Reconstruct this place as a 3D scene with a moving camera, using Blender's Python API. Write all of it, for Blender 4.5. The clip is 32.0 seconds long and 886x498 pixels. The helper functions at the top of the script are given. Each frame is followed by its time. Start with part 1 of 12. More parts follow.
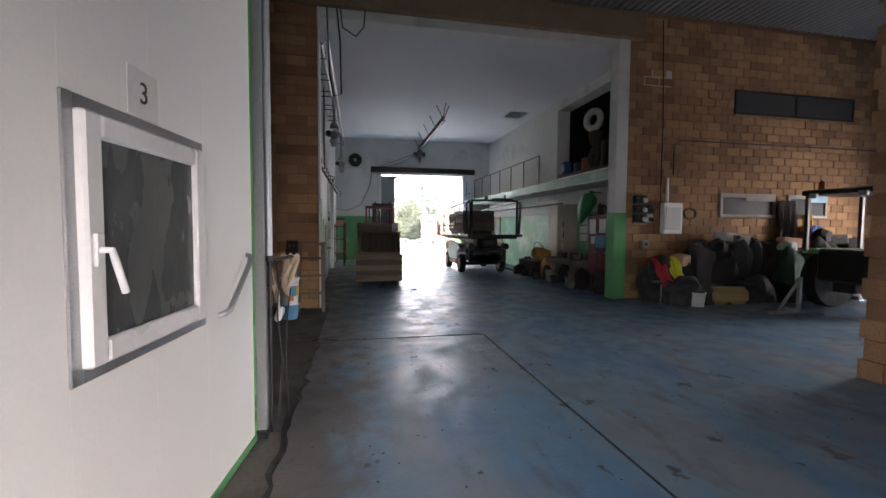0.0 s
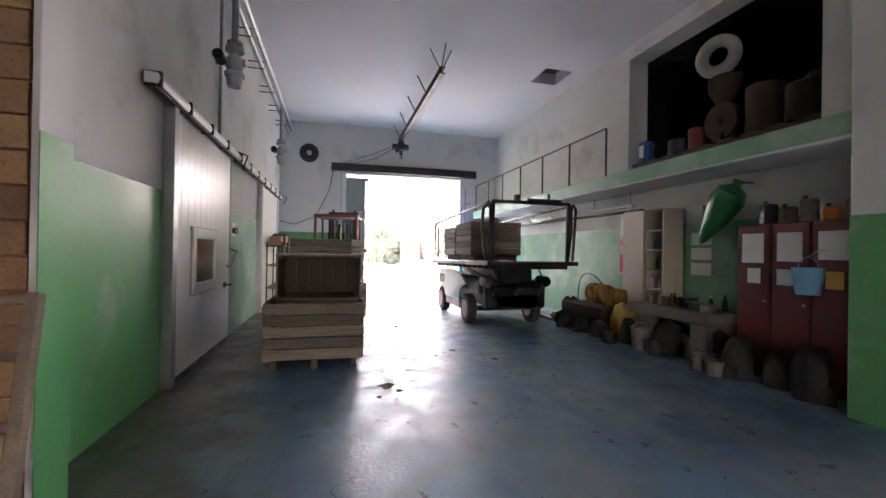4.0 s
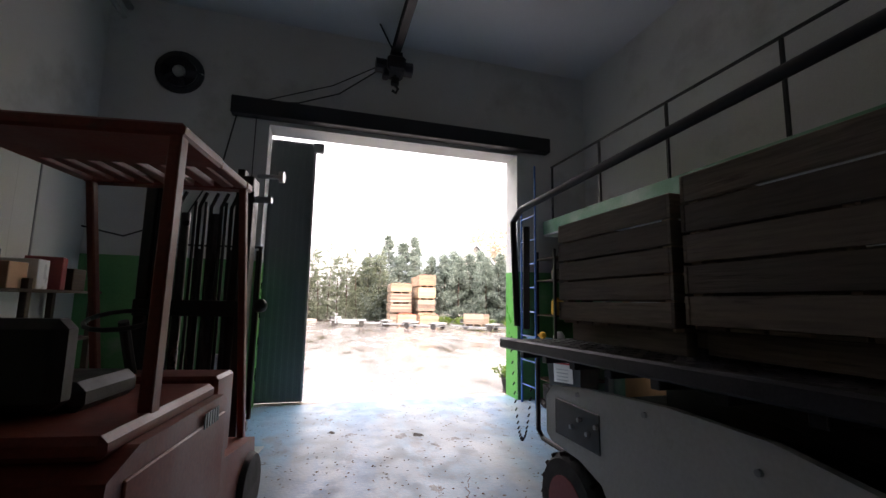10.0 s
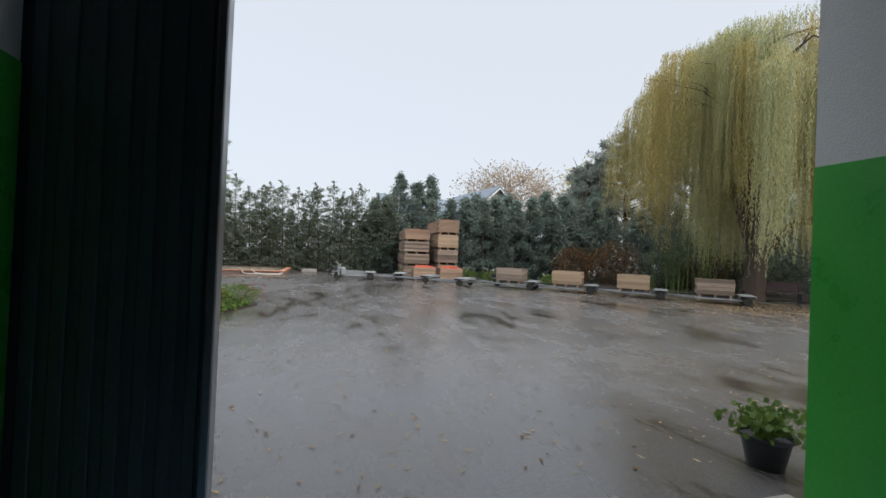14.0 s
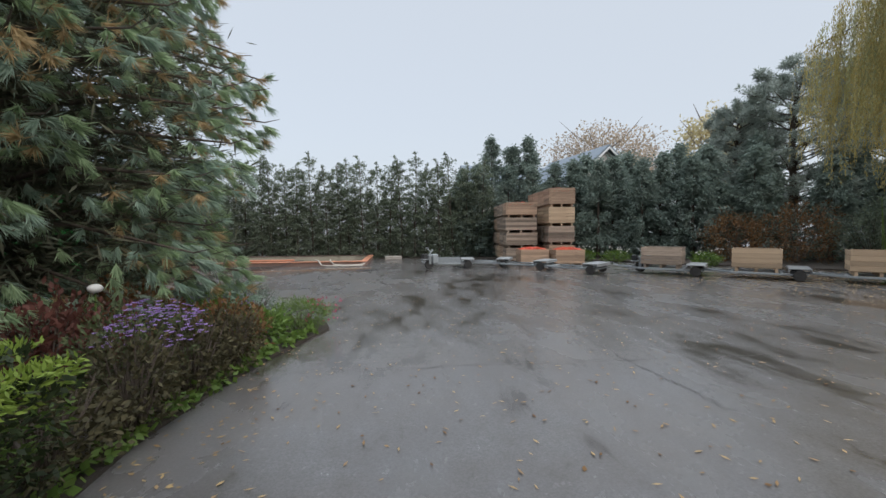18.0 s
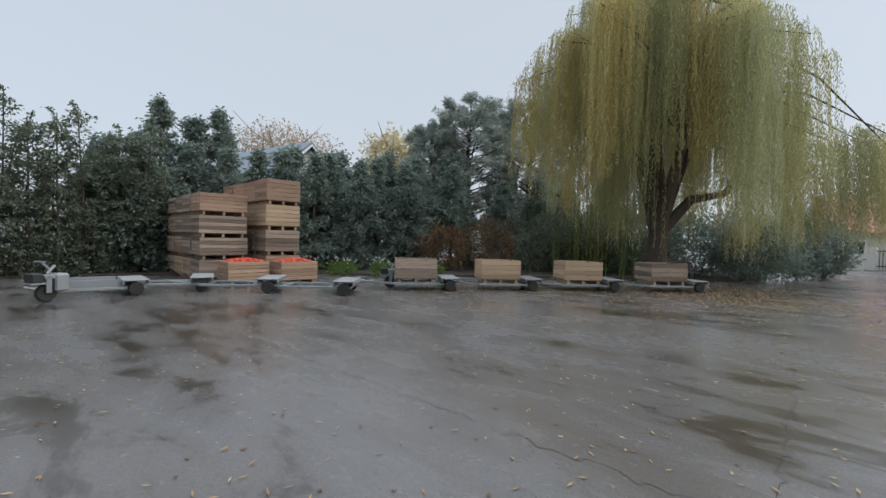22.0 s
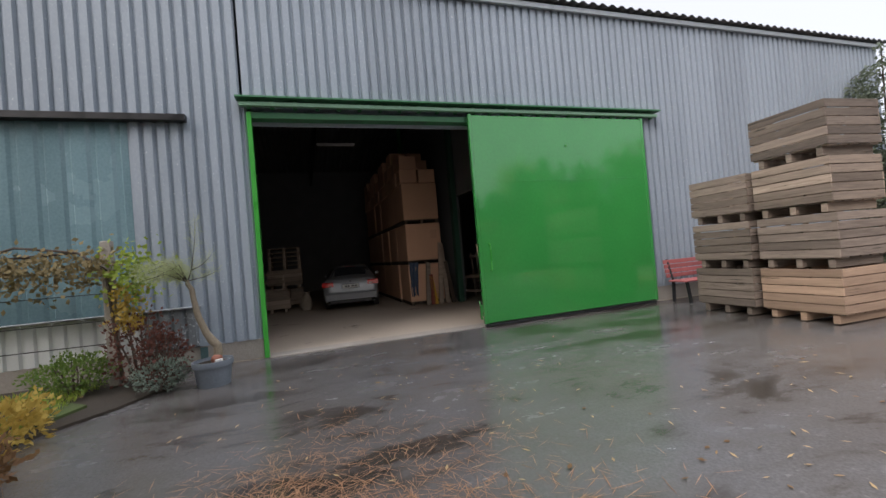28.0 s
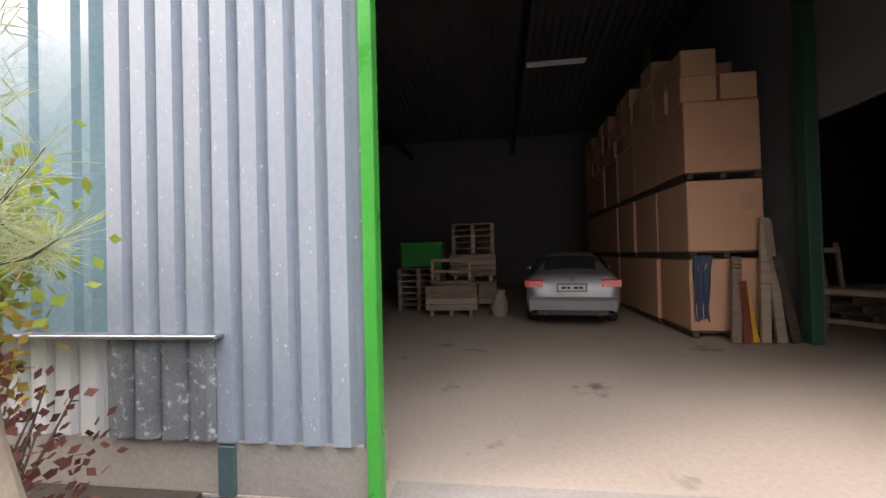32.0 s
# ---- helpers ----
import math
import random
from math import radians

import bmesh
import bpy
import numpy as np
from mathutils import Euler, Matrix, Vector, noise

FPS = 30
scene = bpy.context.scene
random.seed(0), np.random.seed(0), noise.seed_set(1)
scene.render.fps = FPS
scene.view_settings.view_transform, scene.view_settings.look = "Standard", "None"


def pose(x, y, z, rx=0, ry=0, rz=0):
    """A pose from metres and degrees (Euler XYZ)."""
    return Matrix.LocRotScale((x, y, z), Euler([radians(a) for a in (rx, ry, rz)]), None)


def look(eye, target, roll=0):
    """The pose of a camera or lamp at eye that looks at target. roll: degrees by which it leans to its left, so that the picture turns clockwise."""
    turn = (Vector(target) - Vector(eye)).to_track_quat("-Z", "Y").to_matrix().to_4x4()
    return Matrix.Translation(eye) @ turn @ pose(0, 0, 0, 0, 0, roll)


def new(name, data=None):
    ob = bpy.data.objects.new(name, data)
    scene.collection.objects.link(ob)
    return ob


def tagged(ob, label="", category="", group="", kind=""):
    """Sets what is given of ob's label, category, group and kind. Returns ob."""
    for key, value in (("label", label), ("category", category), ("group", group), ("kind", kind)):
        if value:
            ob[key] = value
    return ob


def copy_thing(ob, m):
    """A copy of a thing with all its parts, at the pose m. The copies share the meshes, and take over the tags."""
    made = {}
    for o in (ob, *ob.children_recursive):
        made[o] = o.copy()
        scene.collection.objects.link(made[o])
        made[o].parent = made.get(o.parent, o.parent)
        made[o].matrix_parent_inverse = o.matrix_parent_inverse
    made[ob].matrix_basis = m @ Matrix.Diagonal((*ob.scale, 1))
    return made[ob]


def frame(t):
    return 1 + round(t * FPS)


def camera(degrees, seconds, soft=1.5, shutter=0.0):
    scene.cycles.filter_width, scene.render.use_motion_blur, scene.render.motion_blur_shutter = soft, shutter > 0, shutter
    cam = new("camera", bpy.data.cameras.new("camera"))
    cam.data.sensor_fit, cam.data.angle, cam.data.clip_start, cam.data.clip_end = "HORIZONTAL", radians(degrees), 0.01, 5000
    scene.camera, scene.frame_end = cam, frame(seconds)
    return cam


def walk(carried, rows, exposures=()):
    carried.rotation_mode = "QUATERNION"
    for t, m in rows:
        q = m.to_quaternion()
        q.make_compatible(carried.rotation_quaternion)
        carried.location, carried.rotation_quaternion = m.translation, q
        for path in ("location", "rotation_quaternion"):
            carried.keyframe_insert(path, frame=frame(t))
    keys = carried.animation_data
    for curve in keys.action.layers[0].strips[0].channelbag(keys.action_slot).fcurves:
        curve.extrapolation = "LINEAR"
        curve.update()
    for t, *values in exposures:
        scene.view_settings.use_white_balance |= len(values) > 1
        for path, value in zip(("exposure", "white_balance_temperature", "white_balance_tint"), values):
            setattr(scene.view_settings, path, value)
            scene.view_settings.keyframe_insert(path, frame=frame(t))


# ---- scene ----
cam = camera(93.0, 32.0)
METRES, EYE, TILT, LEAN, TURN = 42.0, 1.5, 0.0, 0.0, -11.6
ROWS = [
    (0.0, 0.0, 0.0, 0.0036, 0.02, -3.03, -0.39),
    (0.5, -0.0019, 0.0163, 0.004, -0.26, -1.13, 1.35),
    (1.0, -0.0051, 0.0331, 0.004, -0.45, -0.08, -2.6),
    (1.5, -0.0047, 0.0511, 0.0042, -0.33, 0.3, -1.14),
    (2.0, -0.0071, 0.07, 0.0034, -1.42, 0.52, -3.34),
    (2.5, -0.0072, 0.0895, 0.0024, -2.0, 0.4, -0.96),
    (4.5, -0.0101, 0.1612, 0.002, -3.29, 0.27, -1.42),
    (5.0, -0.0119, 0.1797, 0.0022, -3.62, 1.97, -3.04),
    (5.5, -0.0136, 0.1966, 0.0028, -3.52, 2.16, -0.94),
    (6.0, -0.0144, 0.2144, 0.0039, -2.91, 3.16, -0.57),
    (6.5, -0.0165, 0.2306, 0.0046, -2.46, 5.01, -0.6),
    (7.0, -0.0167, 0.2477, 0.0048, -2.08, 6.27, 1.21),
    (7.5, -0.0194, 0.2639, 0.0043, -4.92, 6.74, -2.09),
    (8.0, -0.0178, 0.2805, 0.0042, -7.92, 6.74, 0.81),
    (8.5, -0.0194, 0.2968, 0.0035, -8.09, 6.94, -2.14),
    (9.0, -0.0188, 0.3136, 0.0027, -7.47, 6.7, -1.33),
    (9.5, -0.0196, 0.3302, 0.0027, -6.4, 6.94, -1.0),
    (10.0, -0.0206, 0.3458, 0.0024, -4.68, 7.2, -1.09),
    (10.5, -0.0225, 0.3621, 0.0017, -0.39, 7.51, -1.89),
    (11.0, -0.0255, 0.3774, 0.0007, -0.48, 7.64, -3.99),
    (11.5, -0.0266, 0.3929, 0.0015, 0.07, 7.29, -0.52),
    (12.0, -0.0302, 0.4072, 0.0009, -1.86, 6.99, -0.55),
    (12.5, -0.0313, 0.4217, 0.0001, -3.79, 6.09, 0.73),
    (13.0, -0.0355, 0.4372, -0.0002, -3.81, 4.45, -2.31),
    (13.5, -0.0379, 0.453, -0.0008, -3.27, 2.2, -1.79),
    (15.5, -0.0439, 0.5049, 0.0038, -8.31, -1.58, -5.91),
    (16.0, -0.0482, 0.5187, 0.0031, 4.3, -2.12, -3.67),
    (16.5, -0.0545, 0.5316, 0.0032, 9.02, -2.33, -2.03),
    (17.0, -0.0593, 0.5459, 0.0034, 8.92, -2.49, -0.97),
    (17.5, -0.0656, 0.5594, 0.0031, 7.62, -2.24, -1.51),
    (18.0, -0.0706, 0.5742, 0.0029, 5.95, -2.71, 0.48),
    (18.5, -0.077, 0.5876, 0.0034, -2.95, -0.3, -0.36),
    (19.0, -0.08, 0.6017, 0.0033, -10.09, -0.41, -0.42),
    (19.5, -0.0846, 0.6154, 0.0024, -10.29, -0.91, -3.1),
    (20.0, -0.0884, 0.6306, 0.0019, -5.98, -1.29, -3.36),
    (20.5, -0.0931, 0.6445, 0.0014, -0.26, -1.65, -2.21),
    (21.0, -0.095, 0.6588, 0.0016, -18.75, -1.94, -0.14),
    (21.5, -0.0971, 0.6723, 0.0025, -37.27, -2.4, -2.6),
    (22.0, -0.0985, 0.6855, 0.0016, -37.87, -1.42, -1.44),
    (22.5, -0.1005, 0.7005, 0.0005, -20.24, -1.2, -3.59),
    (23.0, -0.1065, 0.7134, 0.0005, -3.66, -1.87, -4.07),
    (23.5, -0.1143, 0.7255, 0.0003, 8.81, -2.02, -1.93),
    (24.0, -0.125, 0.737, 0.0003, 10.44, -2.09, -0.3),
    (24.5, -0.1361, 0.7484, -0.0002, 22.77, -1.93, 0.9),
    (25.0, -0.1484, 0.7574, -0.0003, 33.96, -1.86, -1.22),
    (25.5, -0.1603, 0.7669, -0.0006, 44.03, -1.68, 0.97),
    (26.0, -0.1751, 0.7735, -0.0012, 56.67, -1.12, 0.49),
    (26.5, -0.1894, 0.7801, -0.0015, 66.4, -0.63, 2.35),
    (28.5, -0.2476, 0.7836, -0.0039, 88.34, 1.23, 3.22),
    (29.0, -0.2626, 0.7806, -0.0041, 92.39, 1.48, 1.87),
    (29.5, -0.2774, 0.778, -0.0037, 93.34, 1.63, 3.41),
    (30.0, -0.2916, 0.7742, -0.0041, 96.51, 2.04, 2.14),
    (30.5, -0.3063, 0.7703, -0.0041, 96.78, 2.1, 2.62),
    (31.0, -0.3207, 0.7669, -0.004, 98.69, 2.41, 3.14),
    (31.5, -0.335, 0.7642, -0.0041, 99.56, 2.18, 1.62),
    (32.0, -0.3494, 0.7621, -0.0043, 109.63, 0.78, 1.42),
]
walk(cam, [(t, pose(0, 0, EYE, TILT, LEAN, TURN) @ pose(METRES * x, METRES * y, METRES * z, 90 + pitch, roll, yaw)) for t, x, y, z, yaw, pitch, roll in ROWS],
     exposures=[(0.0, 5.2, 7000, 22), (1.0, 5.6, 7000, 22), (2.0, 6.25, 7050, 23), (2.5, 6.35, 7100, 24), (5.0, 5.75, 7500, 31), (6.0, 5.4, 7500, 30), (7.0, 5.25, 7500, 30), (8.0, 4.6, 7500, 29), (9.0, 4.05, 7500, 27), (10.0, 3.3, 7500, 25), (11.0, 2.6, 7300, 21), (12.0, 1.95, 7100, 18),
                (13.0, 1.2, 6900, 16), (13.6, 0.85, 6600, 12), (15.5, 0.66, 6300, 10), (18.0, 0.58, 6300, 10), (21.0, 0.54, 6250, 10), (24.0, 0.38, 6200, 9), (26.5, 0.66, 6350, 12), (29.0, 1.4, 6800, 19), (30.0, 1.8, 6900, 20), (31.0, 2.15, 6900, 22), (32.0, 2.35, 6900, 22)])

# ---- world and light: a foggy, overcast late-autumn day ----
world = bpy.data.worlds.new("overcast_sky")
scene.world = world
world.use_nodes = True
wn, wl = world.node_tree.nodes, world.node_tree.links
wn.clear()
sky = wn.new("ShaderNodeTexSky")
sky.sky_type, sky.sun_disc = "NISHITA", False
sky.sun_elevation, sky.sun_rotation = radians(38), radians(150)
sky.dust_density, sky.air_density = 4.0, 1.0
sky_bg = wn.new("ShaderNodeBackground")
sky_bg.inputs["Strength"].default_value = 0.02
wl.new(sky.outputs[0], sky_bg.inputs[0])
cloud_bg = wn.new("ShaderNodeBackground")
cloud_bg.inputs["Color"].default_value = (0.552, 0.586, 0.622, 1)
# the fog is even up to mid height and brighter towards the zenith, as under a thin stratus layer
dome = wn.new("ShaderNodeTexCoord")
height = wn.new("ShaderNodeSeparateXYZ")
wl.new(dome.outputs["Generated"], height.inputs[0])
zenith = wn.new("ShaderNodeMapRange")
zenith.interpolation_type = "SMOOTHSTEP"
for socket, value in (("From Min", 0.52), ("From Max", 1.0), ("To Min", 0.74), ("To Max", 2.6)):
    zenith.inputs[socket].default_value = value
wl.new(height.outputs["Z"], zenith.inputs["Value"])
wl.new(zenith.outputs[0], cloud_bg.inputs["Strength"])
cloud_add = wn.new("ShaderNodeAddShader")
wout = wn.new("ShaderNodeOutputWorld")
wl.new(sky_bg.outputs[0], cloud_add.inputs[0])
wl.new(cloud_bg.outputs[0], cloud_add.inputs[1])
wl.new(cloud_add.outputs[0], wout.inputs[0])

sun = new("sun", bpy.data.lights.new("sun", "SUN"))
sun.data.energy, sun.data.angle, sun.data.color = 0.9, radians(30), (1.0, 0.97, 0.92)
sun.matrix_world = look((30, -30, 40), (0, 10, 0))


def sky_lamp(name, m, w, h, power, color=(0.86, 0.93, 1.0)):
    """An area lamp in an opening, added to the sky that shines through it."""
    d = bpy.data.lights.new(name, "AREA")
    d.shape, d.size, d.size_y, d.energy, d.color = "RECTANGLE", w, h, power, color
    o = new(name, d)
    o.matrix_world = m
    return o


sky_lamp("gate_light", look((0.2, -1.80, 1.2), (-0.6, 4.0, 0.9)), 1.6, 2.2, 0.085).data.spread = radians(110)
side_light = sky_lamp("side_gate_light", look((13.5, 5.7, 1.5), (0, 5.7, 0.6)), 2.8, 2.6, 1.75)
side_light.data.spread = radians(46)
# extra lamp in the open shed gate, added only to brighten the inside
sky_lamp("shed_gate_fill", look((-10.4, 35.5, 1.95), (-20.0, 35.5, -1.5)), 3.5, 3.5, 3.4, (1.0, 0.96, 0.90)).data.spread = radians(92)

# ---- materials ----
MATS = {}


def mat(name, base, second=None, rough=0.7, metal=0.0, scale=3.0, fine=40.0, mix=0.5, bump=0.25, vary=0.08, stretch=(1, 1, 1),
        spots=None, spot_scale=2.0, spot_cut=0.55, spot_soft=0.12, spot_rough=None, rough_var=0.12, spec=0.5, coat=0.0, trans=0.0, alpha=1.0, emit=0.0, world_space=False):
    """A procedural surface: two colours mixed by noise at two scales, an optional third in patches, uneven roughness and fine relief."""
    if name in MATS:
        return MATS[name]
    m = bpy.data.materials.new(name)
    m.use_nodes = True
    n, l = m.node_tree.nodes, m.node_tree.links
    b = n["Principled BSDF"]
    second = second or tuple(c * 0.72 for c in base)
    tc = n.new("ShaderNodeTexCoord")
    geo = n.new("ShaderNodeNewGeometry")
    info = n.new("ShaderNodeObjectInfo")
    mp = n.new("ShaderNodeMapping")
    mp.inputs["Scale"].default_value = stretch
    if world_space:
        l.new(geo.outputs["Position"], mp.inputs[0])
    else:
        l.new(tc.outputs["Object"], mp.inputs[0])
        off = n.new("ShaderNodeVectorMath")
        off.operation = "SCALE"
        off.inputs[0].default_value = (37.0, 19.0, 23.0)
        l.new(info.outputs["Random"], off.inputs["Scale"])
        l.new(off.outputs[0], mp.inputs["Location"])
    n1, n2 = n.new("ShaderNodeTexNoise"), n.new("ShaderNodeTexNoise")
    n1.inputs["Scale"].default_value, n1.inputs["Detail"].default_value = scale, 5
    n2.inputs["Scale"].default_value, n2.inputs["Detail"].default_value = fine, 4
    l.new(mp.outputs[0], n1.inputs[0]), l.new(mp.outputs[0], n2.inputs[0])
    add = n.new("ShaderNodeMath")
    add.operation = "MULTIPLY_ADD"
    add.inputs[1].default_value = 0.5
    l.new(n2.outputs[0], add.inputs[0])
    half = n.new("ShaderNodeMath")
    half.operation = "MULTIPLY"
    half.inputs[1].default_value = 0.5
    l.new(n1.outputs[0], half.inputs[0])
    l.new(half.outputs[0], add.inputs[2])
    ramp = n.new("ShaderNodeMapRange")
    ramp.inputs["From Min"].default_value, ramp.inputs["From Max"].default_value = 0.5 - 0.22 * (0.4 + mix), 0.5 + 0.22 * (1.4 - mix)
    l.new(add.outputs[0], ramp.inputs["Value"])
    cm = n.new("ShaderNodeMix")
    cm.data_type = "RGBA"
    cm.inputs["A"].default_value, cm.inputs["B"].default_value = (*second, 1), (*base, 1)
    l.new(ramp.outputs[0], cm.inputs["Factor"])
    col = cm.outputs["Result"]
    rm = n.new("ShaderNodeMapRange")
    rm.inputs["To Min"].default_value, rm.inputs["To Max"].default_value = max(rough - rough_var, 0.02), min(rough + rough_var, 1)
    l.new(n1.outputs[0], rm.inputs["Value"])
    rm.inputs["From Min"].default_value, rm.inputs["From Max"].default_value = 0.3, 0.7
    rsock = rm.outputs[0]
    if spots:
        n3 = n.new("ShaderNodeTexNoise")
        n3.inputs["Scale"].default_value, n3.inputs["Detail"].default_value, n3.inputs["Roughness"].default_value = spot_scale, 6, 0.6
        l.new(mp.outputs[0], n3.inputs[0])
        sr = n.new("ShaderNodeMapRange")
        sr.inputs["From Min"].default_value, sr.inputs["From Max"].default_value = spot_cut - spot_soft / 2, spot_cut + spot_soft / 2
        l.new(n3.outputs[0], sr.inputs["Value"])
        sm = n.new("ShaderNodeMix")
        sm.data_type = "RGBA"
        sm.inputs["B"].default_value = (*spots, 1)
        l.new(sr.outputs[0], sm.inputs["Factor"])
        l.new(col, sm.inputs["A"])
        col = sm.outputs["Result"]
        if spot_rough is not None:
            rx = n.new("ShaderNodeMix")
            rx.inputs["B"].default_value = spot_rough
            l.new(sr.outputs[0], rx.inputs["Factor"])
            l.new(rsock, rx.inputs["A"])
            rsock = rx.outputs["Result"]
    if vary:
        hv = n.new("ShaderNodeHueSaturation")
        vr = n.new("ShaderNodeMapRange")
        vr.inputs["To Min"].default_value, vr.inputs["To Max"].default_value = 1 - 2 * vary, 1 + 2 * vary
        l.new(info.outputs["Random"], vr.inputs["Value"])
        l.new(vr.outputs[0], hv.inputs["Value"])
        l.new(col, hv.inputs["Color"])
        col = hv.outputs[0]
    l.new(col, b.inputs["Base Color"])
    l.new(rsock, b.inputs["Roughness"])
    b.inputs["Metallic"].default_value = metal
    b.inputs["Specular IOR Level"].default_value = spec
    b.inputs["Coat Weight"].default_value = coat
    b.inputs["Transmission Weight"].default_value = trans
    b.inputs["Alpha"].default_value = alpha
    if emit:
        b.inputs["Emission Color"].default_value = (*base, 1)
        b.inputs["Emission Strength"].default_value = emit
    if bump:
        bp = n.new("ShaderNodeBump")
        bp.inputs["Strength"].default_value, bp.inputs["Distance"].default_value = bump, 0.02
        l.new(add.outputs[0], bp.inputs["Height"])
        l.new(bp.outputs[0], b.inputs["Normal"])
    MATS[name] = m
    return m


def leaf_mat(name, a, c, rough=0.5, spec=0.4, through_light=0.35):
    """Leaves: colour varied from leaf to leaf, with some light shining through."""
    if name in MATS:
        return MATS[name]
    m = bpy.data.materials.new(name)
    m.use_nodes = True
    n, l = m.node_tree.nodes, m.node_tree.links
    b = n["Principled BSDF"]
    geo, info = n.new("ShaderNodeNewGeometry"), n.new("ShaderNodeObjectInfo")
    noi = n.new("ShaderNodeTexNoise")
    noi.inputs["Scale"].default_value, noi.inputs["Detail"].default_value = 0.9, 3
    l.new(geo.outputs["Position"], noi.inputs[0])
    ad = n.new("ShaderNodeMath")
    ad.operation = "MULTIPLY_ADD"
    ad.inputs[1].default_value, ad.inputs[2].default_value = 0.6, -0.1
    l.new(geo.outputs["Random Per Island"], ad.inputs[0])
    sm = n.new("ShaderNodeMath")
    l.new(ad.outputs[0], sm.inputs[0])
    mul = n.new("ShaderNodeMath")
    mul.operation = "MULTIPLY"
    mul.inputs[1].default_value = 0.6
    l.new(noi.outputs[0], mul.inputs[0])
    l.new(mul.outputs[0], sm.inputs[1])
    mx = n.new("ShaderNodeMix")
    mx.data_type = "RGBA"
    mx.inputs["A"].default_value, mx.inputs["B"].default_value = (*a, 1), (*c, 1)
    l.new(sm.outputs[0], mx.inputs["Factor"])
    l.new(mx.outputs["Result"], b.inputs["Base Color"])
    b.inputs["Roughness"].default_value, b.inputs["Specular IOR Level"].default_value = rough, spec
    tr = n.new("ShaderNodeBsdfTranslucent")
    l.new(mx.outputs["Result"], tr.inputs["Color"])
    ms = n.new("ShaderNodeMixShader")
    ms.inputs[0].default_value = through_light
    l.new(b.outputs[0], ms.inputs[1]), l.new(tr.outputs[0], ms.inputs[2])
    l.new(ms.outputs[0], n["Material Output"].inputs[0])
    MATS[name] = m
    return m


WHITE_WALL = mat("white_plaster", (0.655, 0.66, 0.645), (0.55, 0.555, 0.545), rough=0.85, scale=1.2, fine=90, bump=0.3, vary=0, world_space=True, spots=(0.42, 0.42, 0.41), spot_scale=0.9, spot_cut=0.64, spot_soft=0.2)
CEIL_PAINT = mat("ceiling_plaster", (0.61, 0.63, 0.66), (0.53, 0.55, 0.58), rough=0.9, scale=0.8, fine=120, bump=0.35, vary=0, world_space=True)
GREEN_PAINT = mat("green_wall_paint", (0.09, 0.34, 0.13), (0.06, 0.25, 0.09), rough=0.42, scale=1.5, fine=60, bump=0.15, vary=0, world_space=True, spots=(0.20, 0.33, 0.21), spot_scale=1.6, spot_cut=0.66)
PALE_GREEN = mat("pale_green_paint", (0.17, 0.375, 0.245), (0.12, 0.285, 0.175), rough=0.55, scale=1.1, fine=60, bump=0.15, vary=0, world_space=True, spots=(0.36, 0.46, 0.38), spot_scale=1.3, spot_cut=0.6, spot_soft=0.25)
BLUE_FLOOR = mat("blue_floor_paint", (0.11, 0.26, 0.40), (0.11, 0.20, 0.28), rough=0.42, scale=1.6, fine=30, bump=0.42, mix=0.6, vary=0, world_space=True, rough_var=0.12, spots=(0.15, 0.225, 0.285), spot_scale=3.2, spot_cut=0.55, spot_soft=0.16, spot_rough=0.6)
def worn_layer(m, colour, scale, cut, soft, most, stretch=(1, 1, 1), turn=0.0, detail=5, side=None):
    """Lays a further colour over a material, where a noise of its own size passes a limit: worn tracks, peeled flakes. side (x0, x1) adds trodden dirt that thins out from x0 to x1."""
    n, l = m.node_tree.nodes, m.node_tree.links
    sock = n["Principled BSDF"].inputs["Base Color"]
    geo, mp, nz, mr, mx = (n.new(k) for k in ("ShaderNodeNewGeometry", "ShaderNodeMapping", "ShaderNodeTexNoise", "ShaderNodeMapRange", "ShaderNodeMix"))
    mp.inputs["Scale"].default_value = stretch
    mp.inputs["Rotation"].default_value = (0, 0, math.radians(turn))
    nz.inputs["Scale"].default_value, nz.inputs["Detail"].default_value, nz.inputs["Roughness"].default_value = scale, detail, 0.62
    mr.inputs["From Min"].default_value, mr.inputs["From Max"].default_value, mr.inputs["To Max"].default_value = cut - soft / 2, cut + soft / 2, most
    mx.data_type = "RGBA"
    mx.inputs["B"].default_value = (*colour, 1)
    l.new(geo.outputs["Position"], mp.inputs[0])
    l.new(mp.outputs[0], nz.inputs[0])
    value = nz.outputs[0]
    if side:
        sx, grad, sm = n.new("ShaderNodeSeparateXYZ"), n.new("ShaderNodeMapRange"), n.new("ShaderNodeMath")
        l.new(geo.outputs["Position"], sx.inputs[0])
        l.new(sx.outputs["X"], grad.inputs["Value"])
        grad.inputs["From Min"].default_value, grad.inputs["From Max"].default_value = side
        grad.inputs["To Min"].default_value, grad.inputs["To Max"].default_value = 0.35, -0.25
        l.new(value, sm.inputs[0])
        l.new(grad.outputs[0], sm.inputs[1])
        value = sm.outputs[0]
    l.new(value, mr.inputs["Value"])
    l.new(mr.outputs[0], mx.inputs["Factor"])
    l.new(sock.links[0].from_socket, mx.inputs["A"])
    l.new(mx.outputs["Result"], sock)


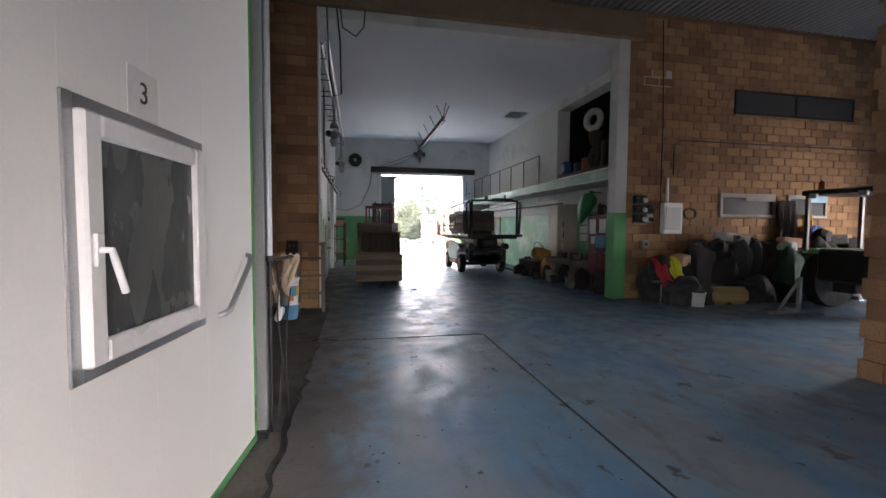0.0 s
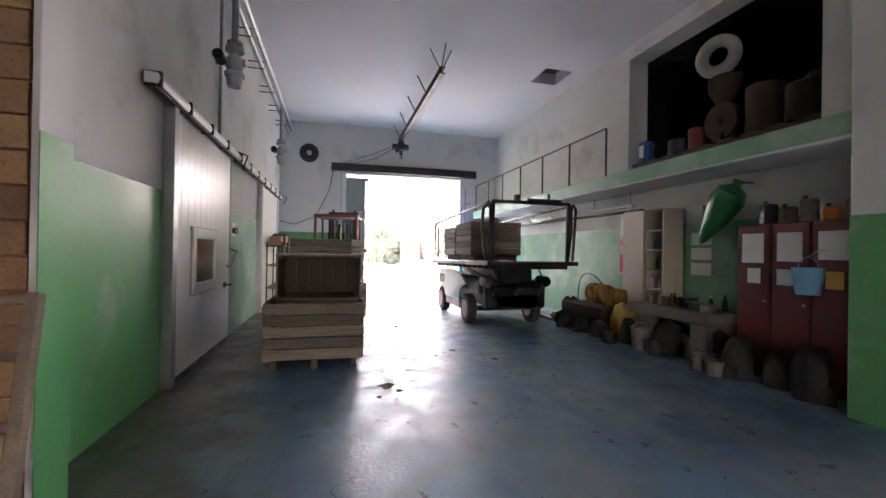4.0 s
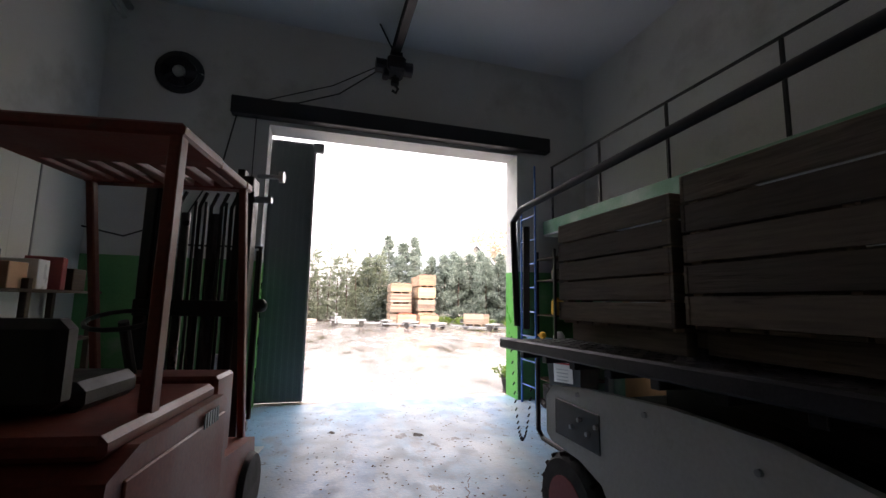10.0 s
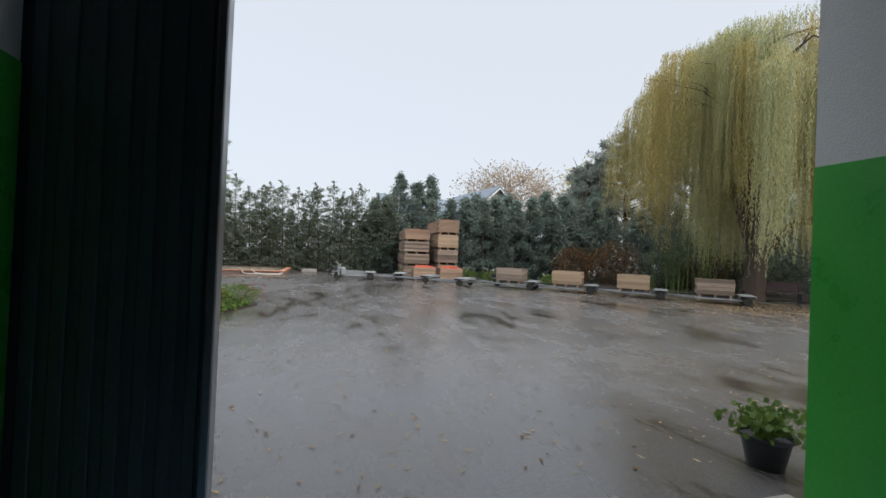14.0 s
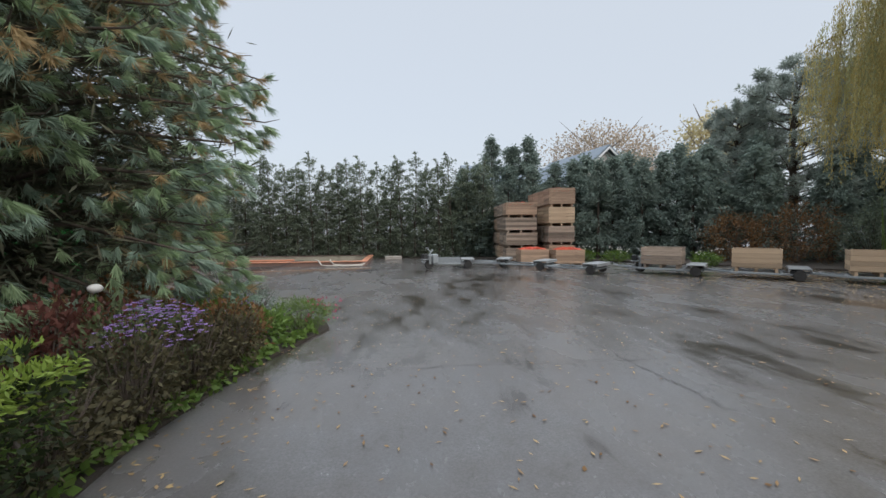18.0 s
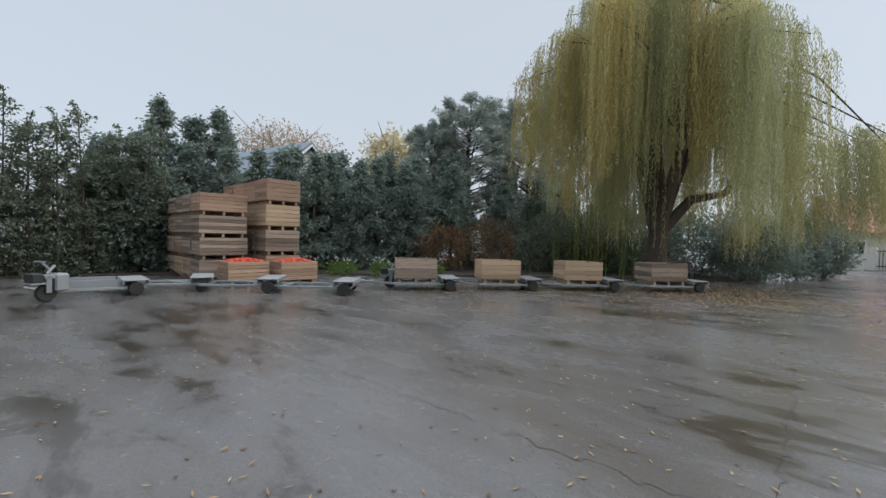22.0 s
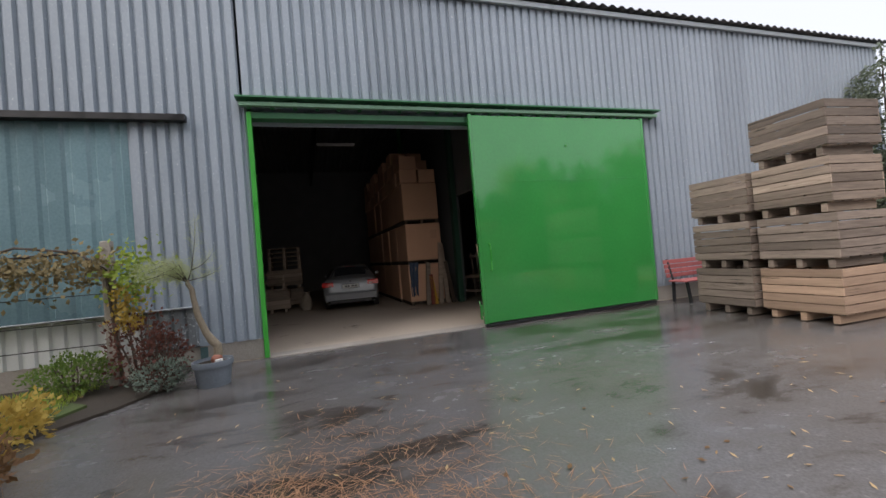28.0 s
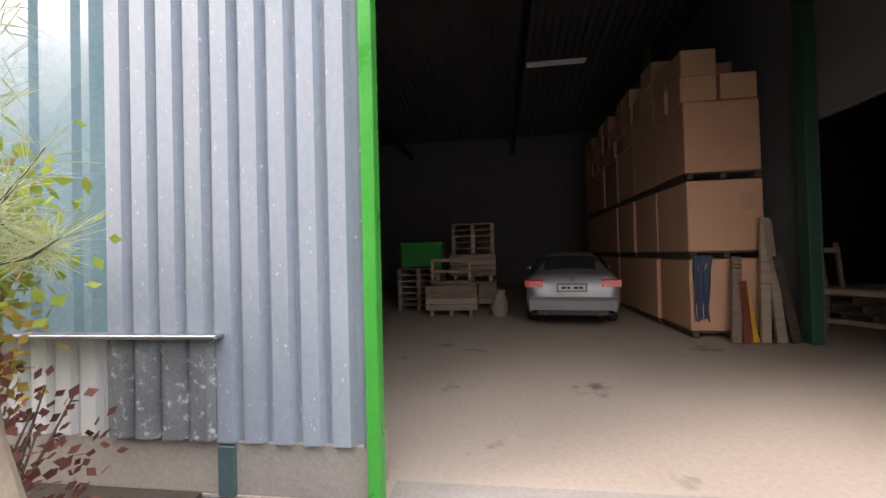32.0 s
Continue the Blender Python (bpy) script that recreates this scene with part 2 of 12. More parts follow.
worn_layer(BLUE_FLOOR, (0.20, 0.225, 0.24), 0.75, 0.50, 0.16, 0.75, (1.3, 0.55, 1), 12)
worn_layer(BLUE_FLOOR, (0.06, 0.17, 0.33), 0.6, 0.55, 0.12, 0.6, (1.5, 0.5, 1), -15)
worn_layer(BLUE_FLOOR, (0.045, 0.045, 0.045), 3.4, 0.64, 0.03, 0.85, (1, 0.8, 1), 0, 9)
worn_layer(BLUE_FLOOR, (0.10, 0.09, 0.08), 1.3, 0.62, 0.10, 0.55, (1.6, 0.7, 1), 25, 7)
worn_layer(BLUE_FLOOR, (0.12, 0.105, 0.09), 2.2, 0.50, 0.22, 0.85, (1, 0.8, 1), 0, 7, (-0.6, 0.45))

BARE_FLOOR = mat("dirty_concrete_floor", (0.15, 0.135, 0.12), (0.09, 0.08, 0.07), rough=0.85, scale=1.2, fine=30, bump=0.5, vary=0, world_space=True)
worn_layer(BARE_FLOOR, (0.15, 0.165, 0.175), 2.4, 0.56, 0.12, 0.6, (1, 0.7, 1), 10, 7)
worn_layer(BARE_FLOOR, (0.05, 0.043, 0.037), 1.7, 0.57, 0.14, 0.7, (1.2, 0.8, 1), -20, 7)
SHED_FLOOR = mat("worn_concrete_floor", (0.46, 0.385, 0.31), (0.36, 0.30, 0.24), rough=0.75, scale=0.7, fine=25, bump=0.3, vary=0, world_space=True, spots=(0.16, 0.13, 0.11), spot_scale=1.1, spot_cut=0.66, spot_soft=0.08)


def clay_blocks():
    """Hollow clay blocks: dark brown to ochre from block to block, sooty, with a rough grain."""
    m = bpy.data.materials.new("clay_block")
    m.use_nodes = True
    n, l = m.node_tree.nodes, m.node_tree.links
    b = n["Principled BSDF"]
    geo, info = n.new("ShaderNodeNewGeometry"), n.new("ShaderNodeObjectInfo")
    both = n.new("ShaderNodeMath")
    l.new(geo.outputs["Random Per Island"], both.inputs[0]), l.new(info.outputs["Random"], both.inputs[1])
    part_ = n.new("ShaderNodeMath")
    part_.operation = "FRACT"
    l.new(both.outputs[0], part_.inputs[0])
    grain, cloud = n.new("ShaderNodeTexNoise"), n.new("ShaderNodeTexNoise")
    for tex, sc in ((grain, 38), (cloud, 0.8)):
        tex.inputs["Scale"].default_value, tex.inputs["Detail"].default_value = sc, 6
        l.new(geo.outputs["Position"], tex.inputs[0])
    mixv = n.new("ShaderNodeMath")
    mixv.operation = "MULTIPLY_ADD"
    mixv.inputs[1].default_value = 0.55
    l.new(part_.outputs[0], mixv.inputs[0])
    sh = n.new("ShaderNodeMapRange")
    for socket, value in (("From Min", 0.3), ("From Max", 0.7), ("To Min", 0.0), ("To Max", 0.42)):
        sh.inputs[socket].default_value = value
    l.new(cloud.outputs[0], sh.inputs["Value"])
    l.new(sh.outputs[0], mixv.inputs[2])
    ramp = n.new("ShaderNodeValToRGB")
    e = ramp.color_ramp.elements
    e[0].position, e[0].color = 0.0, (0.15, 0.085, 0.05, 1)
    e[1].position, e[1].color = 1.0, (0.50, 0.30, 0.15, 1)
    mid = e.new(0.45)
    mid.color = (0.30, 0.165, 0.085, 1)
    l.new(mixv.outputs[0], ramp.inputs[0])
    dirt = n.new("ShaderNodeMix")
    dirt.data_type = "RGBA"
    dirt.inputs["B"].default_value = (0.10, 0.065, 0.045, 1)
    gr = n.new("ShaderNodeMapRange")
    for socket, value in (("From Min", 0.52), ("From Max", 0.75), ("To Max", 0.55)):
        gr.inputs[socket].default_value = value
    l.new(grain.outputs[0], gr.inputs["Value"])
    l.new(gr.outputs[0], dirt.inputs["Factor"])
    l.new(ramp.outputs[0], dirt.inputs["A"])
    l.new(dirt.outputs["Result"], b.inputs["Base Color"])
    b.inputs["Roughness"].default_value = 0.92
    bp = n.new("ShaderNodeBump")
    bp.inputs["Strength"].default_value, bp.inputs["Distance"].default_value = 0.5, 0.02
    l.new(grain.outputs[0], bp.inputs["Height"])
    l.new(bp.outputs[0], b.inputs["Normal"])
    return m


BLOCK = clay_blocks()
MORTAR = mat("mortar", (0.25, 0.145, 0.08), (0.18, 0.10, 0.06), rough=0.95, scale=5, bump=0.5, vary=0)
CONCRETE = mat("concrete", (0.36, 0.33, 0.29), (0.26, 0.23, 0.20), rough=0.9, scale=2, fine=40, bump=0.4, vary=0.03)
BROWN_BEAM = mat("dirty_concrete_beam", (0.26, 0.19, 0.12), (0.16, 0.11, 0.07), rough=0.9, scale=2, fine=30, bump=0.6, vary=0)
# Near-black lining: the darkness of the unlit loft is put into this colour.
LOFT_SHADE = mat("loft_shade_boards", (0.035, 0.028, 0.022), (0.018, 0.015, 0.012), rough=0.95, scale=3, fine=30, bump=0.5, vary=0)
RED_BRICK = mat("red_brick", (0.42, 0.16, 0.09), (0.32, 0.11, 0.07), rough=0.6, scale=6, fine=60, bump=0.35, vary=0.12)

def wet_ground():
    """Wet yard slab: pale dry-looking concrete film, brown darker soaked streaks, fine grit."""
    m = bpy.data.materials.new("wet_yard_slab")
    m.use_nodes = True
    n, l = m.node_tree.nodes, m.node_tree.links
    b = n["Principled BSDF"]
    geo = n.new("ShaderNodeNewGeometry")

    def noise(scale, detail, distort=0.0, stretch=(1, 1, 1), turn=0.0):
        mp = n.new("ShaderNodeMapping")
        mp.inputs["Scale"].default_value = stretch
        mp.inputs["Rotation"].default_value = (0, 0, turn)
        l.new(geo.outputs["Position"], mp.inputs[0])
        t = n.new("ShaderNodeTexNoise")
        t.inputs["Scale"].default_value, t.inputs["Detail"].default_value, t.inputs["Roughness"].default_value, t.inputs["Distortion"].default_value = scale, detail, 0.62, distort
        l.new(mp.outputs[0], t.inputs[0])
        return t.outputs[0]

    def combine(a, wa, c, wc):
        k = n.new("ShaderNodeMath")
        k.operation = "MULTIPLY"
        k.inputs[1].default_value = wa
        l.new(a, k.inputs[0])
        k2 = n.new("ShaderNodeMath")
        k2.operation = "MULTIPLY_ADD"
        k2.inputs[1].default_value = wc
        l.new(c, k2.inputs[0])
        l.new(k.outputs[0], k2.inputs[2])
        return k2.outputs[0]

    def band(v, lo, hi, a, c):
        r = n.new("ShaderNodeMapRange")
        r.inputs["From Min"].default_value, r.inputs["From Max"].default_value = lo, hi
        r.inputs["To Min"].default_value, r.inputs["To Max"].default_value = a, c
        l.new(v, r.inputs["Value"])
        return r.outputs[0]

    def mixed(fac, a, c):
        x = n.new("ShaderNodeMix")
        x.data_type = "RGBA"
        for s_, v in (("A", a), ("B", c)):
            if isinstance(v, tuple):
                x.inputs[s_].default_value = (*v, 1)
            else:
                l.new(v, x.inputs[s_])
        l.new(fac, x.inputs["Factor"])
        return x.outputs["Result"]
    # broad damp fields, torn into streaks along the fall of the slab, with hard soaked cores
    broad = combine(noise(0.15, 6, 0.8), 0.6, noise(0.62, 9, 0.9, (1.0, 0.55, 1), 0.35), 0.4)
    streak = combine(broad, 0.66, noise(1.5, 12, 0.5, (1.25, 0.5, 1), 0.5), 0.34)
    damp = band(streak, 0.44, 0.56, 0.0, 1.0)
    soaked = band(streak, 0.53, 0.57, 0.0, 1.0)
    grit = noise(55, 5)
    col = mixed(band(grit, 0.35, 0.65, 0.0, 1.0), (0.102, 0.099, 0.099), (0.158, 0.154, 0.153))
    col = mixed(band(noise(0.45, 6), 0.4, 0.65, 0.0, 0.55), col, (0.125, 0.108, 0.093))
    col = mixed(band(noise(14, 6, 0.2), 0.63, 0.70, 0.0, 0.5), col, (0.28, 0.27, 0.26))
    col = mixed(band(damp, 0, 1, 0, 0.55), col, (0.080, 0.068, 0.058))
    col = mixed(band(soaked, 0, 1, 0, 0.85), col, (0.043, 0.035, 0.028))
    l.new(col, b.inputs["Base Color"])
    l.new(band(combine(damp, 0.6, soaked, 0.4), 0, 1, 0.30, 0.07), b.inputs["Roughness"])
    b.inputs["Specular IOR Level"].default_value = 0.62
    bp = n.new("ShaderNodeBump")
    bp.inputs["Strength"].default_value, bp.inputs["Distance"].default_value = 0.12, 0.02
    l.new(combine(grit, 0.4, noise(7, 4), 0.6), bp.inputs["Height"])
    l.new(bp.outputs[0], b.inputs["Normal"])
    MATS["wet_yard_slab"] = m
    return m


WET = wet_ground()
GALV = mat("galvanised_sheet", (0.32, 0.365, 0.41), (0.255, 0.30, 0.345), rough=0.6, metal=0.08, scale=1.4, fine=30, bump=0.05, vary=0.05, spots=(0.60, 0.63, 0.66), spot_scale=46, spot_cut=0.675, spot_soft=0.04, stretch=(1, 1, 0.6))
DARK_METAL = mat("dark_steel", (0.035, 0.036, 0.04), (0.02, 0.02, 0.022), rough=0.5, metal=0.5, scale=6, fine=80, bump=0.1, vary=0.05)
BLACK_PAINT = mat("black_paint", (0.02, 0.02, 0.022), (0.012, 0.012, 0.013), rough=0.45, scale=6, fine=60, bump=0.08, vary=0.05)
STEEL = mat("grey_steel", (0.42, 0.43, 0.44), (0.30, 0.31, 0.32), rough=0.4, metal=0.8, scale=5, fine=90, bump=0.08, vary=0.05)
CHROME = mat("oily_steel", (0.10, 0.10, 0.105), (0.05, 0.05, 0.055), rough=0.35, metal=0.7, scale=5, bump=0.02, vary=0)
GALV_BAR = mat("galvanised_steel", (0.46, 0.49, 0.50), (0.36, 0.39, 0.40), rough=0.5, metal=0.5, scale=9, fine=70, bump=0.08, vary=0.06)
WHITE_PANEL = mat("white_coated_panel", (0.76, 0.76, 0.73), (0.70, 0.70, 0.67), rough=0.32, scale=0.8, fine=70, bump=0.04, vary=0.02, spots=(0.72, 0.71, 0.67), spot_scale=1.1, spot_cut=0.66, spot_soft=0.3, rough_var=0.0)
WHITE_PLASTIC = mat("white_plastic", (0.75, 0.75, 0.74), (0.66, 0.66, 0.65), rough=0.35, scale=3, bump=0.04, vary=0.04)
GREY_DOOR = mat("grey_metal_door", (0.16, 0.19, 0.19), (0.11, 0.135, 0.135), rough=0.5, metal=0.2, scale=1.5, fine=60, bump=0.08, vary=0)
GREEN_DOOR = mat("glossy_green_door_paint", (0.035, 0.29, 0.06), (0.028, 0.24, 0.05), rough=0.13, scale=1.2, fine=20, bump=0.03, vary=0, rough_var=0.0, coat=1.0)
GREEN_FRAME = mat("green_steel_frame", (0.05, 0.40, 0.05), (0.035, 0.30, 0.04), rough=0.35, scale=4, fine=40, bump=0.06, vary=0)
WOOD = mat("weathered_bin_wood", (0.36, 0.28, 0.215), (0.19, 0.145, 0.11), rough=0.8, scale=2.2, fine=9, bump=0.4, vary=0.23, stretch=(0.5, 0.5, 7), spots=(0.07, 0.05, 0.035), spot_scale=3.4, spot_cut=0.655, spot_soft=0.06)
WOOD_OLD = mat("old_grey_bin_wood", (0.21, 0.165, 0.125), (0.10, 0.078, 0.06), rough=0.85, scale=2.2, fine=9, bump=0.5, vary=0.2, stretch=(0.5, 0.5, 7), spots=(0.035, 0.026, 0.02), spot_scale=3.0, spot_cut=0.67, spot_soft=0.10)
WOOD_GREY = mat("grey_bin_wood", (0.27, 0.215, 0.17), (0.13, 0.10, 0.08), rough=0.85, scale=2.2, fine=9, bump=0.5, vary=0.2, stretch=(0.5, 0.5, 7), spots=(0.05, 0.04, 0.03), spot_scale=3.0, spot_cut=0.64, spot_soft=0.08)
WOOD_TAN = mat("tan_bin_wood", (0.44, 0.30, 0.205), (0.28, 0.185, 0.125), rough=0.8, scale=2.2, fine=9, bump=0.4, vary=0.14, stretch=(0.5, 0.5, 7), spots=(0.11, 0.075, 0.05), spot_scale=3.4, spot_cut=0.66, spot_soft=0.06)
WOOD_V = mat("weathered_post_wood", (0.30, 0.22, 0.15), (0.19, 0.14, 0.10), rough=0.8, scale=2.2, fine=9, bump=0.4, vary=0.16, stretch=(6, 6, 0.35))
WOOD_OLD_V = mat("old_grey_crate_wood", (0.22, 0.17, 0.125), (0.11, 0.085, 0.06), rough=0.85, scale=2.2, fine=9, bump=0.5, vary=0.16, stretch=(6, 0.35, 6))
WOOD_DARK = mat("old_dark_wood", (0.10, 0.072, 0.05), (0.055, 0.04, 0.028), rough=0.8, scale=3, fine=12, bump=0.4, vary=0.1, stretch=(0.4, 0.4, 5))
WOOD_FRESH = mat("new_bin_wood", (0.46, 0.335, 0.22), (0.35, 0.25, 0.16), rough=0.75, scale=2.2, fine=9, bump=0.3, vary=0.12, stretch=(0.35, 0.35, 6))
RED_PAINT = mat("worn_red_paint", (0.25, 0.055, 0.032), (0.15, 0.032, 0.02), rough=0.5, scale=3, fine=40, bump=0.1, vary=0.03, spots=(0.12, 0.07, 0.05), spot_scale=4, spot_cut=0.68)
DARK_RED = mat("dark_red_paint", (0.32, 0.06, 0.06), (0.22, 0.04, 0.04), rough=0.45, scale=3, fine=40, bump=0.08, vary=0.03)
RUBBER = mat("black_rubber", (0.022, 0.021, 0.02), (0.035, 0.032, 0.03), rough=0.85, scale=8, fine=70, bump=0.25, vary=0.05)
PALE_PAINT = mat("off_white_paint", (0.56, 0.57, 0.55), (0.46, 0.47, 0.45), rough=0.45, scale=2, fine=50, bump=0.06, vary=0.02, spots=(0.3, 0.29, 0.26), spot_scale=2.5, spot_cut=0.7)
GLASS_DARK = mat("dark_window_glass", (0.03, 0.035, 0.04), (0.02, 0.024, 0.028), rough=0.12, scale=3, bump=0.0, vary=0, rough_var=0.05, spec=0.6)
GLASS_DUSTY = mat("dusty_window_glass", (0.05, 0.055, 0.058), (0.03, 0.033, 0.035), rough=0.6, scale=4, fine=60, bump=0.02, vary=0, spec=0.3)
GLASS_MISTED = mat("misted_door_glass", (0.12, 0.125, 0.12), (0.06, 0.065, 0.065), rough=0.3, scale=5, fine=30, bump=0.03, vary=0, stretch=(1, 1, 0.4))
SOIL = mat("garden_soil", (0.055, 0.042, 0.03), (0.03, 0.024, 0.018), rough=0.95, scale=4, fine=40, bump=0.8, vary=0, world_space=True)
GRASS_SOIL = mat("grassy_ground", (0.08, 0.12, 0.03), (0.05, 0.06, 0.025), rough=0.95, scale=2, fine=40, bump=0.8, vary=0, world_space=True)
BARK = mat("bark", (0.12, 0.09, 0.07), (0.06, 0.045, 0.035), rough=0.95, scale=5, fine=30, bump=0.8, vary=0.08, stretch=(3, 3, 0.7))
ROOFING = mat("fibre_cement_roof", (0.24, 0.24, 0.24), (0.16, 0.16, 0.165), rough=0.8, scale=1.5, fine=40, bump=0.3, vary=0)
BLUE_PLASTIC = mat("blue_plastic", (0.03, 0.13, 0.42), (0.02, 0.09, 0.32), rough=0.4, scale=4, bump=0.05, vary=0.06)
ORANGE_PLASTIC = mat("orange_plastic", (0.75, 0.22, 0.03), (0.6, 0.16, 0.02), rough=0.4, scale=4, bump=0.04, vary=0.05)
YELLOW_PLASTIC = mat("yellow_plastic", (0.70, 0.40, 0.04), (0.55, 0.30, 0.03), rough=0.45, scale=5, bump=0.1, vary=0.05)
BLACK_PLASTIC = mat("black_plastic", (0.018, 0.019, 0.02), (0.028, 0.029, 0.03), rough=0.45, scale=5, fine=60, bump=0.06, vary=0.08)
CLOTH = mat("grey_cloth", (0.34, 0.29, 0.23), (0.22, 0.18, 0.14), rough=0.95, scale=8, fine=90, bump=0.5, vary=0.1)
# Dirt-spotted plastic, darkened further to stand in for the hall's dim light.
GRIMY_DIM = mat("grimy_dimmed_plastic", (0.24, 0.225, 0.20), (0.10, 0.09, 0.08), rough=0.7, scale=5, fine=40, bump=0.2, vary=0.08, spots=(0.05, 0.04, 0.035), spot_scale=6, spot_cut=0.58, spot_soft=0.1)
OLD_CONCRETE = mat("dark_old_concrete", (0.17, 0.155, 0.14), (0.09, 0.08, 0.07), rough=0.9, scale=3, fine=30, bump=0.6, vary=0.05)
RUST = mat("rusty_dark_iron", (0.045, 0.028, 0.02), (0.02, 0.015, 0.013), rough=0.85, scale=5, fine=50, bump=0.5, vary=0.1)
# The pane's pale grey is its reflection, put into the glass colour.
PANE_REFLECTION = mat("pale_reflection_glass", (0.40, 0.42, 0.42), (0.32, 0.34, 0.34), rough=0.35, scale=3, fine=90, bump=0.05, vary=0)
CARDBOARD = mat("brown_cardboard", (0.60, 0.36, 0.235), (0.52, 0.30, 0.19), rough=0.8, scale=1.5, fine=60, bump=0.1, vary=0.07)


# ---- mesh helpers ----
class Shape:
    """Gathers boxes, tubes, lathes and sheets into one mesh."""

    def __init__(self):
        self.v, self.f, self.n = [], [], 0

    def raw(self, verts, faces):
        self.v.append(np.asarray(verts, float).reshape(-1, 3))
        self.f.extend([tuple(i + self.n for i in q) for q in faces])
        self.n += len(self.v[-1])
        return self

    def box(self, lo, hi, c=0.004, m=None):
        """A box from corner lo to corner hi with edges chamfered by c."""
        lo, hi = np.minimum(lo, hi).astype(float), np.maximum(lo, hi).astype(float)
        ctr, h = (lo + hi) / 2, (hi - lo) / 2
        c = min(c, h.min() * 0.6)
        sg = [(x, y, z) for x in (-1, 1) for y in (-1, 1) for z in (-1, 1)]
        if c <= 0:
            vs = [ctr + h * s for s in np.array(sg)]
            fs = [(0, 1, 3, 2), (4, 6, 7, 5), (0, 4, 5, 1), (2, 3, 7, 6), (0, 2, 6, 4), (1, 5, 7, 3)]
        else:
            vs, idx = [], {}
            for s in sg:
                for a in range(3):
                    p = h - c
                    p[a] = h[a]
                    idx[s, a] = len(vs)
                    vs.append(ctr + p * s)
            fs = []
            for a in range(3):
                b, d = (a + 1) % 3, (a + 2) % 3
                for e in (-1, 1):
                    q = []
                    for u, w in ((-1, -1), (1, -1), (1, 1), (-1, 1)):
                        s = [0, 0, 0]
                        s[a], s[b], s[d] = e, u, w
                        q.append(idx[tuple(s), a])
                    fs.append(tuple(q) if e > 0 else tuple(q[::-1]))
                for u in (-1, 1):
                    for w in (-1, 1):
                        s0, s1 = [0, 0, 0], [0, 0, 0]
                        s0[a], s1[a] = -1, 1
                        s0[b] = s1[b] = u
                        s0[d] = s1[d] = w
                        s0, s1 = tuple(s0), tuple(s1)
                        q = (idx[s0, b], idx[s1, b], idx[s1, d], idx[s0, d])
                        fs.append(q if u * w > 0 else q[::-1])
            for s in sg:
                q = (idx[s, 0], idx[s, 1], idx[s, 2])
                fs.append(q if s[0] * s[1] * s[2] > 0 else q[::-1])
        vs = np.array(vs)
        if m is not None:
            vs = vs @ np.array(m.to_3x3()).T + np.array(m.translation)
        return self.raw(vs, fs)

    def beam(self, p, q, w, h, c=0.004, up=(0, 0, 1)):
        """A bar of section w by h from p to q."""
        p, q = Vector(p), Vector(q)
        d = q - p
        x = d.normalized()
        y = Vector(up).cross(x)
        if y.length < 1e-4:
            y = Vector((0, 1, 0)).cross(x) if abs(x.y) < 0.9 else Vector((1, 0, 0)).cross(x)
        y.normalize()
        z = x.cross(y)
        m = Matrix((x, y, z)).transposed().to_4x4()
        m.translation = p
        return self.box((0, -w / 2, -h / 2), (d.length, w / 2, h / 2), c, m)

    def tube(self, path, r, seg=10, cap=True):
        """A round tube along a path; r is one radius, or one for each point."""
        pts = [Vector(p) for p in path]
        rs = r if isinstance(r, (list, tuple)) else [r] * len(pts)
        vs, fs, side = [], [], None
        for i, p in enumerate(pts):
            d = (pts[min(i + 1, len(pts) - 1)] - pts[max(i - 1, 0)]).normalized()
            if side is None:
                side = d.orthogonal().normalized()
            side = (side - d * side.dot(d)).normalized()
            up = d.cross(side)
            for k in range(seg):
                a = 2 * math.pi * k / seg
                vs.append(p + (side * math.cos(a) + up * math.sin(a)) * rs[i])
        for i in range(len(pts) - 1):
            for k in range(seg):
                k2 = (k + 1) % seg
                fs.append((i * seg + k, i * seg + k2, (i + 1) * seg + k2, (i + 1) * seg + k))
        if cap:
            fs.append(tuple(range(seg))[::-1])
            fs.append(tuple(range((len(pts) - 1) * seg, len(pts) * seg)))
        return self.raw([tuple(v) for v in vs], fs)

    def lathe(self, profile, m=None, seg=24, close=True):
        """A profile of (radius, height) turned round z, placed by m."""
        vs, fs = [], []
        for r, z in profile:
            for k in range(seg):
                a = 2 * math.pi * k / seg
                vs.append((r * math.cos(a), r * math.sin(a), z))
        for i in range(len(profile) - 1):
            for k in range(seg):
                k2 = (k + 1) % seg
                fs.append((i * seg + k, i * seg + k2, (i + 1) * seg + k2, (i + 1) * seg + k))
        if close:
            fs.append(tuple(range(seg))[::-1])
            fs.append(tuple(range((len(profile) - 1) * seg, len(profile) * seg)))
        vs = np.array(vs)
        if m is not None:
            vs = vs @ np.array(m.to_3x3()).T + np.array(m.translation)
        return self.raw(vs, fs)

    def prism(self, outline, lo, hi, axis="x"):
        """A flat outline of (a, b) pairs drawn out along an axis from lo to hi."""
        k = len(outline)
        put = {"x": lambda a, b, t: (t, a, b), "y": lambda a, b, t: (a, t, b), "z": lambda a, b, t: (a, b, t)}[axis]
        vs = [put(a, b, lo) for a, b in outline] + [put(a, b, hi) for a, b in outline]
        fs = [tuple(range(k)), tuple(range(2 * k - 1, k - 1, -1))]
        fs += [(i, i + k, (i + 1) % k + k, (i + 1) % k) for i in range(k)]
        return self.raw(vs, fs)

    def ball(self, c, r, seg=12, rings=8, squash=1.0):
        prof = [(max(r * math.sin(math.pi * i / rings), 0.001), -r * squash * math.cos(math.pi * i / rings)) for i in range(rings + 1)]
        return self.lathe(prof, Matrix.Translation(c), seg)

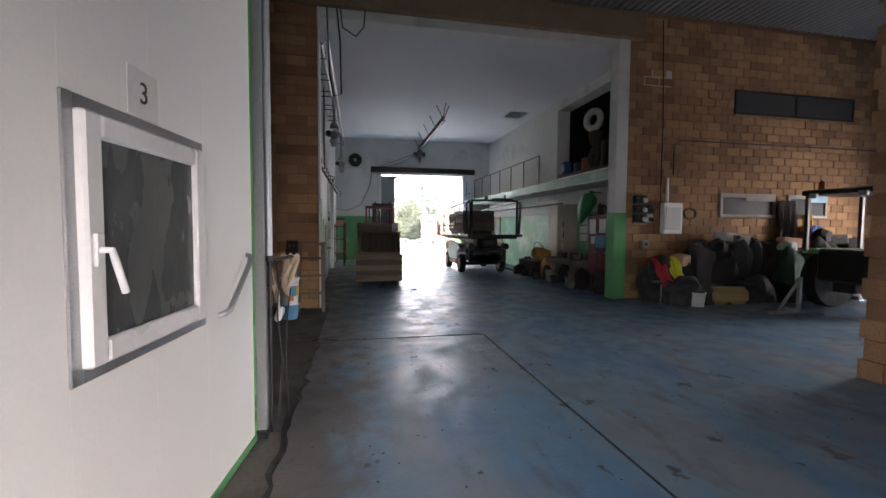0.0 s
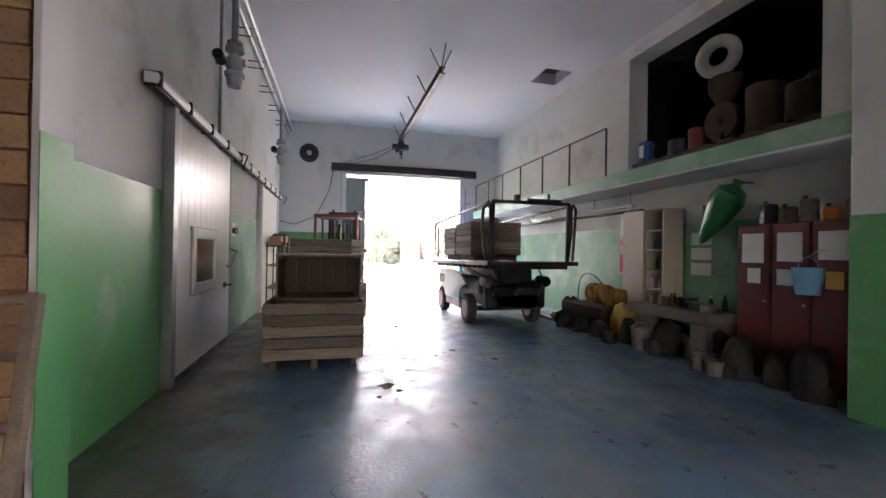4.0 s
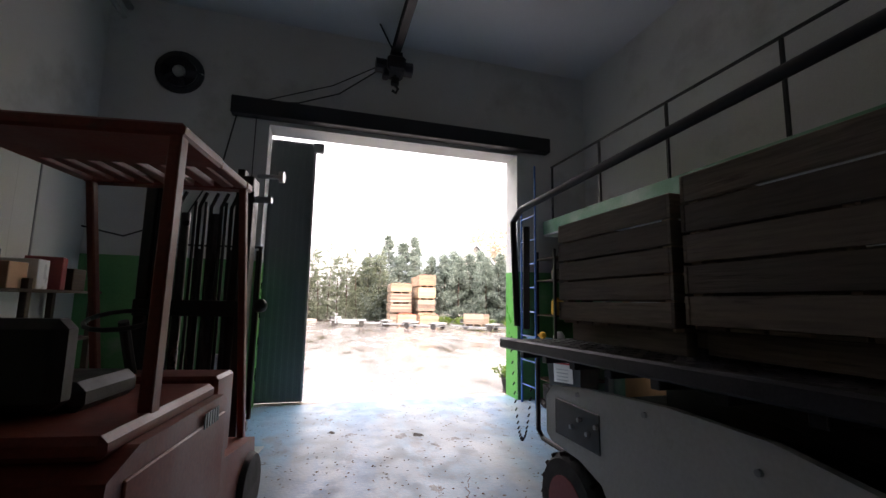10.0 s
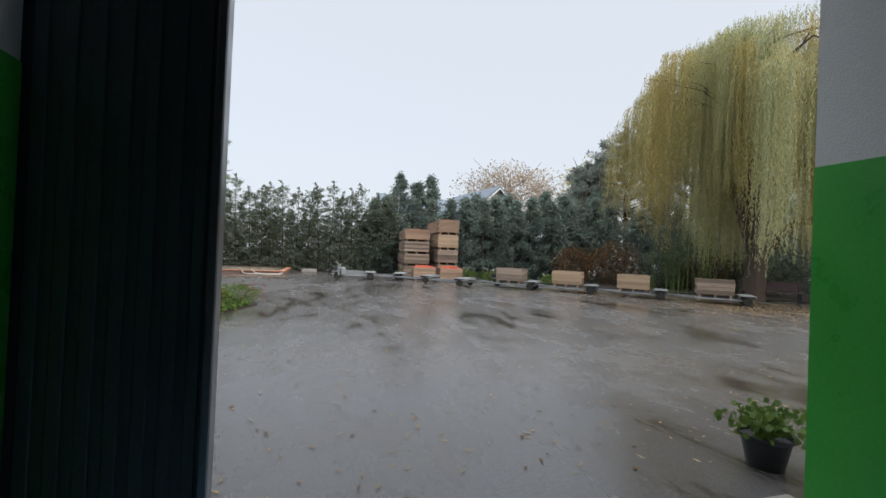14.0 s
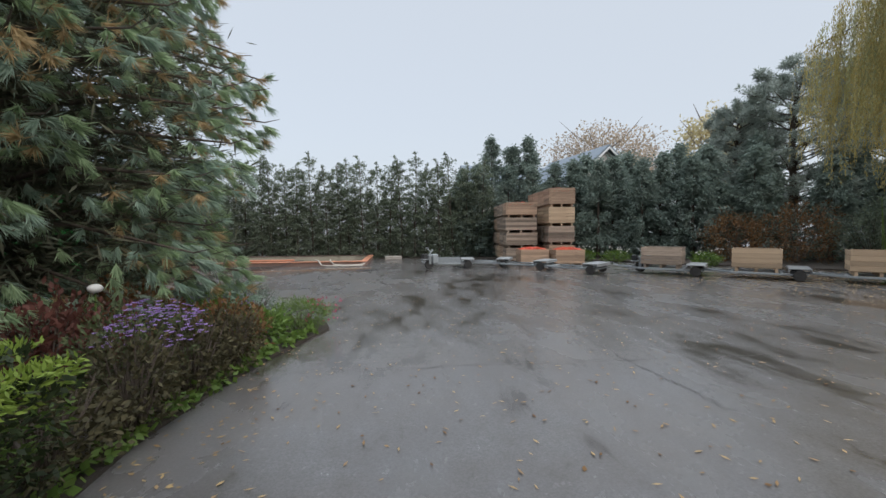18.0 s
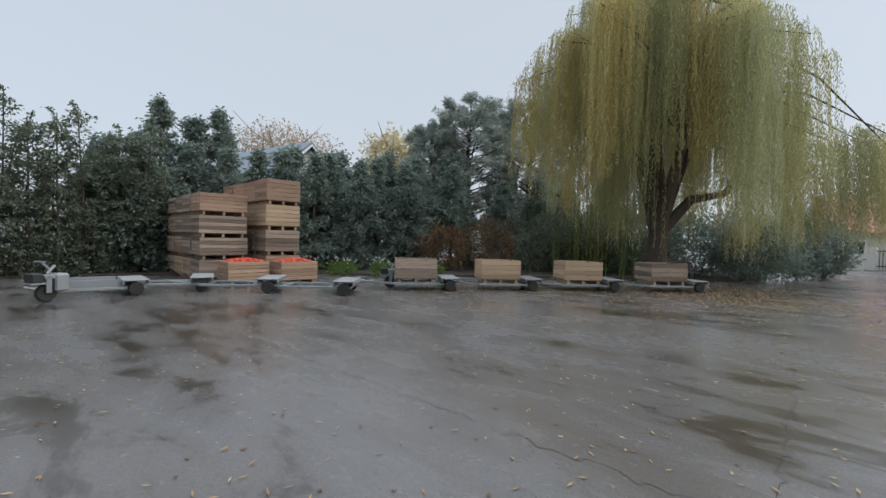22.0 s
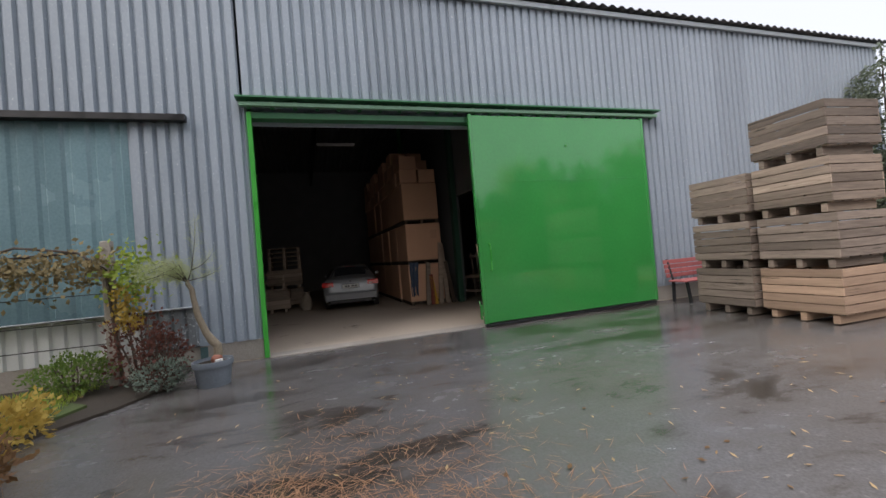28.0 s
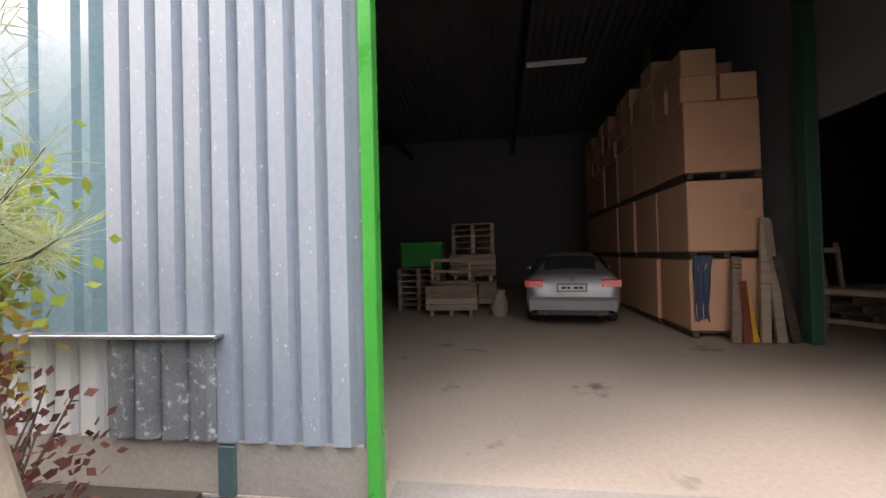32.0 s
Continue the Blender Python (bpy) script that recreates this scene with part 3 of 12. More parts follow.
    def mesh(self, name, material=None, smooth=False):
        me = bpy.data.meshes.new(name)
        v = np.concatenate(self.v) if self.v else np.zeros((0, 3))
        me.from_pydata(v.tolist(), [], self.f)
        me.update()
        bm = bmesh.new()
        bm.from_mesh(me)
        if len(self.f) < 60000:
            bmesh.ops.recalc_face_normals(bm, faces=bm.faces)
        bm.to_mesh(me)
        bm.free()
        if smooth:
            me.shade_smooth()
            me.set_sharp_from_angle(angle=radians(38))
        if material:
            me.materials.append(material)
        return me


def thing(name, label, category, m=None, group="", kind=""):
    """An empty top-level thing that will parent its parts."""
    o = tagged(new(name), label, category, group, kind)
    o.empty_display_size = 0.1
    if m is not None:
        o.matrix_world = m
    return o


def part(name, shape, material, parent, label="", smooth=False, m=None):
    """One mesh object under a thing or under a part."""
    me = shape if isinstance(shape, bpy.types.Mesh) else shape.mesh(name, material, smooth)
    o = new(name, me)
    o.parent = parent
    if m is not None:
        o.matrix_local = m
    return tagged(o, label)


def single(name, shape, material, label, category, m=None, group="", kind="", smooth=False):
    """A thing that is one mesh."""
    o = tagged(new(name, shape if isinstance(shape, bpy.types.Mesh) else shape.mesh(name, material, smooth)), label, category, group, kind)
    if m is not None:
        o.matrix_world = m
    return o


def setting(name, shape, material, label="", smooth=False):
    return single(name, shape, material, label or name.replace("_", " "), "structure", kind="structure", smooth=smooth)


def writing(text, size, material, parent, m, name="lettering"):
    """Letters in the built-in font, turned into a mesh part."""
    cu = bpy.data.curves.new(name, "FONT")
    cu.body, cu.size, cu.extrude, cu.align_x, cu.align_y = text, size, 0.0012, "CENTER", "CENTER"
    tmp = bpy.data.objects.new("letters", cu)
    scene.collection.objects.link(tmp)
    dg = bpy.context.evaluated_depsgraph_get()
    me = bpy.data.meshes.new_from_object(tmp.evaluated_get(dg))
    bpy.data.objects.remove(tmp)
    me.materials.clear()
    me.materials.append(material)
    o = new(name, me)
    o.parent = parent
    o.matrix_local = m
    return o

# ---- large structure: hall, first room, yard, shed ----
# hall: x -1.0..6.75, y 9.0..21.05, ceiling 5.92; first room in front of it; yard beyond the far door
S = Shape()
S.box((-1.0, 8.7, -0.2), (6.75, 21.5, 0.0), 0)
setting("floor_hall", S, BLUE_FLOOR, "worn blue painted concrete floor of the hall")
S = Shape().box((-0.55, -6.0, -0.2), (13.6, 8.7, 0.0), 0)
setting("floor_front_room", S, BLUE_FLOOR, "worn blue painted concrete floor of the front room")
S = Shape().box((-7.0, -6.0, -0.2), (-0.55, 8.7, -0.006), 0)
setting("floor_dirt_strip", S, BARE_FLOOR, "dirty bare concrete floor beside the block wall")
S = Shape().box((-0.49, 6.16, -0.004), (1.9, 6.185, 0.0045), 0.001).box((-2.2, 6.16, -0.012), (-0.61, 6.185, -0.002), 0.001).box((1.9, 0.2, -0.004), (1.92, 6.16, 0.0045), 0.001)
setting("floor_joint", S, BLACK_PAINT, "dark open joints in the floor")
# ragged crack where the painted slab meets the bare one, forking at the cross joint
S, rc = Shape(), random.Random(12)
edge = [(-0.55 + rc.uniform(-0.035, 0.035), rc.uniform(0.012, 0.034), 2.6 + 0.14 * i) for i in range(26)]
for (x, w, y), (x2, w2, y2) in zip(edge, edge[1:]):
    S.prism([(x - w, y), (x + w, y), (x2 + w2, y2), (x2 - w2, y2)], -0.012, 0.003, "z")
for a, c in (((-0.56, 6.09), (-0.40, 6.03)), ((-0.40, 6.03), (-0.28, 6.14)), ((-0.62, 6.09), (-0.66, 6.22)), ((-0.66, 6.22), (-0.50, 6.30)), ((-0.50, 6.30), (-0.30, 6.20))):
    S.beam((*a, -0.001), (*c, -0.001), 0.016, 0.009, 0)
setting("floor_crack", S, BLACK_PAINT, "ragged dark crack along the edge of the painted slab")

S = Shape().box((-1.25, 9.0, 0), (-1.0, 21.5, 6.2), 0)
setting("wall_hall_left", S, WHITE_WALL, "white plastered hall wall")
for nm, y0, y1 in (("dado_left", 9.0, 11.2), ("dado_left_middle", 13.95, 16.95)):
    setting(nm, Shape().box((-1.0, y0, 0), (-0.994, y1, 2.2), 0), PALE_GREEN if y0 > 10 else GREEN_PAINT, "green painted dado on the hall wall")
# far wall with its tall door opening x 1.2..5.35, z to 4.24
S = Shape().box((-1.25, 21.05, 0), (1.2, 21.5, 6.2), 0).box((5.35, 21.05, 0), (7.2, 21.5, 6.2), 0).box((1.2, 21.05, 4.24), (5.35, 21.5, 6.2), 0)
setting("wall_hall_far", S, WHITE_WALL, "white plastered end wall with a tall door opening")
S = Shape().box((-1.0, 21.044, 0), (1.194, 21.05, 2.15), 0).box((5.356, 21.044, 0), (6.75, 21.05, 2.15), 0)
setting("dado_far", S, GREEN_PAINT, "green painted dado on the end wall")
S = Shape().box((1.2, 21.044, 0), (1.206, 21.5, 2.15), 0).box((5.344, 21.044, 0), (5.35, 21.5, 2.15), 0)
setting("dado_door_reveal", S, GREEN_FRAME, "bright green painted door reveals")
# right wall with the loft opening y 9.4..13.5, z 3.3..5.62
S = Shape().box((6.75, 9.0, 0), (7.2, 21.05, 3.32), 0).box((6.75, 13.5, 3.32), (7.2, 21.05, 6.2), 0).box((6.75, 9.0, 5.62), (7.2, 13.5, 6.2), 0).box((6.75, 9.0, 3.32), (7.2, 9.9, 5.62), 0)
setting("wall_hall_right", S, WHITE_WALL, "white plastered hall wall with a loft opening")
setting("dado_right", Shape().box((6.744, 9.0, 0), (6.75, 21.044, 2.12), 0), PALE_GREEN, "pale green painted dado")
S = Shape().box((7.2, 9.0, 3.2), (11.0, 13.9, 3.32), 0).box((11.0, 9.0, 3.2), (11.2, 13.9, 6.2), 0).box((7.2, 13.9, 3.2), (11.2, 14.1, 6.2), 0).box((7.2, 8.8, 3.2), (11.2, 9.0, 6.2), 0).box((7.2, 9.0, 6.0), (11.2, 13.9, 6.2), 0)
setting("loft_room", S, LOFT_SHADE, "dark unlit loft behind the opening")
S = Shape().box((-1.25, 8.95, 5.92), (5.6, 21.5, 6.2), 0).box((5.6, 8.95, 5.92), (6.3, 14.95, 6.2), 0).box((5.6, 15.8, 5.92), (6.3, 21.5, 6.2), 0).box((6.3, 8.95, 5.92), (7.2, 21.5, 6.2), 0)
setting("ceiling_hall", S, CEIL_PAINT, "pale bluish plastered ceiling with a hatch")
setting("hatch_shaft", Shape().box((5.55, 14.9, 6.6), (6.35, 15.85, 6.7), 0).box((5.55, 14.9, 6.2), (5.6, 15.85, 6.6), 0).box((6.3, 14.9, 6.2), (6.35, 15.85, 6.6), 0).box((5.6, 14.9, 6.2), (6.3, 14.95, 6.6), 0).box((5.6, 15.8, 6.2), (6.3, 15.85, 6.6), 0), BROWN_BEAM, "dark shaft above the ceiling hatch")
# walkway slab along the right wall
setting("walkway_slab", Shape().box((5.87, 9.0, 2.80), (6.75, 21.05, 3.06), 0.01), WHITE_WALL, "plastered concrete walkway slab")
setting("walkway_edge", Shape().box((5.862, 9.0, 2.83), (5.87, 21.05, 3.065), 0.002), PALE_GREEN, "green painted edge of the walkway")
setting("cable_duct", Shape().box((6.66, 13.0, 2.42), (6.744, 21.0, 2.47), 0.004), DARK_METAL, "dark cable duct along the wall")

# block wall between front room and hall: opening x -0.72..5.8, up to 5.72
S = Shape().box((-7.0, 8.74, 0), (-0.72, 9.0, 7.0), 0).box((6.1, 8.74, 0), (13.6, 9.0, 7.0), 0)
setting("wall_blocks", S, MORTAR, "mortar bed of the hollow clay block wall")
S = Shape().box((5.8, 8.70, 0), (6.1, 9.0, 6.0), 0.01).box((-0.74, 8.70, 0), (-0.70, 9.0, 6.0), 0.004).box((-0.74, 8.72, 5.72), (5.8, 9.0, 6.0), 0.01)
setting("opening_frame", S, WHITE_WALL, "white plastered frame of the wide opening")
setting("opening_frame_dado", Shape().box((5.794, 8.694, 0), (6.106, 8.70, 2.0), 0).box((5.794, 8.70, 0), (5.80, 9.0, 2.0), 0).box((-0.70, 8.694, 0), (-0.694, 9.0, 2.2), 0), GREEN_PAINT, "green painted foot of the opening frame")
setting("lintel_beam", Shape().box((-7.0, 8.55, 5.9), (6.4, 8.72, 6.45), 0.015), BROWN_BEAM, "dirty concrete beam over the opening")
setting("wall_over_opening", Shape().box((-0.72, 8.75, 6.0), (6.1, 9.0, 7.0), 0), BROWN_BEAM, "dark wall above the opening")
# front room shell with an open gate behind the first step
setting("wall_front_right", Shape().box((13.6, -2.1, 0), (13.9, 4.2, 7.0), 0).box((13.6, 7.2, 0), (13.9, 9.0, 7.0), 0).box((13.6, 4.2, 2.9), (13.9, 7.2, 7.0), 0), BROWN_BEAM, "brown side wall with an open gate")
S = Shape().box((5.50, -1.85, 0), (5.9, 3.56, 6.6), 0)
rnd = random.Random(31)
for k in range(29):
    y = -1.85 + (k % 2) * 0.2
    while y < 3.55:
        y1 = min(y + 0.40, 3.6)
        S.box((5.46 + rnd.uniform(0, 0.006), y + 0.006, k * 0.225 + 0.006), (5.9, y1 - 0.006, k * 0.225 + 0.219), 0.004)
        y += 0.40
setting("wall_corridor_right", S, BLOCK, "block wall ending beside the entrance passage")
setting("wall_front_left", Shape().box((-7.2, -2.1, 0), (-7.0, 9.0, 7.0), 0), BROWN_BEAM, "brown side wall")
setting("wall_front_back", Shape().box((-7.2, -2.1, 0), (-0.7, -1.85, 7.0), 0).box((1.1, -2.1, 0), (13.9, -1.85, 7.0), 0).box((-0.7, -2.1, 2.4), (1.1, -1.85, 7.0), 0), BROWN_BEAM, "brown rear wall with an open gate")


def corrugated(a, b, pitch, depth, length_axis="z", lo=0.0, hi=1.0, flat=0.45):
    """Points of a trapezoid profile from a to b: pairs of (along, out)."""
    pts, s = [], a
    while s < b - 1e-6:
        for f, d in ((0.0, 0), (flat * 0.5, 0), (0.5 - 0.08, depth), (0.5 + flat * 0.5 - 0.05, depth)):
            x = s + f * pitch * 1.05
            if x < b:
                pts.append((x, d))
        s += pitch
    pts.append((b, 0))
    return pts


S = Shape()
pr = corrugated(-7.2, 13.9, 0.18, 0.045)
k = len(pr)
S.raw([(x, -6.4, 6.55 + d) for x, d in pr] + [(x, 8.75, 6.55 + d) for x, d in pr], [(i, i + 1, i + 1 + k, i + k) for i in range(k - 1)])
setting("ceiling_front_room", S, ROOFING, "dark corrugated roof sheets")

# yard: one sheet to the horizon, left open over the sunken bunker
BK0, BK1, BKF, BKB = -8.75, 0.10, 43.58, 47.75
S = Shape()
gx, gy = (-400, BK0, BK1, 400), (-300, BKF, BKB, 500)
S.raw([(x, y, -0.012) for y in gy for x in gx], [(4 * j + i, 4 * j + i + 1, 4 * j + i + 5, 4 * j + i + 4) for j in range(3) for i in range(3) if (i, j) != (1, 1)])
setting("ground", S, WET, "wet grey yard of asphalt and concrete")
setting("door_sill", Shape().box((1.2, 21.42, -0.05), (5.35, 21.6, 0.004), 0.004), CONCRETE, "worn concrete door sill")

# shed: front wall at x -10.15, y 20..49.8, eave 6.15; doorway y 33.65..37.4, z to 3.76
SX = -10.15
setting("shed_floor", Shape().box((-27, 20, -0.2), (SX + 0.03, 49.8, 0.0), 0), SHED_FLOOR, "worn tan concrete shed floor")
setting("shed_plinth", Shape().box((SX - 0.25, 20, 0), (SX + 0.02, 33.6, 0.30), 0.006).box((SX - 0.25, 37.45, 0), (SX + 0.02, 49.8, 0.30), 0.006), CONCRETE, "low concrete plinth under the cladding")
setting("shed_wall_back", Shape().box((-27.2, 20, 0), (-27, 49.8, 7.0), 0), ROOFING, "dark back wall of the shed")
setting("shed_wall_end", Shape().prism([(-27.2, 0), (SX - 0.05, 0), (SX - 0.05, 6.0), (-18.6, 7.86), (-27.2, 6.40)], 49.6, 49.8, "y"), ROOFING, "shed end wall")
setting("shed_wall_start", Shape().prism([(-27.2, 0), (SX - 0.05, 0), (SX - 0.05, 6.0), (-18.6, 7.86), (-27.2, 6.40)], 19.8, 20.0, "y"), ROOFING, "shed end wall")
setting("shed_inner_lining", Shape().box((SX - 0.16, 20, 0.3), (SX - 0.12, 28.0, 6.1), 0).box((SX - 0.16, 32.1, 0.3), (SX - 0.12, 33.6, 6.1), 0).box((SX - 0.16, 37.45, 0.3), (SX - 0.12, 49.6, 6.1), 0).box((SX - 0.16, 28.0, 3.7), (SX - 0.12, 37.45, 6.1), 0), GALV, "grey sheet inner side of the shed wall")
S = Shape()
pr = corrugated(19.7, 50.1, 0.24, 0.05)
k = len(pr)
S.raw([(SX + 0.22, y, 6.19 + d) for y, d in pr] + [(-18.6, y, 7.9 + d) for y, d in pr] + [(-27.4, y, 6.4 + d) for y, d in pr], [(i, i + 1, i + 1 + k, i + k) for i in range(2 * k - 1) if i % k != k - 1])
setting("shed_roof", S, ROOFING, "dark fibre-cement corrugated roof")
setting("shed_eave_board", Shape().box((SX + 0.06, 19.8, 6.06), (SX + 0.12, 49.9, 6.16), 0.006), GALV_BAR, "grey metal eave strip")

# ---- wooden bins ----
BINS = {}


def wooden_bin(m, w=1.2, d=1.2, h=0.86, boards=5, wood=WOOD, label="", group="", parent_group="", name="wooden_bin"):
    """A slatted fruit bin on three runners: w by d, h high, its foot at m."""
    key = (w, d, h, boards, wood.name)
    if key in BINS:
        o = copy_thing(BINS[key], m)
        if label:
            o["label"] = label
        if group:
            o["group"] = group
        return o
    o = thing(name, label or "weathered slatted wooden fruit bin on runners", "crate", m, group)
    BINS[key] = o
    t, foot = 0.022, 0.12
    bh = (h - foot - 0.02) / boards
    me_x = Shape().box((-w / 2, -t / 2, 0), (w / 2, t / 2, bh - 0.013), 0.003).mesh("slat", wood)
    me_y = Shape().box((-t / 2, -d / 2 + t, 0), (t / 2, d / 2 - t, bh - 0.013), 0.003).mesh("slat", wood)
    for i in range(boards):
        z = foot + 0.02 + i * bh
        for s in (-1, 1):
            part("slat", me_x, wood, o, m=Matrix.Translation((0.002 * ((i * 7) % 3 - 1), s * (d / 2 - t / 2), z)))
            part("slat", me_y, wood, o, m=Matrix.Translation((s * (w / 2 - t / 2 - 0.001), 0, z)))
    me_p = Shape().box((-0.03, -0.03, foot), (0.03, 0.03, h - 0.01), 0.004).mesh("corner_post", WOOD_V)
    for sx in (-1, 1):
        for sy in (-1, 1):
            part("corner_post", me_p, WOOD_V, o, m=Matrix.Translation((sx * (w / 2 - t - 0.032), sy * (d / 2 - t - 0.032), 0)))
    me_r = Shape().box((-0.04, -d / 2 + 0.03, 0), (0.04, d / 2 - 0.03, foot), 0.005).mesh("runner", wood)
    for x in (-w / 2 + 0.13, 0, w / 2 - 0.13):
        part("runner", me_r, wood, o, m=Matrix.Translation((x, 0, 0)))
    me_b = Shape().box((-w / 2 + t, -0.075, 0), (w / 2 - t, 0.075, 0.018), 0.003).mesh("floor_board", wood)
    n = int((d - 0.06) / 0.165)
    for i in range(n):
        part("floor_board", me_b, wood, o, m=Matrix.Translation((0, (i - (n - 1) / 2) * (d - 0.06) / n, foot + 0.001)))
    return o


def heap(name, label, category, m, w, d, n, r, material, height=0.12, seed=1, group=""):
    """A heap of small round fruit as one mesh."""
    rnd = random.Random(seed)
    S = Shape()
    for _ in range(n):
        x, y = rnd.uniform(-w / 2, w / 2), rnd.uniform(-d / 2, d / 2)
        z = height * (1 - (2 * x / w) ** 2 * 0.6) * (1 - (2 * y / d) ** 2 * 0.6) + rnd.uniform(-0.03, 0.02)
        S.ball((x, y, z), r * rnd.uniform(0.85, 1.1), 7, 5, 0.9)
    return single(name, S, material, label, category, m, group, "stuff", True)


APPLE = leaf_mat("red_apple_skin", (0.50, 0.02, 0.015), (0.55, 0.12, 0.03), 0.3, 0.5, 0.0)

# the bins in the hall
HALLB = "fruit bins in the hall"
wooden_bin(pose(0.61, 12.3, 0), 1.27, 1.2, 0.88, wood=WOOD_OLD, label="weathered wooden fruit bin standing on the blue floor", group=HALLB)
wooden_bin(pose(0.80, 14.90, 0, 0, 0, -15), 1.25, 1.05, 0.88, wood=WOOD_GREY, label="weathered wooden fruit bin at the foot of a stack", group=HALLB)
wooden_bin(pose(0.73, 14.87, 0.885, 0, 0, -17), 1.2, 1.0, 0.90, wood=WOOD_GREY, label="weathered knotty wooden fruit bin stacked on another", group=HALLB)
wooden_bin(pose(4.36, 15.42, 1.375), 1.2, 1.22, 0.88, wood=WOOD_OLD, label="weathered wooden fruit bin on the platform deck", group=HALLB)
wooden_bin(pose(4.36, 16.62, 1.352), 1.2, 1.05, 0.84, wood=WOOD_OLD, label="lower weathered wooden fruit bin on the platform deck", group=HALLB)
# an open crate lying on its side on the first bin
o = thing("open_crate", "open wooden crate lying on its side on a bin", "crate", pose(0.65, 12.33, 0.885))
part("side_board", Shape().box((-0.56, -0.42, 0.001), (0.56, 0.420, 0.03), 0.003), WOOD_OLD_V, o)
part("side_board", Shape().box((-0.56, -0.42, 0.59), (0.56, 0.420, 0.62), 0.003), WOOD_OLD_V, o)
for i in range(4):
    for x in (-0.555, 0.53):
        part("side_board", Shape().box((x, -0.42 + i * 0.2100, 0.031), (x + 0.025, -0.2170 + i * 0.2100, 0.589), 0.003), WOOD_OLD_V, o)
# back boards get a darker wood, painting in the shade inside the crate
for i in range(6):
    part("back_board", Shape().box((-0.53 + i * 0.177, 0.390, 0.033), (-0.358 + i * 0.177, 0.415, 0.588), 0.003), WOOD_DARK, o)
for x, z in ((-0.5, 0.04), (0.5, 0.04), (-0.5, 0.58), (0.5, 0.58)):
    part("corner_block", Shape().prism([(-0.028, 0), (0.028, 0), (0, 0.056 if z < 0.3 else -0.056)], -0.40, 0.18, "y"), WOOD_OLD_V, o, m=Matrix.Translation((x, 0, z - (0.009 if z < 0.3 else -0.009))))

# ---- harvest platform truck: deck x 3.6..5.3, y 13.15..17.66 ----
TREAD_STEEL = mat("worn_tread_steel", (0.10, 0.10, 0.105), (0.05, 0.05, 0.052), rough=0.4, metal=0.5, scale=8, fine=60, bump=0.1, vary=0.1)
T = thing("platform_truck", "white and dark red harvest platform truck with a steel deck", "vehicle", pose(4.45, 15.4, 0))
DECK = Matrix.Translation((0, -2.25, 1.40)) @ pose(0, 0, 0, -1.15, 0, 0) @ Matrix.Translation((0, 2.25, -1.40))
S = Shape().box((-0.85, -2.25, 1.33), (0.85, 2.26, 1.40), 0.006)
part("deck", S, BLACK_PAINT, T, "black steel deck", m=DECK)
for y in np.arange(-2.1, 2.2, 0.35):
    part("deck_beam", Shape().box((-0.8, y, 1.26), (0.8, y + 0.06, 1.329), 0.004), BLACK_PAINT, T, m=DECK)
S = Shape()
for i in range(16):
    for j in range(46):
        a = 0.6 if (i + j) % 2 else -0.6
        S.beam((-0.78 + i * 0.104 - 0.02 * math.cos(a), -2.2 + j * 0.0975 - 0.02 * math.sin(a), 1.402), (-0.78 + i * 0.104 + 0.02 * math.cos(a), -2.2 + j * 0.0975 + 0.02 * math.sin(a), 1.402), 0.012, 0.006, 0)
tagged(part("tread_pattern", S, TREAD_STEEL, T, m=DECK), kind="stuff")
part("edge_rail", Shape().box((-0.93, -2.28, 1.33), (-0.85, 2.28, 1.412), 0.012), DARK_METAL, T, m=DECK)
part("edge_rail", Shape().box((0.85, -2.28, 1.33), (0.93, 2.28, 1.412), 0.012), DARK_METAL, T, m=DECK)
# guard rails: bowed tubes at the near end, and long hand rails
for x in (-0.84, 0.84):
    s = 1 if x > 0 else -1
    part("guard_rail", Shape().tube([(x, -2.2, 1.42), (x * 1.04, -2.24, 2.40), (x * 1.04, -2.16, 2.50), (x * 1.03, -1.9, 2.49), (x, 2.05, 2.36), (x, 2.2, 2.28), (x * 0.99, 2.14, 1.42)], 0.027, 10), BLACK_PAINT, T, smooth=True)
    part("guard_post", Shape().beam((x * 0.93, -2.1, 1.40), (x * 0.93, -2.13, 2.52), 0.07, 0.05, 0.006), BLACK_PAINT, T)
    part("guard_post", Shape().beam((x * 0.93, 2.08, 1.40), (x * 0.95, 2.04, 2.22), 0.05, 0.04, 0.005), BLACK_PAINT, T)
part("guard_crossbar", Shape().beam((-0.8, -2.13, 2.52), (0.8, -2.13, 2.52), 0.07, 0.06, 0.01).box((-0.35, -2.18, 2.54), (-0.25, -2.08, 2.66), 0.01).tube([(0.35, -2.13, 2.55), (0.35, -2.13, 2.7)], 0.03, 10).box((-0.1, -2.17, 2.53), (0.62, -2.09, 2.60), 0.02), BLACK_PAINT, T)
part("lower_rail", Shape().tube([(0.8, -2.13, 2.28), (0.82, 2.0, 2.18)], 0.018, 8), BLACK_PAINT, T)
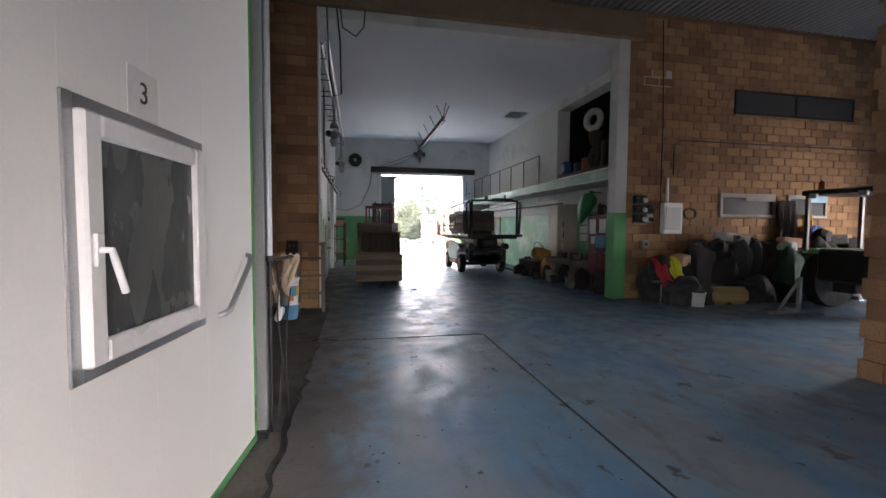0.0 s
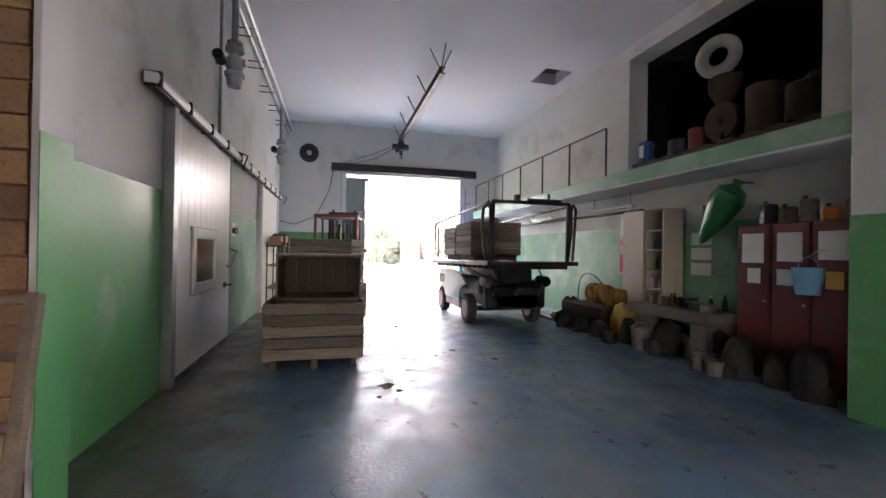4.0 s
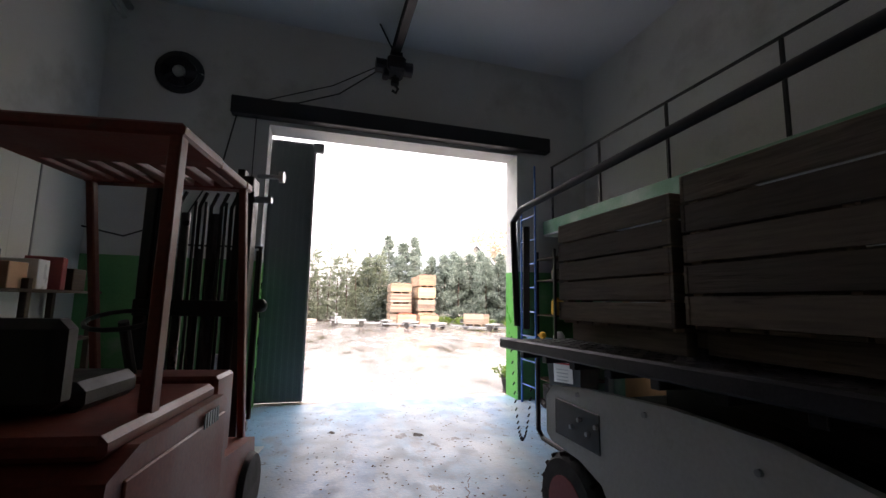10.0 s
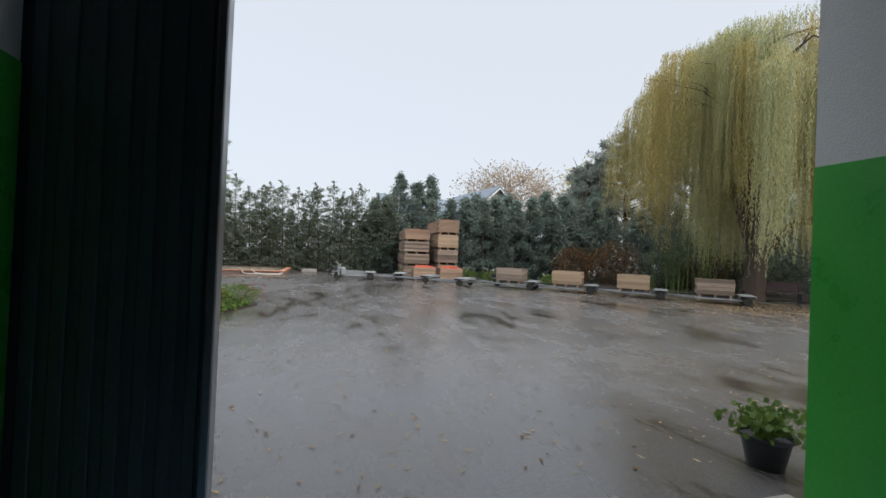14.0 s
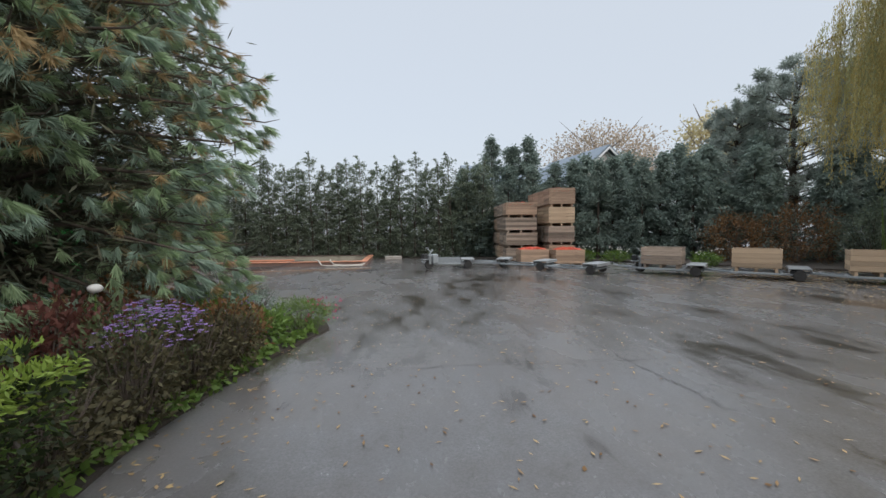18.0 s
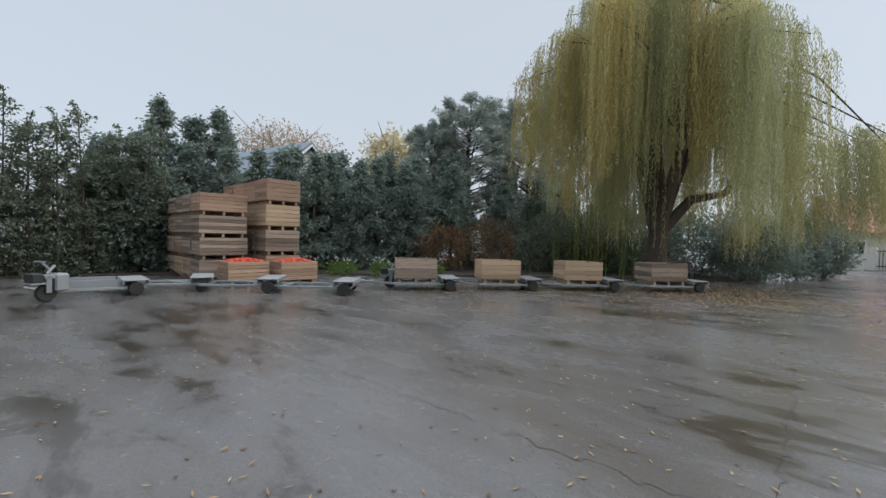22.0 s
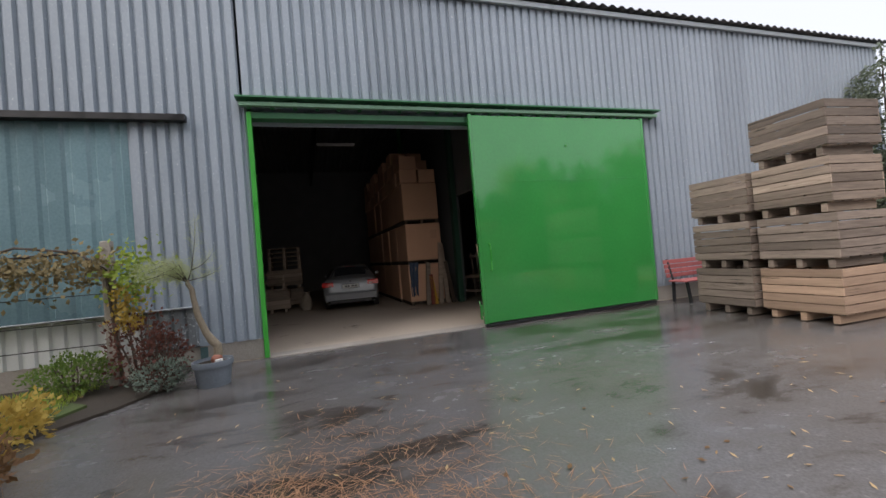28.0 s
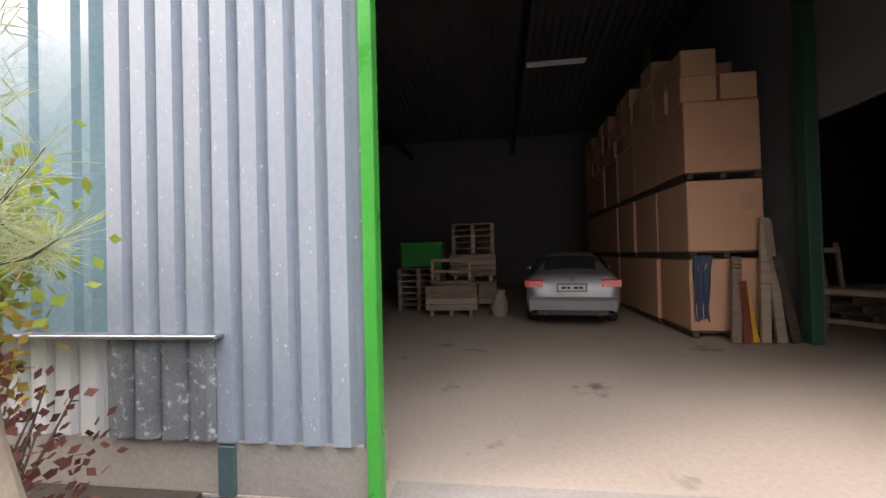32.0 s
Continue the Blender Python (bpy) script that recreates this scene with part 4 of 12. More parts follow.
# body side panels with wheel arches
WY, WR = (-0.66, 1.46), 0.335
for s in (-1, 1):
    out = []
    for k in range(9):
        a = 2.0 * (1 - k / 8)
        out.append((WY[0] + 0.45 * math.cos(a), 0.46 + 0.40 * math.sin(a)))
    out += [(-0.18, 0.46), (0.98, 0.46), (1.10, 0.62), (1.3, 0.68), (1.62, 0.70), (1.68, 0.74), (1.68, 0.98), (1.60, 1.06), (1.2, 1.11), (0.6, 1.145), (0.15, 1.135), (-0.2, 1.07), (-0.5, 0.97)]
    part("body_panel", Shape().prism(out, s * 0.80, s * 0.84, "x"), PALE_PAINT, T, "off-white painted side panel")
    part("skirt", Shape().box((s * 0.78, -0.2, 0.28), (s * 0.82, 1.0, 0.462), 0.006), DARK_RED, T, "dark red skirt")
    part("bolt", Shape().tube([(s * 0.835, 1.3, 1.06), (s * 0.855, 1.3, 1.06)], 0.014, 8).tube([(s * 0.835, 0.75, 1.08), (s * 0.855, 0.75, 1.08)], 0.014, 8).tube([(s * 0.835, 0.2, 1.02), (s * 0.855, 0.2, 1.02)], 0.014, 8), STEEL, T)
    pn = part("control_panel", Shape().box((s * 0.83, 1.10, 0.77), (s * 0.846, 1.56, 0.99), 0.02), BLACK_PLASTIC, T, "black control panel with switches")
    for i in range(4):
        part("switch", Shape().tube([(s * 0.84, 1.12 + 0.08 * i, 0.92 - 0.06 * (i % 2)), (s * 0.865, 1.12 + 0.08 * i, 0.92 - 0.06 * (i % 2))], 0.014, 8), STEEL, pn)
    for wy in WY:
        tyre = part("wheel", Shape().lathe([(0.19, -0.10), (0.29, -0.10), (0.325, -0.06), (0.325, 0.06), (0.29, 0.10), (0.19, 0.10)], seg=30), RUBBER, T, "black lugged tyre", True, Matrix.Translation((s * 0.74, wy, WR)) @ pose(0, 0, 0, 0, 90, 0))
        S = Shape()
        for k in range(18):
            a = 2 * math.pi * k / 18
            for q in (-1, 1):
                S.beam((0.325 * math.cos(a), 0.325 * math.sin(a), 0.005 * q), (0.315 * math.cos(a + 0.14), 0.315 * math.sin(a + 0.14), 0.085 * q), 0.03, 0.026, 0.004, (math.cos(a), math.sin(a), 0))
        part("tread", S, RUBBER, tyre)
        part("rim", Shape().lathe([(0.195, -0.105), (0.195, 0.105), (0.165, 0.09), (0.07, 0.05), (0.07, -0.05), (0.165, -0.09)], seg=24).tube([(0, 0, -0.1), (0, 0, 0.1)], 0.05, 12), DARK_RED, tyre, "dark red steel rim", True)
part("chassis", Shape().box((-0.45, -1.5, 0.40), (0.45, 1.7, 0.70), 0.02), BLACK_PAINT, T)
part("engine_box", Shape().box((-0.72, -1.25, 0.705), (0.72, 1.55, 0.975), 0.03), BLACK_PAINT, T)
part("lift_box", Shape().box((-0.3, -1.2, 0.98), (0.3, 1.2, 1.255), 0.02), BLACK_PAINT, T)
part("axle", Shape().tube([(-0.7, WY[0], WR), (0.7, WY[0], WR)], 0.06, 10), DARK_METAL, T)
part("axle", Shape().tube([(-0.7, WY[1], WR), (0.7, WY[1], WR)], 0.06, 10), DARK_METAL, T)
for x in (-0.62, 0.62):
    part("headlight", Shape().lathe([(0.02, 0), (0.10, 0.02), (0.12, 0.1), (0.12, 0.32), (0.10, 0.36)], pose(x, -1.62, 0.98, -90, 0, 0), 20), BLACK_PLASTIC, T, "round black headlight", True)
part("scissor_arm", Shape().beam((-0.5, -1.0, 1.0), (-0.5, 1.2, 1.28), 0.05, 0.09).beam((0.5, -1.0, 1.28), (0.5, 1.2, 1.0), 0.05, 0.09), BLACK_PAINT, T)
S = Shape()
for k in range(26):
    f = k / 25
    p = Vector((-0.86, 2.2 - 0.34 * f, 1.32 - 1.9 * f * (1 - f) * 1.15 - 0.34 * f))
    S.tube([p + Vector((0, -0.012, 0.012)), p + Vector((0, 0.012, -0.012))], 0.006, 6)
part("chain", S, DARK_METAL, T)
for x in (-0.5, 0.0, 0.5):
    part("hydraulic_hose", Shape().tube([(x, -1.45, 1.25), (x + 0.06, -1.62, 1.0), (x - 0.05, -1.58, 0.75), (x + 0.1, -1.3, 0.6)], 0.016, 8), BLACK_PLASTIC, T, smooth=True)
part("hydraulic_tank", Shape().box((-0.66, -1.5, 0.42), (0.66, -1.26, 0.90), 0.04).box((-0.25, -1.6, 0.95), (0.3, -1.26, 1.24), 0.03), BLACK_PAINT, T)
for x in (-0.84, 0.84):
    part("guard_brace", Shape().tube([(x * 1.02, -2.0, 1.42), (x * 1.12, -1.98, 2.0), (x * 1.1, -2.0, 2.4), (x * 1.03, -2.12, 2.48)], 0.03, 10), BLACK_PAINT, T, smooth=True)
part("step_bracket", Shape().tube([(-0.54, 2.0, 1.24), (-0.54, 2.3, 1.2), (-0.54, 2.34, 1.12), (-0.54, 2.34, 0.55), (-0.54, 2.26, 0.5), (-0.54, 1.8, 0.5)], 0.02, 8), BLACK_PAINT, T)

# ---- forklift: x 0.4..1.65, y 16.2..18.5 ----
F = thing("forklift", "old worn red forklift truck with a black mast", "forklift", pose(0.94, 17.29, 0, 0, 0, -8))
out = [(-1.0, 0.28), (-1.06, 0.5), (-1.0, 0.95), (-0.8, 1.02), (0.1, 1.02), (0.16, 0.98), (0.2, 0.62), (0.85, 0.55), (0.9, 0.3), (0.55, 0.22), (-0.6, 0.2)]
S = Shape().prism(out, -0.52, 0.60, "x")
part("body", S, RED_PAINT, F, "worn red bodywork")
part("hood", Shape().box((-0.45, -0.95, 1.0), (0.55, 0.1, 1.09), 0.03), RED_PAINT, F)
part("side_cover", Shape().box((0.59, -0.9, 0.45), (0.612, 0.12, 0.92), 0.01), RED_PAINT, F)
S = Shape()
for i in range(6):
    S.box((0.61, -0.2 + i * 0.035, 0.9), (0.616, -0.18 + i * 0.035, 0.98), 0)
part("vent_grille", S, BLACK_PAINT, F)
part("battery_cover", Shape().box((-0.4, 0.12, 0.6), (0.55, 0.42, 1.12), 0.02), RED_PAINT, F)
part("seat", Shape().box((-0.25, -0.62, 1.08), (0.25, -0.15, 1.22), 0.05).box((-0.23, -0.74, 1.12), (0.23, -0.60, 1.50), 0.06), BLACK_PLASTIC, F, "black seat")
part("steering_column", Shape().tube([(0, 0.25, 1.1), (0, 0.1, 1.45)], 0.03, 8).tube([(0.18 * math.cos(a), 0.08 + 0.16 * math.sin(a), 1.46 + 0.05 * math.sin(a)) for a in np.linspace(0, 6.28, 17)], 0.014, 8), BLACK_PAINT, F)
for x in (-0.50, 0.50):
    part("guard_post", Shape().beam((x, -0.56, 1.0), (x, -0.53, 2.40), 0.08, 0.06, 0.008, (1, 0, 0)), RED_PAINT, F)
    part("guard_post", Shape().beam((x, 0.86, 0.5), (x, 0.46, 2.40), 0.06, 0.05, 0.008, (1, 0, 0)), RED_PAINT, F)
rf = part("roof", Shape().box((-0.54, -0.58, 2.38), (0.54, -0.05, 2.45), 0.015), RED_PAINT, F, "red slotted overhead guard")
part("roof_bar", Shape().box((-0.54, 0.42, 2.38), (0.54, 0.54, 2.44), 0.012), RED_PAINT, rf)
for x in (-0.54, -0.41, -0.28, -0.15, -0.02, 0.11, 0.24, 0.37, 0.46):
    part("roof_slat", Shape().box((x, -0.05, 2.385), (x + 0.075, 0.42, 2.435), 0.006), RED_PAINT, rf)
mast = part("mast", Shape().box((-0.42, 0.98, 0.1), (-0.34, 1.12, 2.62), 0.006).box((0.34, 0.98, 0.1), (0.42, 1.12, 2.62), 0.006), BLACK_PAINT, F, "black lifting mast")
part("inner_rail", Shape().box((-0.33, 1.0, 0.12), (-0.27, 1.1, 2.70), 0.005), DARK_METAL, mast)
part("inner_rail", Shape().box((0.27, 1.0, 0.12), (0.33, 1.1, 2.70), 0.005), DARK_METAL, mast)
for z in (2.5, 1.45, 0.3):
    part("crossbar", Shape().box((-0.42, 0.95, z), (0.42, 1.0, z + 0.13), 0.008), BLACK_PAINT, mast)
part("cylinder", Shape().tube([(-0.12, 1.03, 0.15), (-0.12, 1.03, 2.3)], 0.035, 12), CHROME, mast)
part("cylinder", Shape().tube([(0.12, 1.03, 0.15), (0.12, 1.03, 2.3)], 0.035, 12), CHROME, mast)
for x in (-0.2, -0.04, 0.04, 0.2):
    part("lift_chain", Shape().box((x - 0.012, 1.0, 0.5), (x + 0.012, 1.012, 2.4), 0.002), DARK_METAL, mast)
for x in (-0.24, -0.16, 0.0, 0.09, 0.17, 0.25):
    part("mast_hose", Shape().tube([(x, 0.985, 0.35), (x + 0.01, 0.975, 1.4), (x, 0.985, 2.35), (x + 0.03, 1.03, 2.48)], 0.015, 8), RUBBER, mast, smooth=True)
bk_ = part("load_backrest", Shape().tube([(-0.45, 1.19, 0.6), (-0.45, 1.19, 2.05), (0.45, 1.19, 2.05), (0.45, 1.19, 0.6), (-0.43, 1.19, 0.6)], 0.02, 8), BLACK_PAINT, mast)
for i in range(8):
    part("backrest_bar", Shape().box((-0.44 + i * 0.122, 1.186, 0.66), (-0.40 + i * 0.122, 1.199, 2.02), 0.003), BLACK_PAINT, bk_)
part("mast_pulley", Shape().tube([(0.42, 1.05, 2.66), (0.62, 1.05, 2.66)], 0.02, 8).lathe([(0.05, -0.02), (0.05, 0.02)], pose(0.62, 1.05, 2.66, 0, 90, 0), 16).tube([(0.42, 1.05, 2.45), (0.55, 1.05, 2.45)], 0.03, 8), STEEL, mast)
part("fork_carriage", Shape().box((-0.45, 1.14, 0.12), (0.45, 1.18, 0.2), 0.006).box((-0.45, 1.14, 0.5), (0.45, 1.18, 0.58), 0.006), BLACK_PAINT, F)
for x in (-0.3, 0.3):
    part("fork", Shape().box((x - 0.05, 1.18, 0.05), (x + 0.05, 1.22, 0.62), 0.006).prism([(1.2, 0.04), (2.2, 0.04), (2.2, 0.05), (1.2, 0.09)], x - 0.05, x + 0.05, "x"), STEEL, F, "grey steel fork")
for x, y, r in ((-0.48, 0.72, 0.24), (0.56, 0.72, 0.24), (-0.4, -0.7, 0.21), (0.46, -0.7, 0.21)):
    w = part("wheel", Shape().lathe([(0.12, -0.08), (r - 0.02, -0.08), (r, -0.05), (r, 0.05), (r - 0.02, 0.08), (0.12, 0.08)], seg=28), RUBBER, F, "black solid tyre", True, Matrix.Translation((x, y, r)) @ pose(0, 0, 0, 0, 90, 0))
    part("rim", Shape().lathe([(0.125, -0.06), (0.125, 0.06), (0.05, 0.04), (0.05, -0.04)], seg=20), RED_PAINT, w, smooth=True)
part("mirror", Shape().ball((0.66, 0.52, 1.55), 0.05, 12, 8), BLACK_PLASTIC, F, smooth=True)

# ---- cold-room sliding doors on the left wall ----


def cold_door(name, y0, y1, z0, z1, x, label, window=None):
    d = thing(name, label, "door", pose(x, y0, 0), kind="structure")
    w = y1 - y0
    n = max(int(w / 0.23), 4)
    S = Shape().box((-0.08, 0, z0), (0.0, w, z1), 0.006)
    for i in range(1, n):
        S.box((-0.001, i * w / n - 0.104, z0 + 0.02), (0.0009, i * w / n + 0.104, z1 - 0.02), 0)
    part("panel", S, WHITE_PANEL, d)
    if window:
        a, b, c, e = window
        part("window_trim", Shape().box((0.0, a - 0.02, c - 0.02), (0.02, a, e + 0.02), 0.002).box((0.0, b, c - 0.02), (0.02, b + 0.02, e + 0.02), 0.002).box((0.0, a, c - 0.02), (0.02, b, c), 0.002).box((0.0, a, e), (0.02, b, e + 0.02), 0.002), STEEL, d)
    part("edge_trim", Shape().box((-0.085, -0.03, z0), (0.012, 0.0, z1), 0.004).box((-0.085, w, z0), (0.012, w + 0.02, z1), 0.004), STEEL, d)
    part("bottom_seal", Shape().box((-0.08, 0, 0.012), (0.01, w, z0), 0.004), BLACK_PLASTIC, d)
    if window:
        a, b, c, e = window
        f = part("window", Shape().box((0.0, a, c), (0.035, a + 0.13, e), 0.006).box((0.0, b - 0.13, c), (0.035, b, e), 0.006).box((0.0, a + 0.13, c), (0.035, b - 0.13, c + 0.13), 0.006).box((0.0, a + 0.13, e - 0.13), (0.035, b - 0.13, e), 0.006), WHITE_PLASTIC, d, "white framed inspection window")
        part("pane", Shape().box((0.003, a + 0.13, c + 0.13), (0.012, b - 0.13, e - 0.13), 0), GLASS_DARK, f)
    return d


d1 = cold_door("door_1", 11.35, 13.82, 0.08, 3.10, -0.90, "white ribbed cold-room sliding door with a window", (0.50, 1.62, 0.98, 1.82))
part("handle", Shape().tube([(0.02, 2.16, 1.28), (0.10, 2.16, 1.26), (0.13, 2.42, 1.52), (0.02, 2.45, 1.55)], 0.016, 10), STEEL, d1, "grey bent pull handle", True)
part("latch", Shape().box((0.0, 2.1, 0.93), (0.03, 2.2, 1.01), 0.006).tube([(0.03, 2.15, 0.97), (0.09, 2.15, 0.97)], 0.014, 8).box((0.08, 2.1, 0.95), (0.11, 2.26, 0.99), 0.006), BLACK_PLASTIC, d1)
part("caution_mark", Shape().box((0.0, 2.39, 1.2), (0.004, 2.44, 1.34), 0.001), YELLOW_PLASTIC, d1)
d2 = cold_door("door_2", 17.12, 19.9, 0.08, 3.12, -0.92, "white cold-room sliding door")
for y0, y1 in ((11.2, 11.33), (16.95, 17.1)):
    setting("door_frame_steel", Shape().box((-0.996, y0, 0), (-0.88, y1, 3.2), 0.006), STEEL, "grey steel frame post of a cold-room door")
for y0, y1 in ((10.6, 14.15), (14.3, 20.45)):
    r = thing("sliding_door_rail", "white boxed sliding-door rail with brackets", "rail", pose(-0.86, y0, 3.22), kind="structure")
    part("rail_cover", Shape().prism([(-0.10, -0.05), (0.02, -0.05), (0.035, 0.0), (0.02, 0.05), (-0.10, 0.06)], 0, y1 - y0, "y"), WHITE_PANEL, r)
    part("rail_track", Shape().box((-0.05, 0, -0.085), (0.0, y1 - y0, -0.052), 0.003), DARK_METAL, r)
    for k in range(int((y1 - y0) / 0.9) + 1):
        part("bracket", Shape().box((-0.11, k * 0.9 + 0.02, -0.07), (0.045, k * 0.9 + 0.07, 0.075), 0.006), DARK_METAL, r)
    part("rope_arm", Shape().tube([(0.02, y1 - y0 - 0.1, 0.05), (0.16, y1 - y0 + 0.05, 0.02), (0.05, y1 - y0 + 0.2, -0.2)], 0.014, 8), DARK_METAL, r)

# pipes under the ceiling, ventilator motors, socket box
p = thing("ceiling_pipes", "pair of grey steel pipes on brackets under the ceiling", "pipe", pose(0, 0, 0), kind="structure")
part("pipe", Shape().tube([(-0.58, 9.2, 5.46), (-0.58, 20.6, 5.46)], 0.045, 12), STEEL, p, smooth=True)
part("pipe", Shape().tube([(-0.70, 9.2, 5.40), (-0.70, 20.75, 5.40)], 0.035, 12), STEEL, p, smooth=True)
for k in range(8):
    part("bracket", Shape().tube([(-0.98, 9.9 + k * 1.4, 5.5), (-0.66, 9.9 + k * 1.4, 5.5), (-0.66, 9.9 + k * 1.4, 5.36), (-0.98, 9.9 + k * 1.4, 5.36)], 0.012, 6), DARK_METAL, p)


def motor(y, z):
    v = thing("pipe_valve", "grey cast valve with flanges hanging from the pipes", "valve", pose(-0.62, y, z))
    part("bend", Shape().tube([(0, 0, 1.30), (0, 0, 0.45), (-0.02, 0, 0.36)], 0.05, 10), STEEL, v, smooth=True)
    part("flange", Shape().lathe([(0.13, 0.30), (0.13, 0.36)], seg=16).lathe([(0.11, 0.40), (0.11, 0.44)], seg=16), STEEL, v)
    part("valve_body", Shape().ball((0, 0, 0.12), 0.13, 14, 8, 1.2).tube([(-0.25, 0, 0.15), (0.15, 0, 0.15)], 0.06, 10), STEEL, v, smooth=True)
    part("lower_flange", Shape().lathe([(0.14, -0.06), (0.14, -0.01)], seg=16).lathe([(0.09, -0.22), (0.12, -0.06)], seg=16), GALV_BAR, v)
    part("side_motor", Shape().tube([(-0.15, -0.1, 0.12), (-0.15, -0.32, 0.12)], 0.075, 12), DARK_METAL, v, smooth=True)


motor(12.7, 4.15), motor(18.2, 4.1)
single("vertical_pipe", Shape().tube([(-0.95, 13.3, 3.3), (-0.95, 13.3, 5.8)], 0.025, 10), STEEL, "thin grey vertical pipe on the wall", "pipe", smooth=True)
sb = thing("socket_box", "white and black electric socket box on the wall", "socket", pose(-0.994, 14.15, 1.78))
part("case", Shape().box((0, -0.14, 0), (0.09, 0.14, 0.24), 0.012), WHITE_PLASTIC, sb)
part("socket", Shape().lathe([(0.05, 0), (0.055, 0.06)], pose(0.08, -0.06, 0.1, 0, 90, 0), 14), BLACK_PLASTIC, sb)
part("socket", Shape().lathe([(0.05, 0), (0.055, 0.06)], pose(0.08, 0.07, 0.1, 0, 90, 0), 14), BLACK_PLASTIC, sb)

# ---- far wall: track beam, sliding door, fan, hoist ----
setting("door_track_cover", Shape().box((0.68, 20.86, 4.30), (5.92, 21.04, 4.56), 0.01), BLACK_PAINT, "black cover of the sliding-door track")
gd = thing("door_3", "grey corrugated metal sliding door pushed half open", "door", pose(0, 21.5, 0), kind="structure")
S = Shape().box((-0.6, 0.03, 0.02), (1.88, 0.09, 4.2), 0.004)
for i in range(26):
    S.box((-0.58 + i * 0.095, 0.018, 0.04), (-0.58 + i * 0.095 + 0.05, 0.032, 4.18), 0.004)
part("door_leaf", S, GREY_DOOR, gd)
part("door_edge", Shape().box((1.86, 0.0, 0.02), (1.90, 0.1, 4.2), 0.006), STEEL, gd)
part("top_stop", Shape().box((1.85, -0.02, 4.05), (2.02, 0.1, 4.2), 0.01), GREY_DOOR, gd)
fan = thing("wall_fan", "round dark ventilation fan set in the wall", "fan", pose(-0.06, 21.04, 4.86))
part("ring", Shape().tube([(0.27 * math.cos(a), 0, 0.27 * math.sin(a)) for a in np.linspace(0, 2 * math.pi, 25)], 0.055, 8, False), BLACK_PAINT, fan, smooth=True)
part("back_plate", Shape().lathe([(0.25, -0.004), (0.25, 0.002)], pose(0, 0, 0, 90, 0, 0), 24), DARK_METAL, fan)
part("hub", Shape().lathe([(0.085, 0), (0.085, 0.05), (0.05, 0.07)], pose(0, -0.01, 0, 90, 0, 0), 16), GALV_BAR, fan)
for k in range(5):
    part("blade", Shape().box((0.07, -0.03, -0.05), (0.24, -0.024, 0.05), 0.002), DARK_METAL, fan, m=pose(0, 0, 0, 0, 72 * k, 0) @ pose(0, 0, 0, 25, 0, 0))
h = thing("hoist_track", "dark steel hoist track hung close under the ceiling", "hoist", pose(3.0, 0, 0))
part("track_beam", Shape().box((-0.06, 14.6, 5.34), (0.06, 20.85, 5.365), 0.003).box((-0.008, 14.6, 5.365), (0.008, 20.85, 5.475), 0.002).box((-0.06, 14.6, 5.475), (0.06, 20.85, 5.50), 0.003), DARK_METAL, h)
for k in range(5):
    y = 14.72 + k * 1.45
    part("hanger_rod", Shape().tube([(-0.03, y, 5.49), (-0.24, y + 0.05, 5.92)], 0.013, 6), DARK_METAL, h)
    if k == 0:
        part("hanger_rod", Shape().tube([(0.03, y, 5.49), (0.22, y, 5.92)], 0.013, 6), DARK_METAL, h)
        part("hanger_rod", Shape().tube([(0, y, 5.49), (0.02, y - 0.3, 5.92)], 0.013, 6), DARK_METAL, h)
hb = part("hoist_block", Shape().box((-0.14, 20.25, 5.02), (0.14, 20.6, 5.27), 0.04).tube([(-0.3, 20.42, 5.14), (0.26, 20.42, 5.14)], 0.105, 14).box((-0.09, 20.3, 5.26), (0.09, 20.55, 5.345), 0.01).box((-0.19, 20.33, 4.95), (-0.1, 20.5, 5.1), 0.02), DARK_METAL, h, "dark electric hoist block")
part("hook", Shape().tube([(0.0, 20.42, 5.03), (0.0, 20.42, 4.86), (0.05, 20.42, 4.81), (0.02, 20.42, 4.74), (-0.04, 20.42, 4.77)], 0.022, 8).box((-0.06, 20.38, 4.85), (0.06, 20.46, 4.99), 0.02), DARK_METAL, hb)
part("cable", Shape().tube([(-0.25, 20.5, 5.1), (-0.8, 20.8, 4.78), (-1.4, 20.98, 4.62), (-2.0, 21.0, 4.55)], 0.011, 6).tube([(-0.2, 20.5, 5.2), (-0.9, 20.9, 4.95), (-1.9, 21.02, 4.6)], 0.009, 6), BLACK_PLASTIC, h)
single("hanging_cable", Shape().tube([(0.75, 21.0, 4.35), (0.62, 21.0, 3.6), (0.2, 20.98, 2.7), (-0.5, 20.96, 2.4), (-0.95, 20.9, 2.5)], 0.012, 6), BLACK_PLASTIC, "thin black cable slung along the end wall", "cable")
pc = thing("pendant_control", "yellow hoist pendant control on a cable", "switch", pose(1.02, 20.96, 2.0))
part("case", Shape().box((-0.04, -0.03, -0.16), (0.04, 0.03, 0.16), 0.015), YELLOW_PLASTIC, pc)
part("cable", Shape().tube([(0, 0, 0.15), (0.0, 0.02, 2.3)], 0.008, 6), BLACK_PLASTIC, pc)
single("light_switch", Shape().box((0.62, 21.01, 1.5), (0.72, 21.044, 1.6), 0.008), WHITE_PLASTIC, "small white light switch on the wall", "switch")

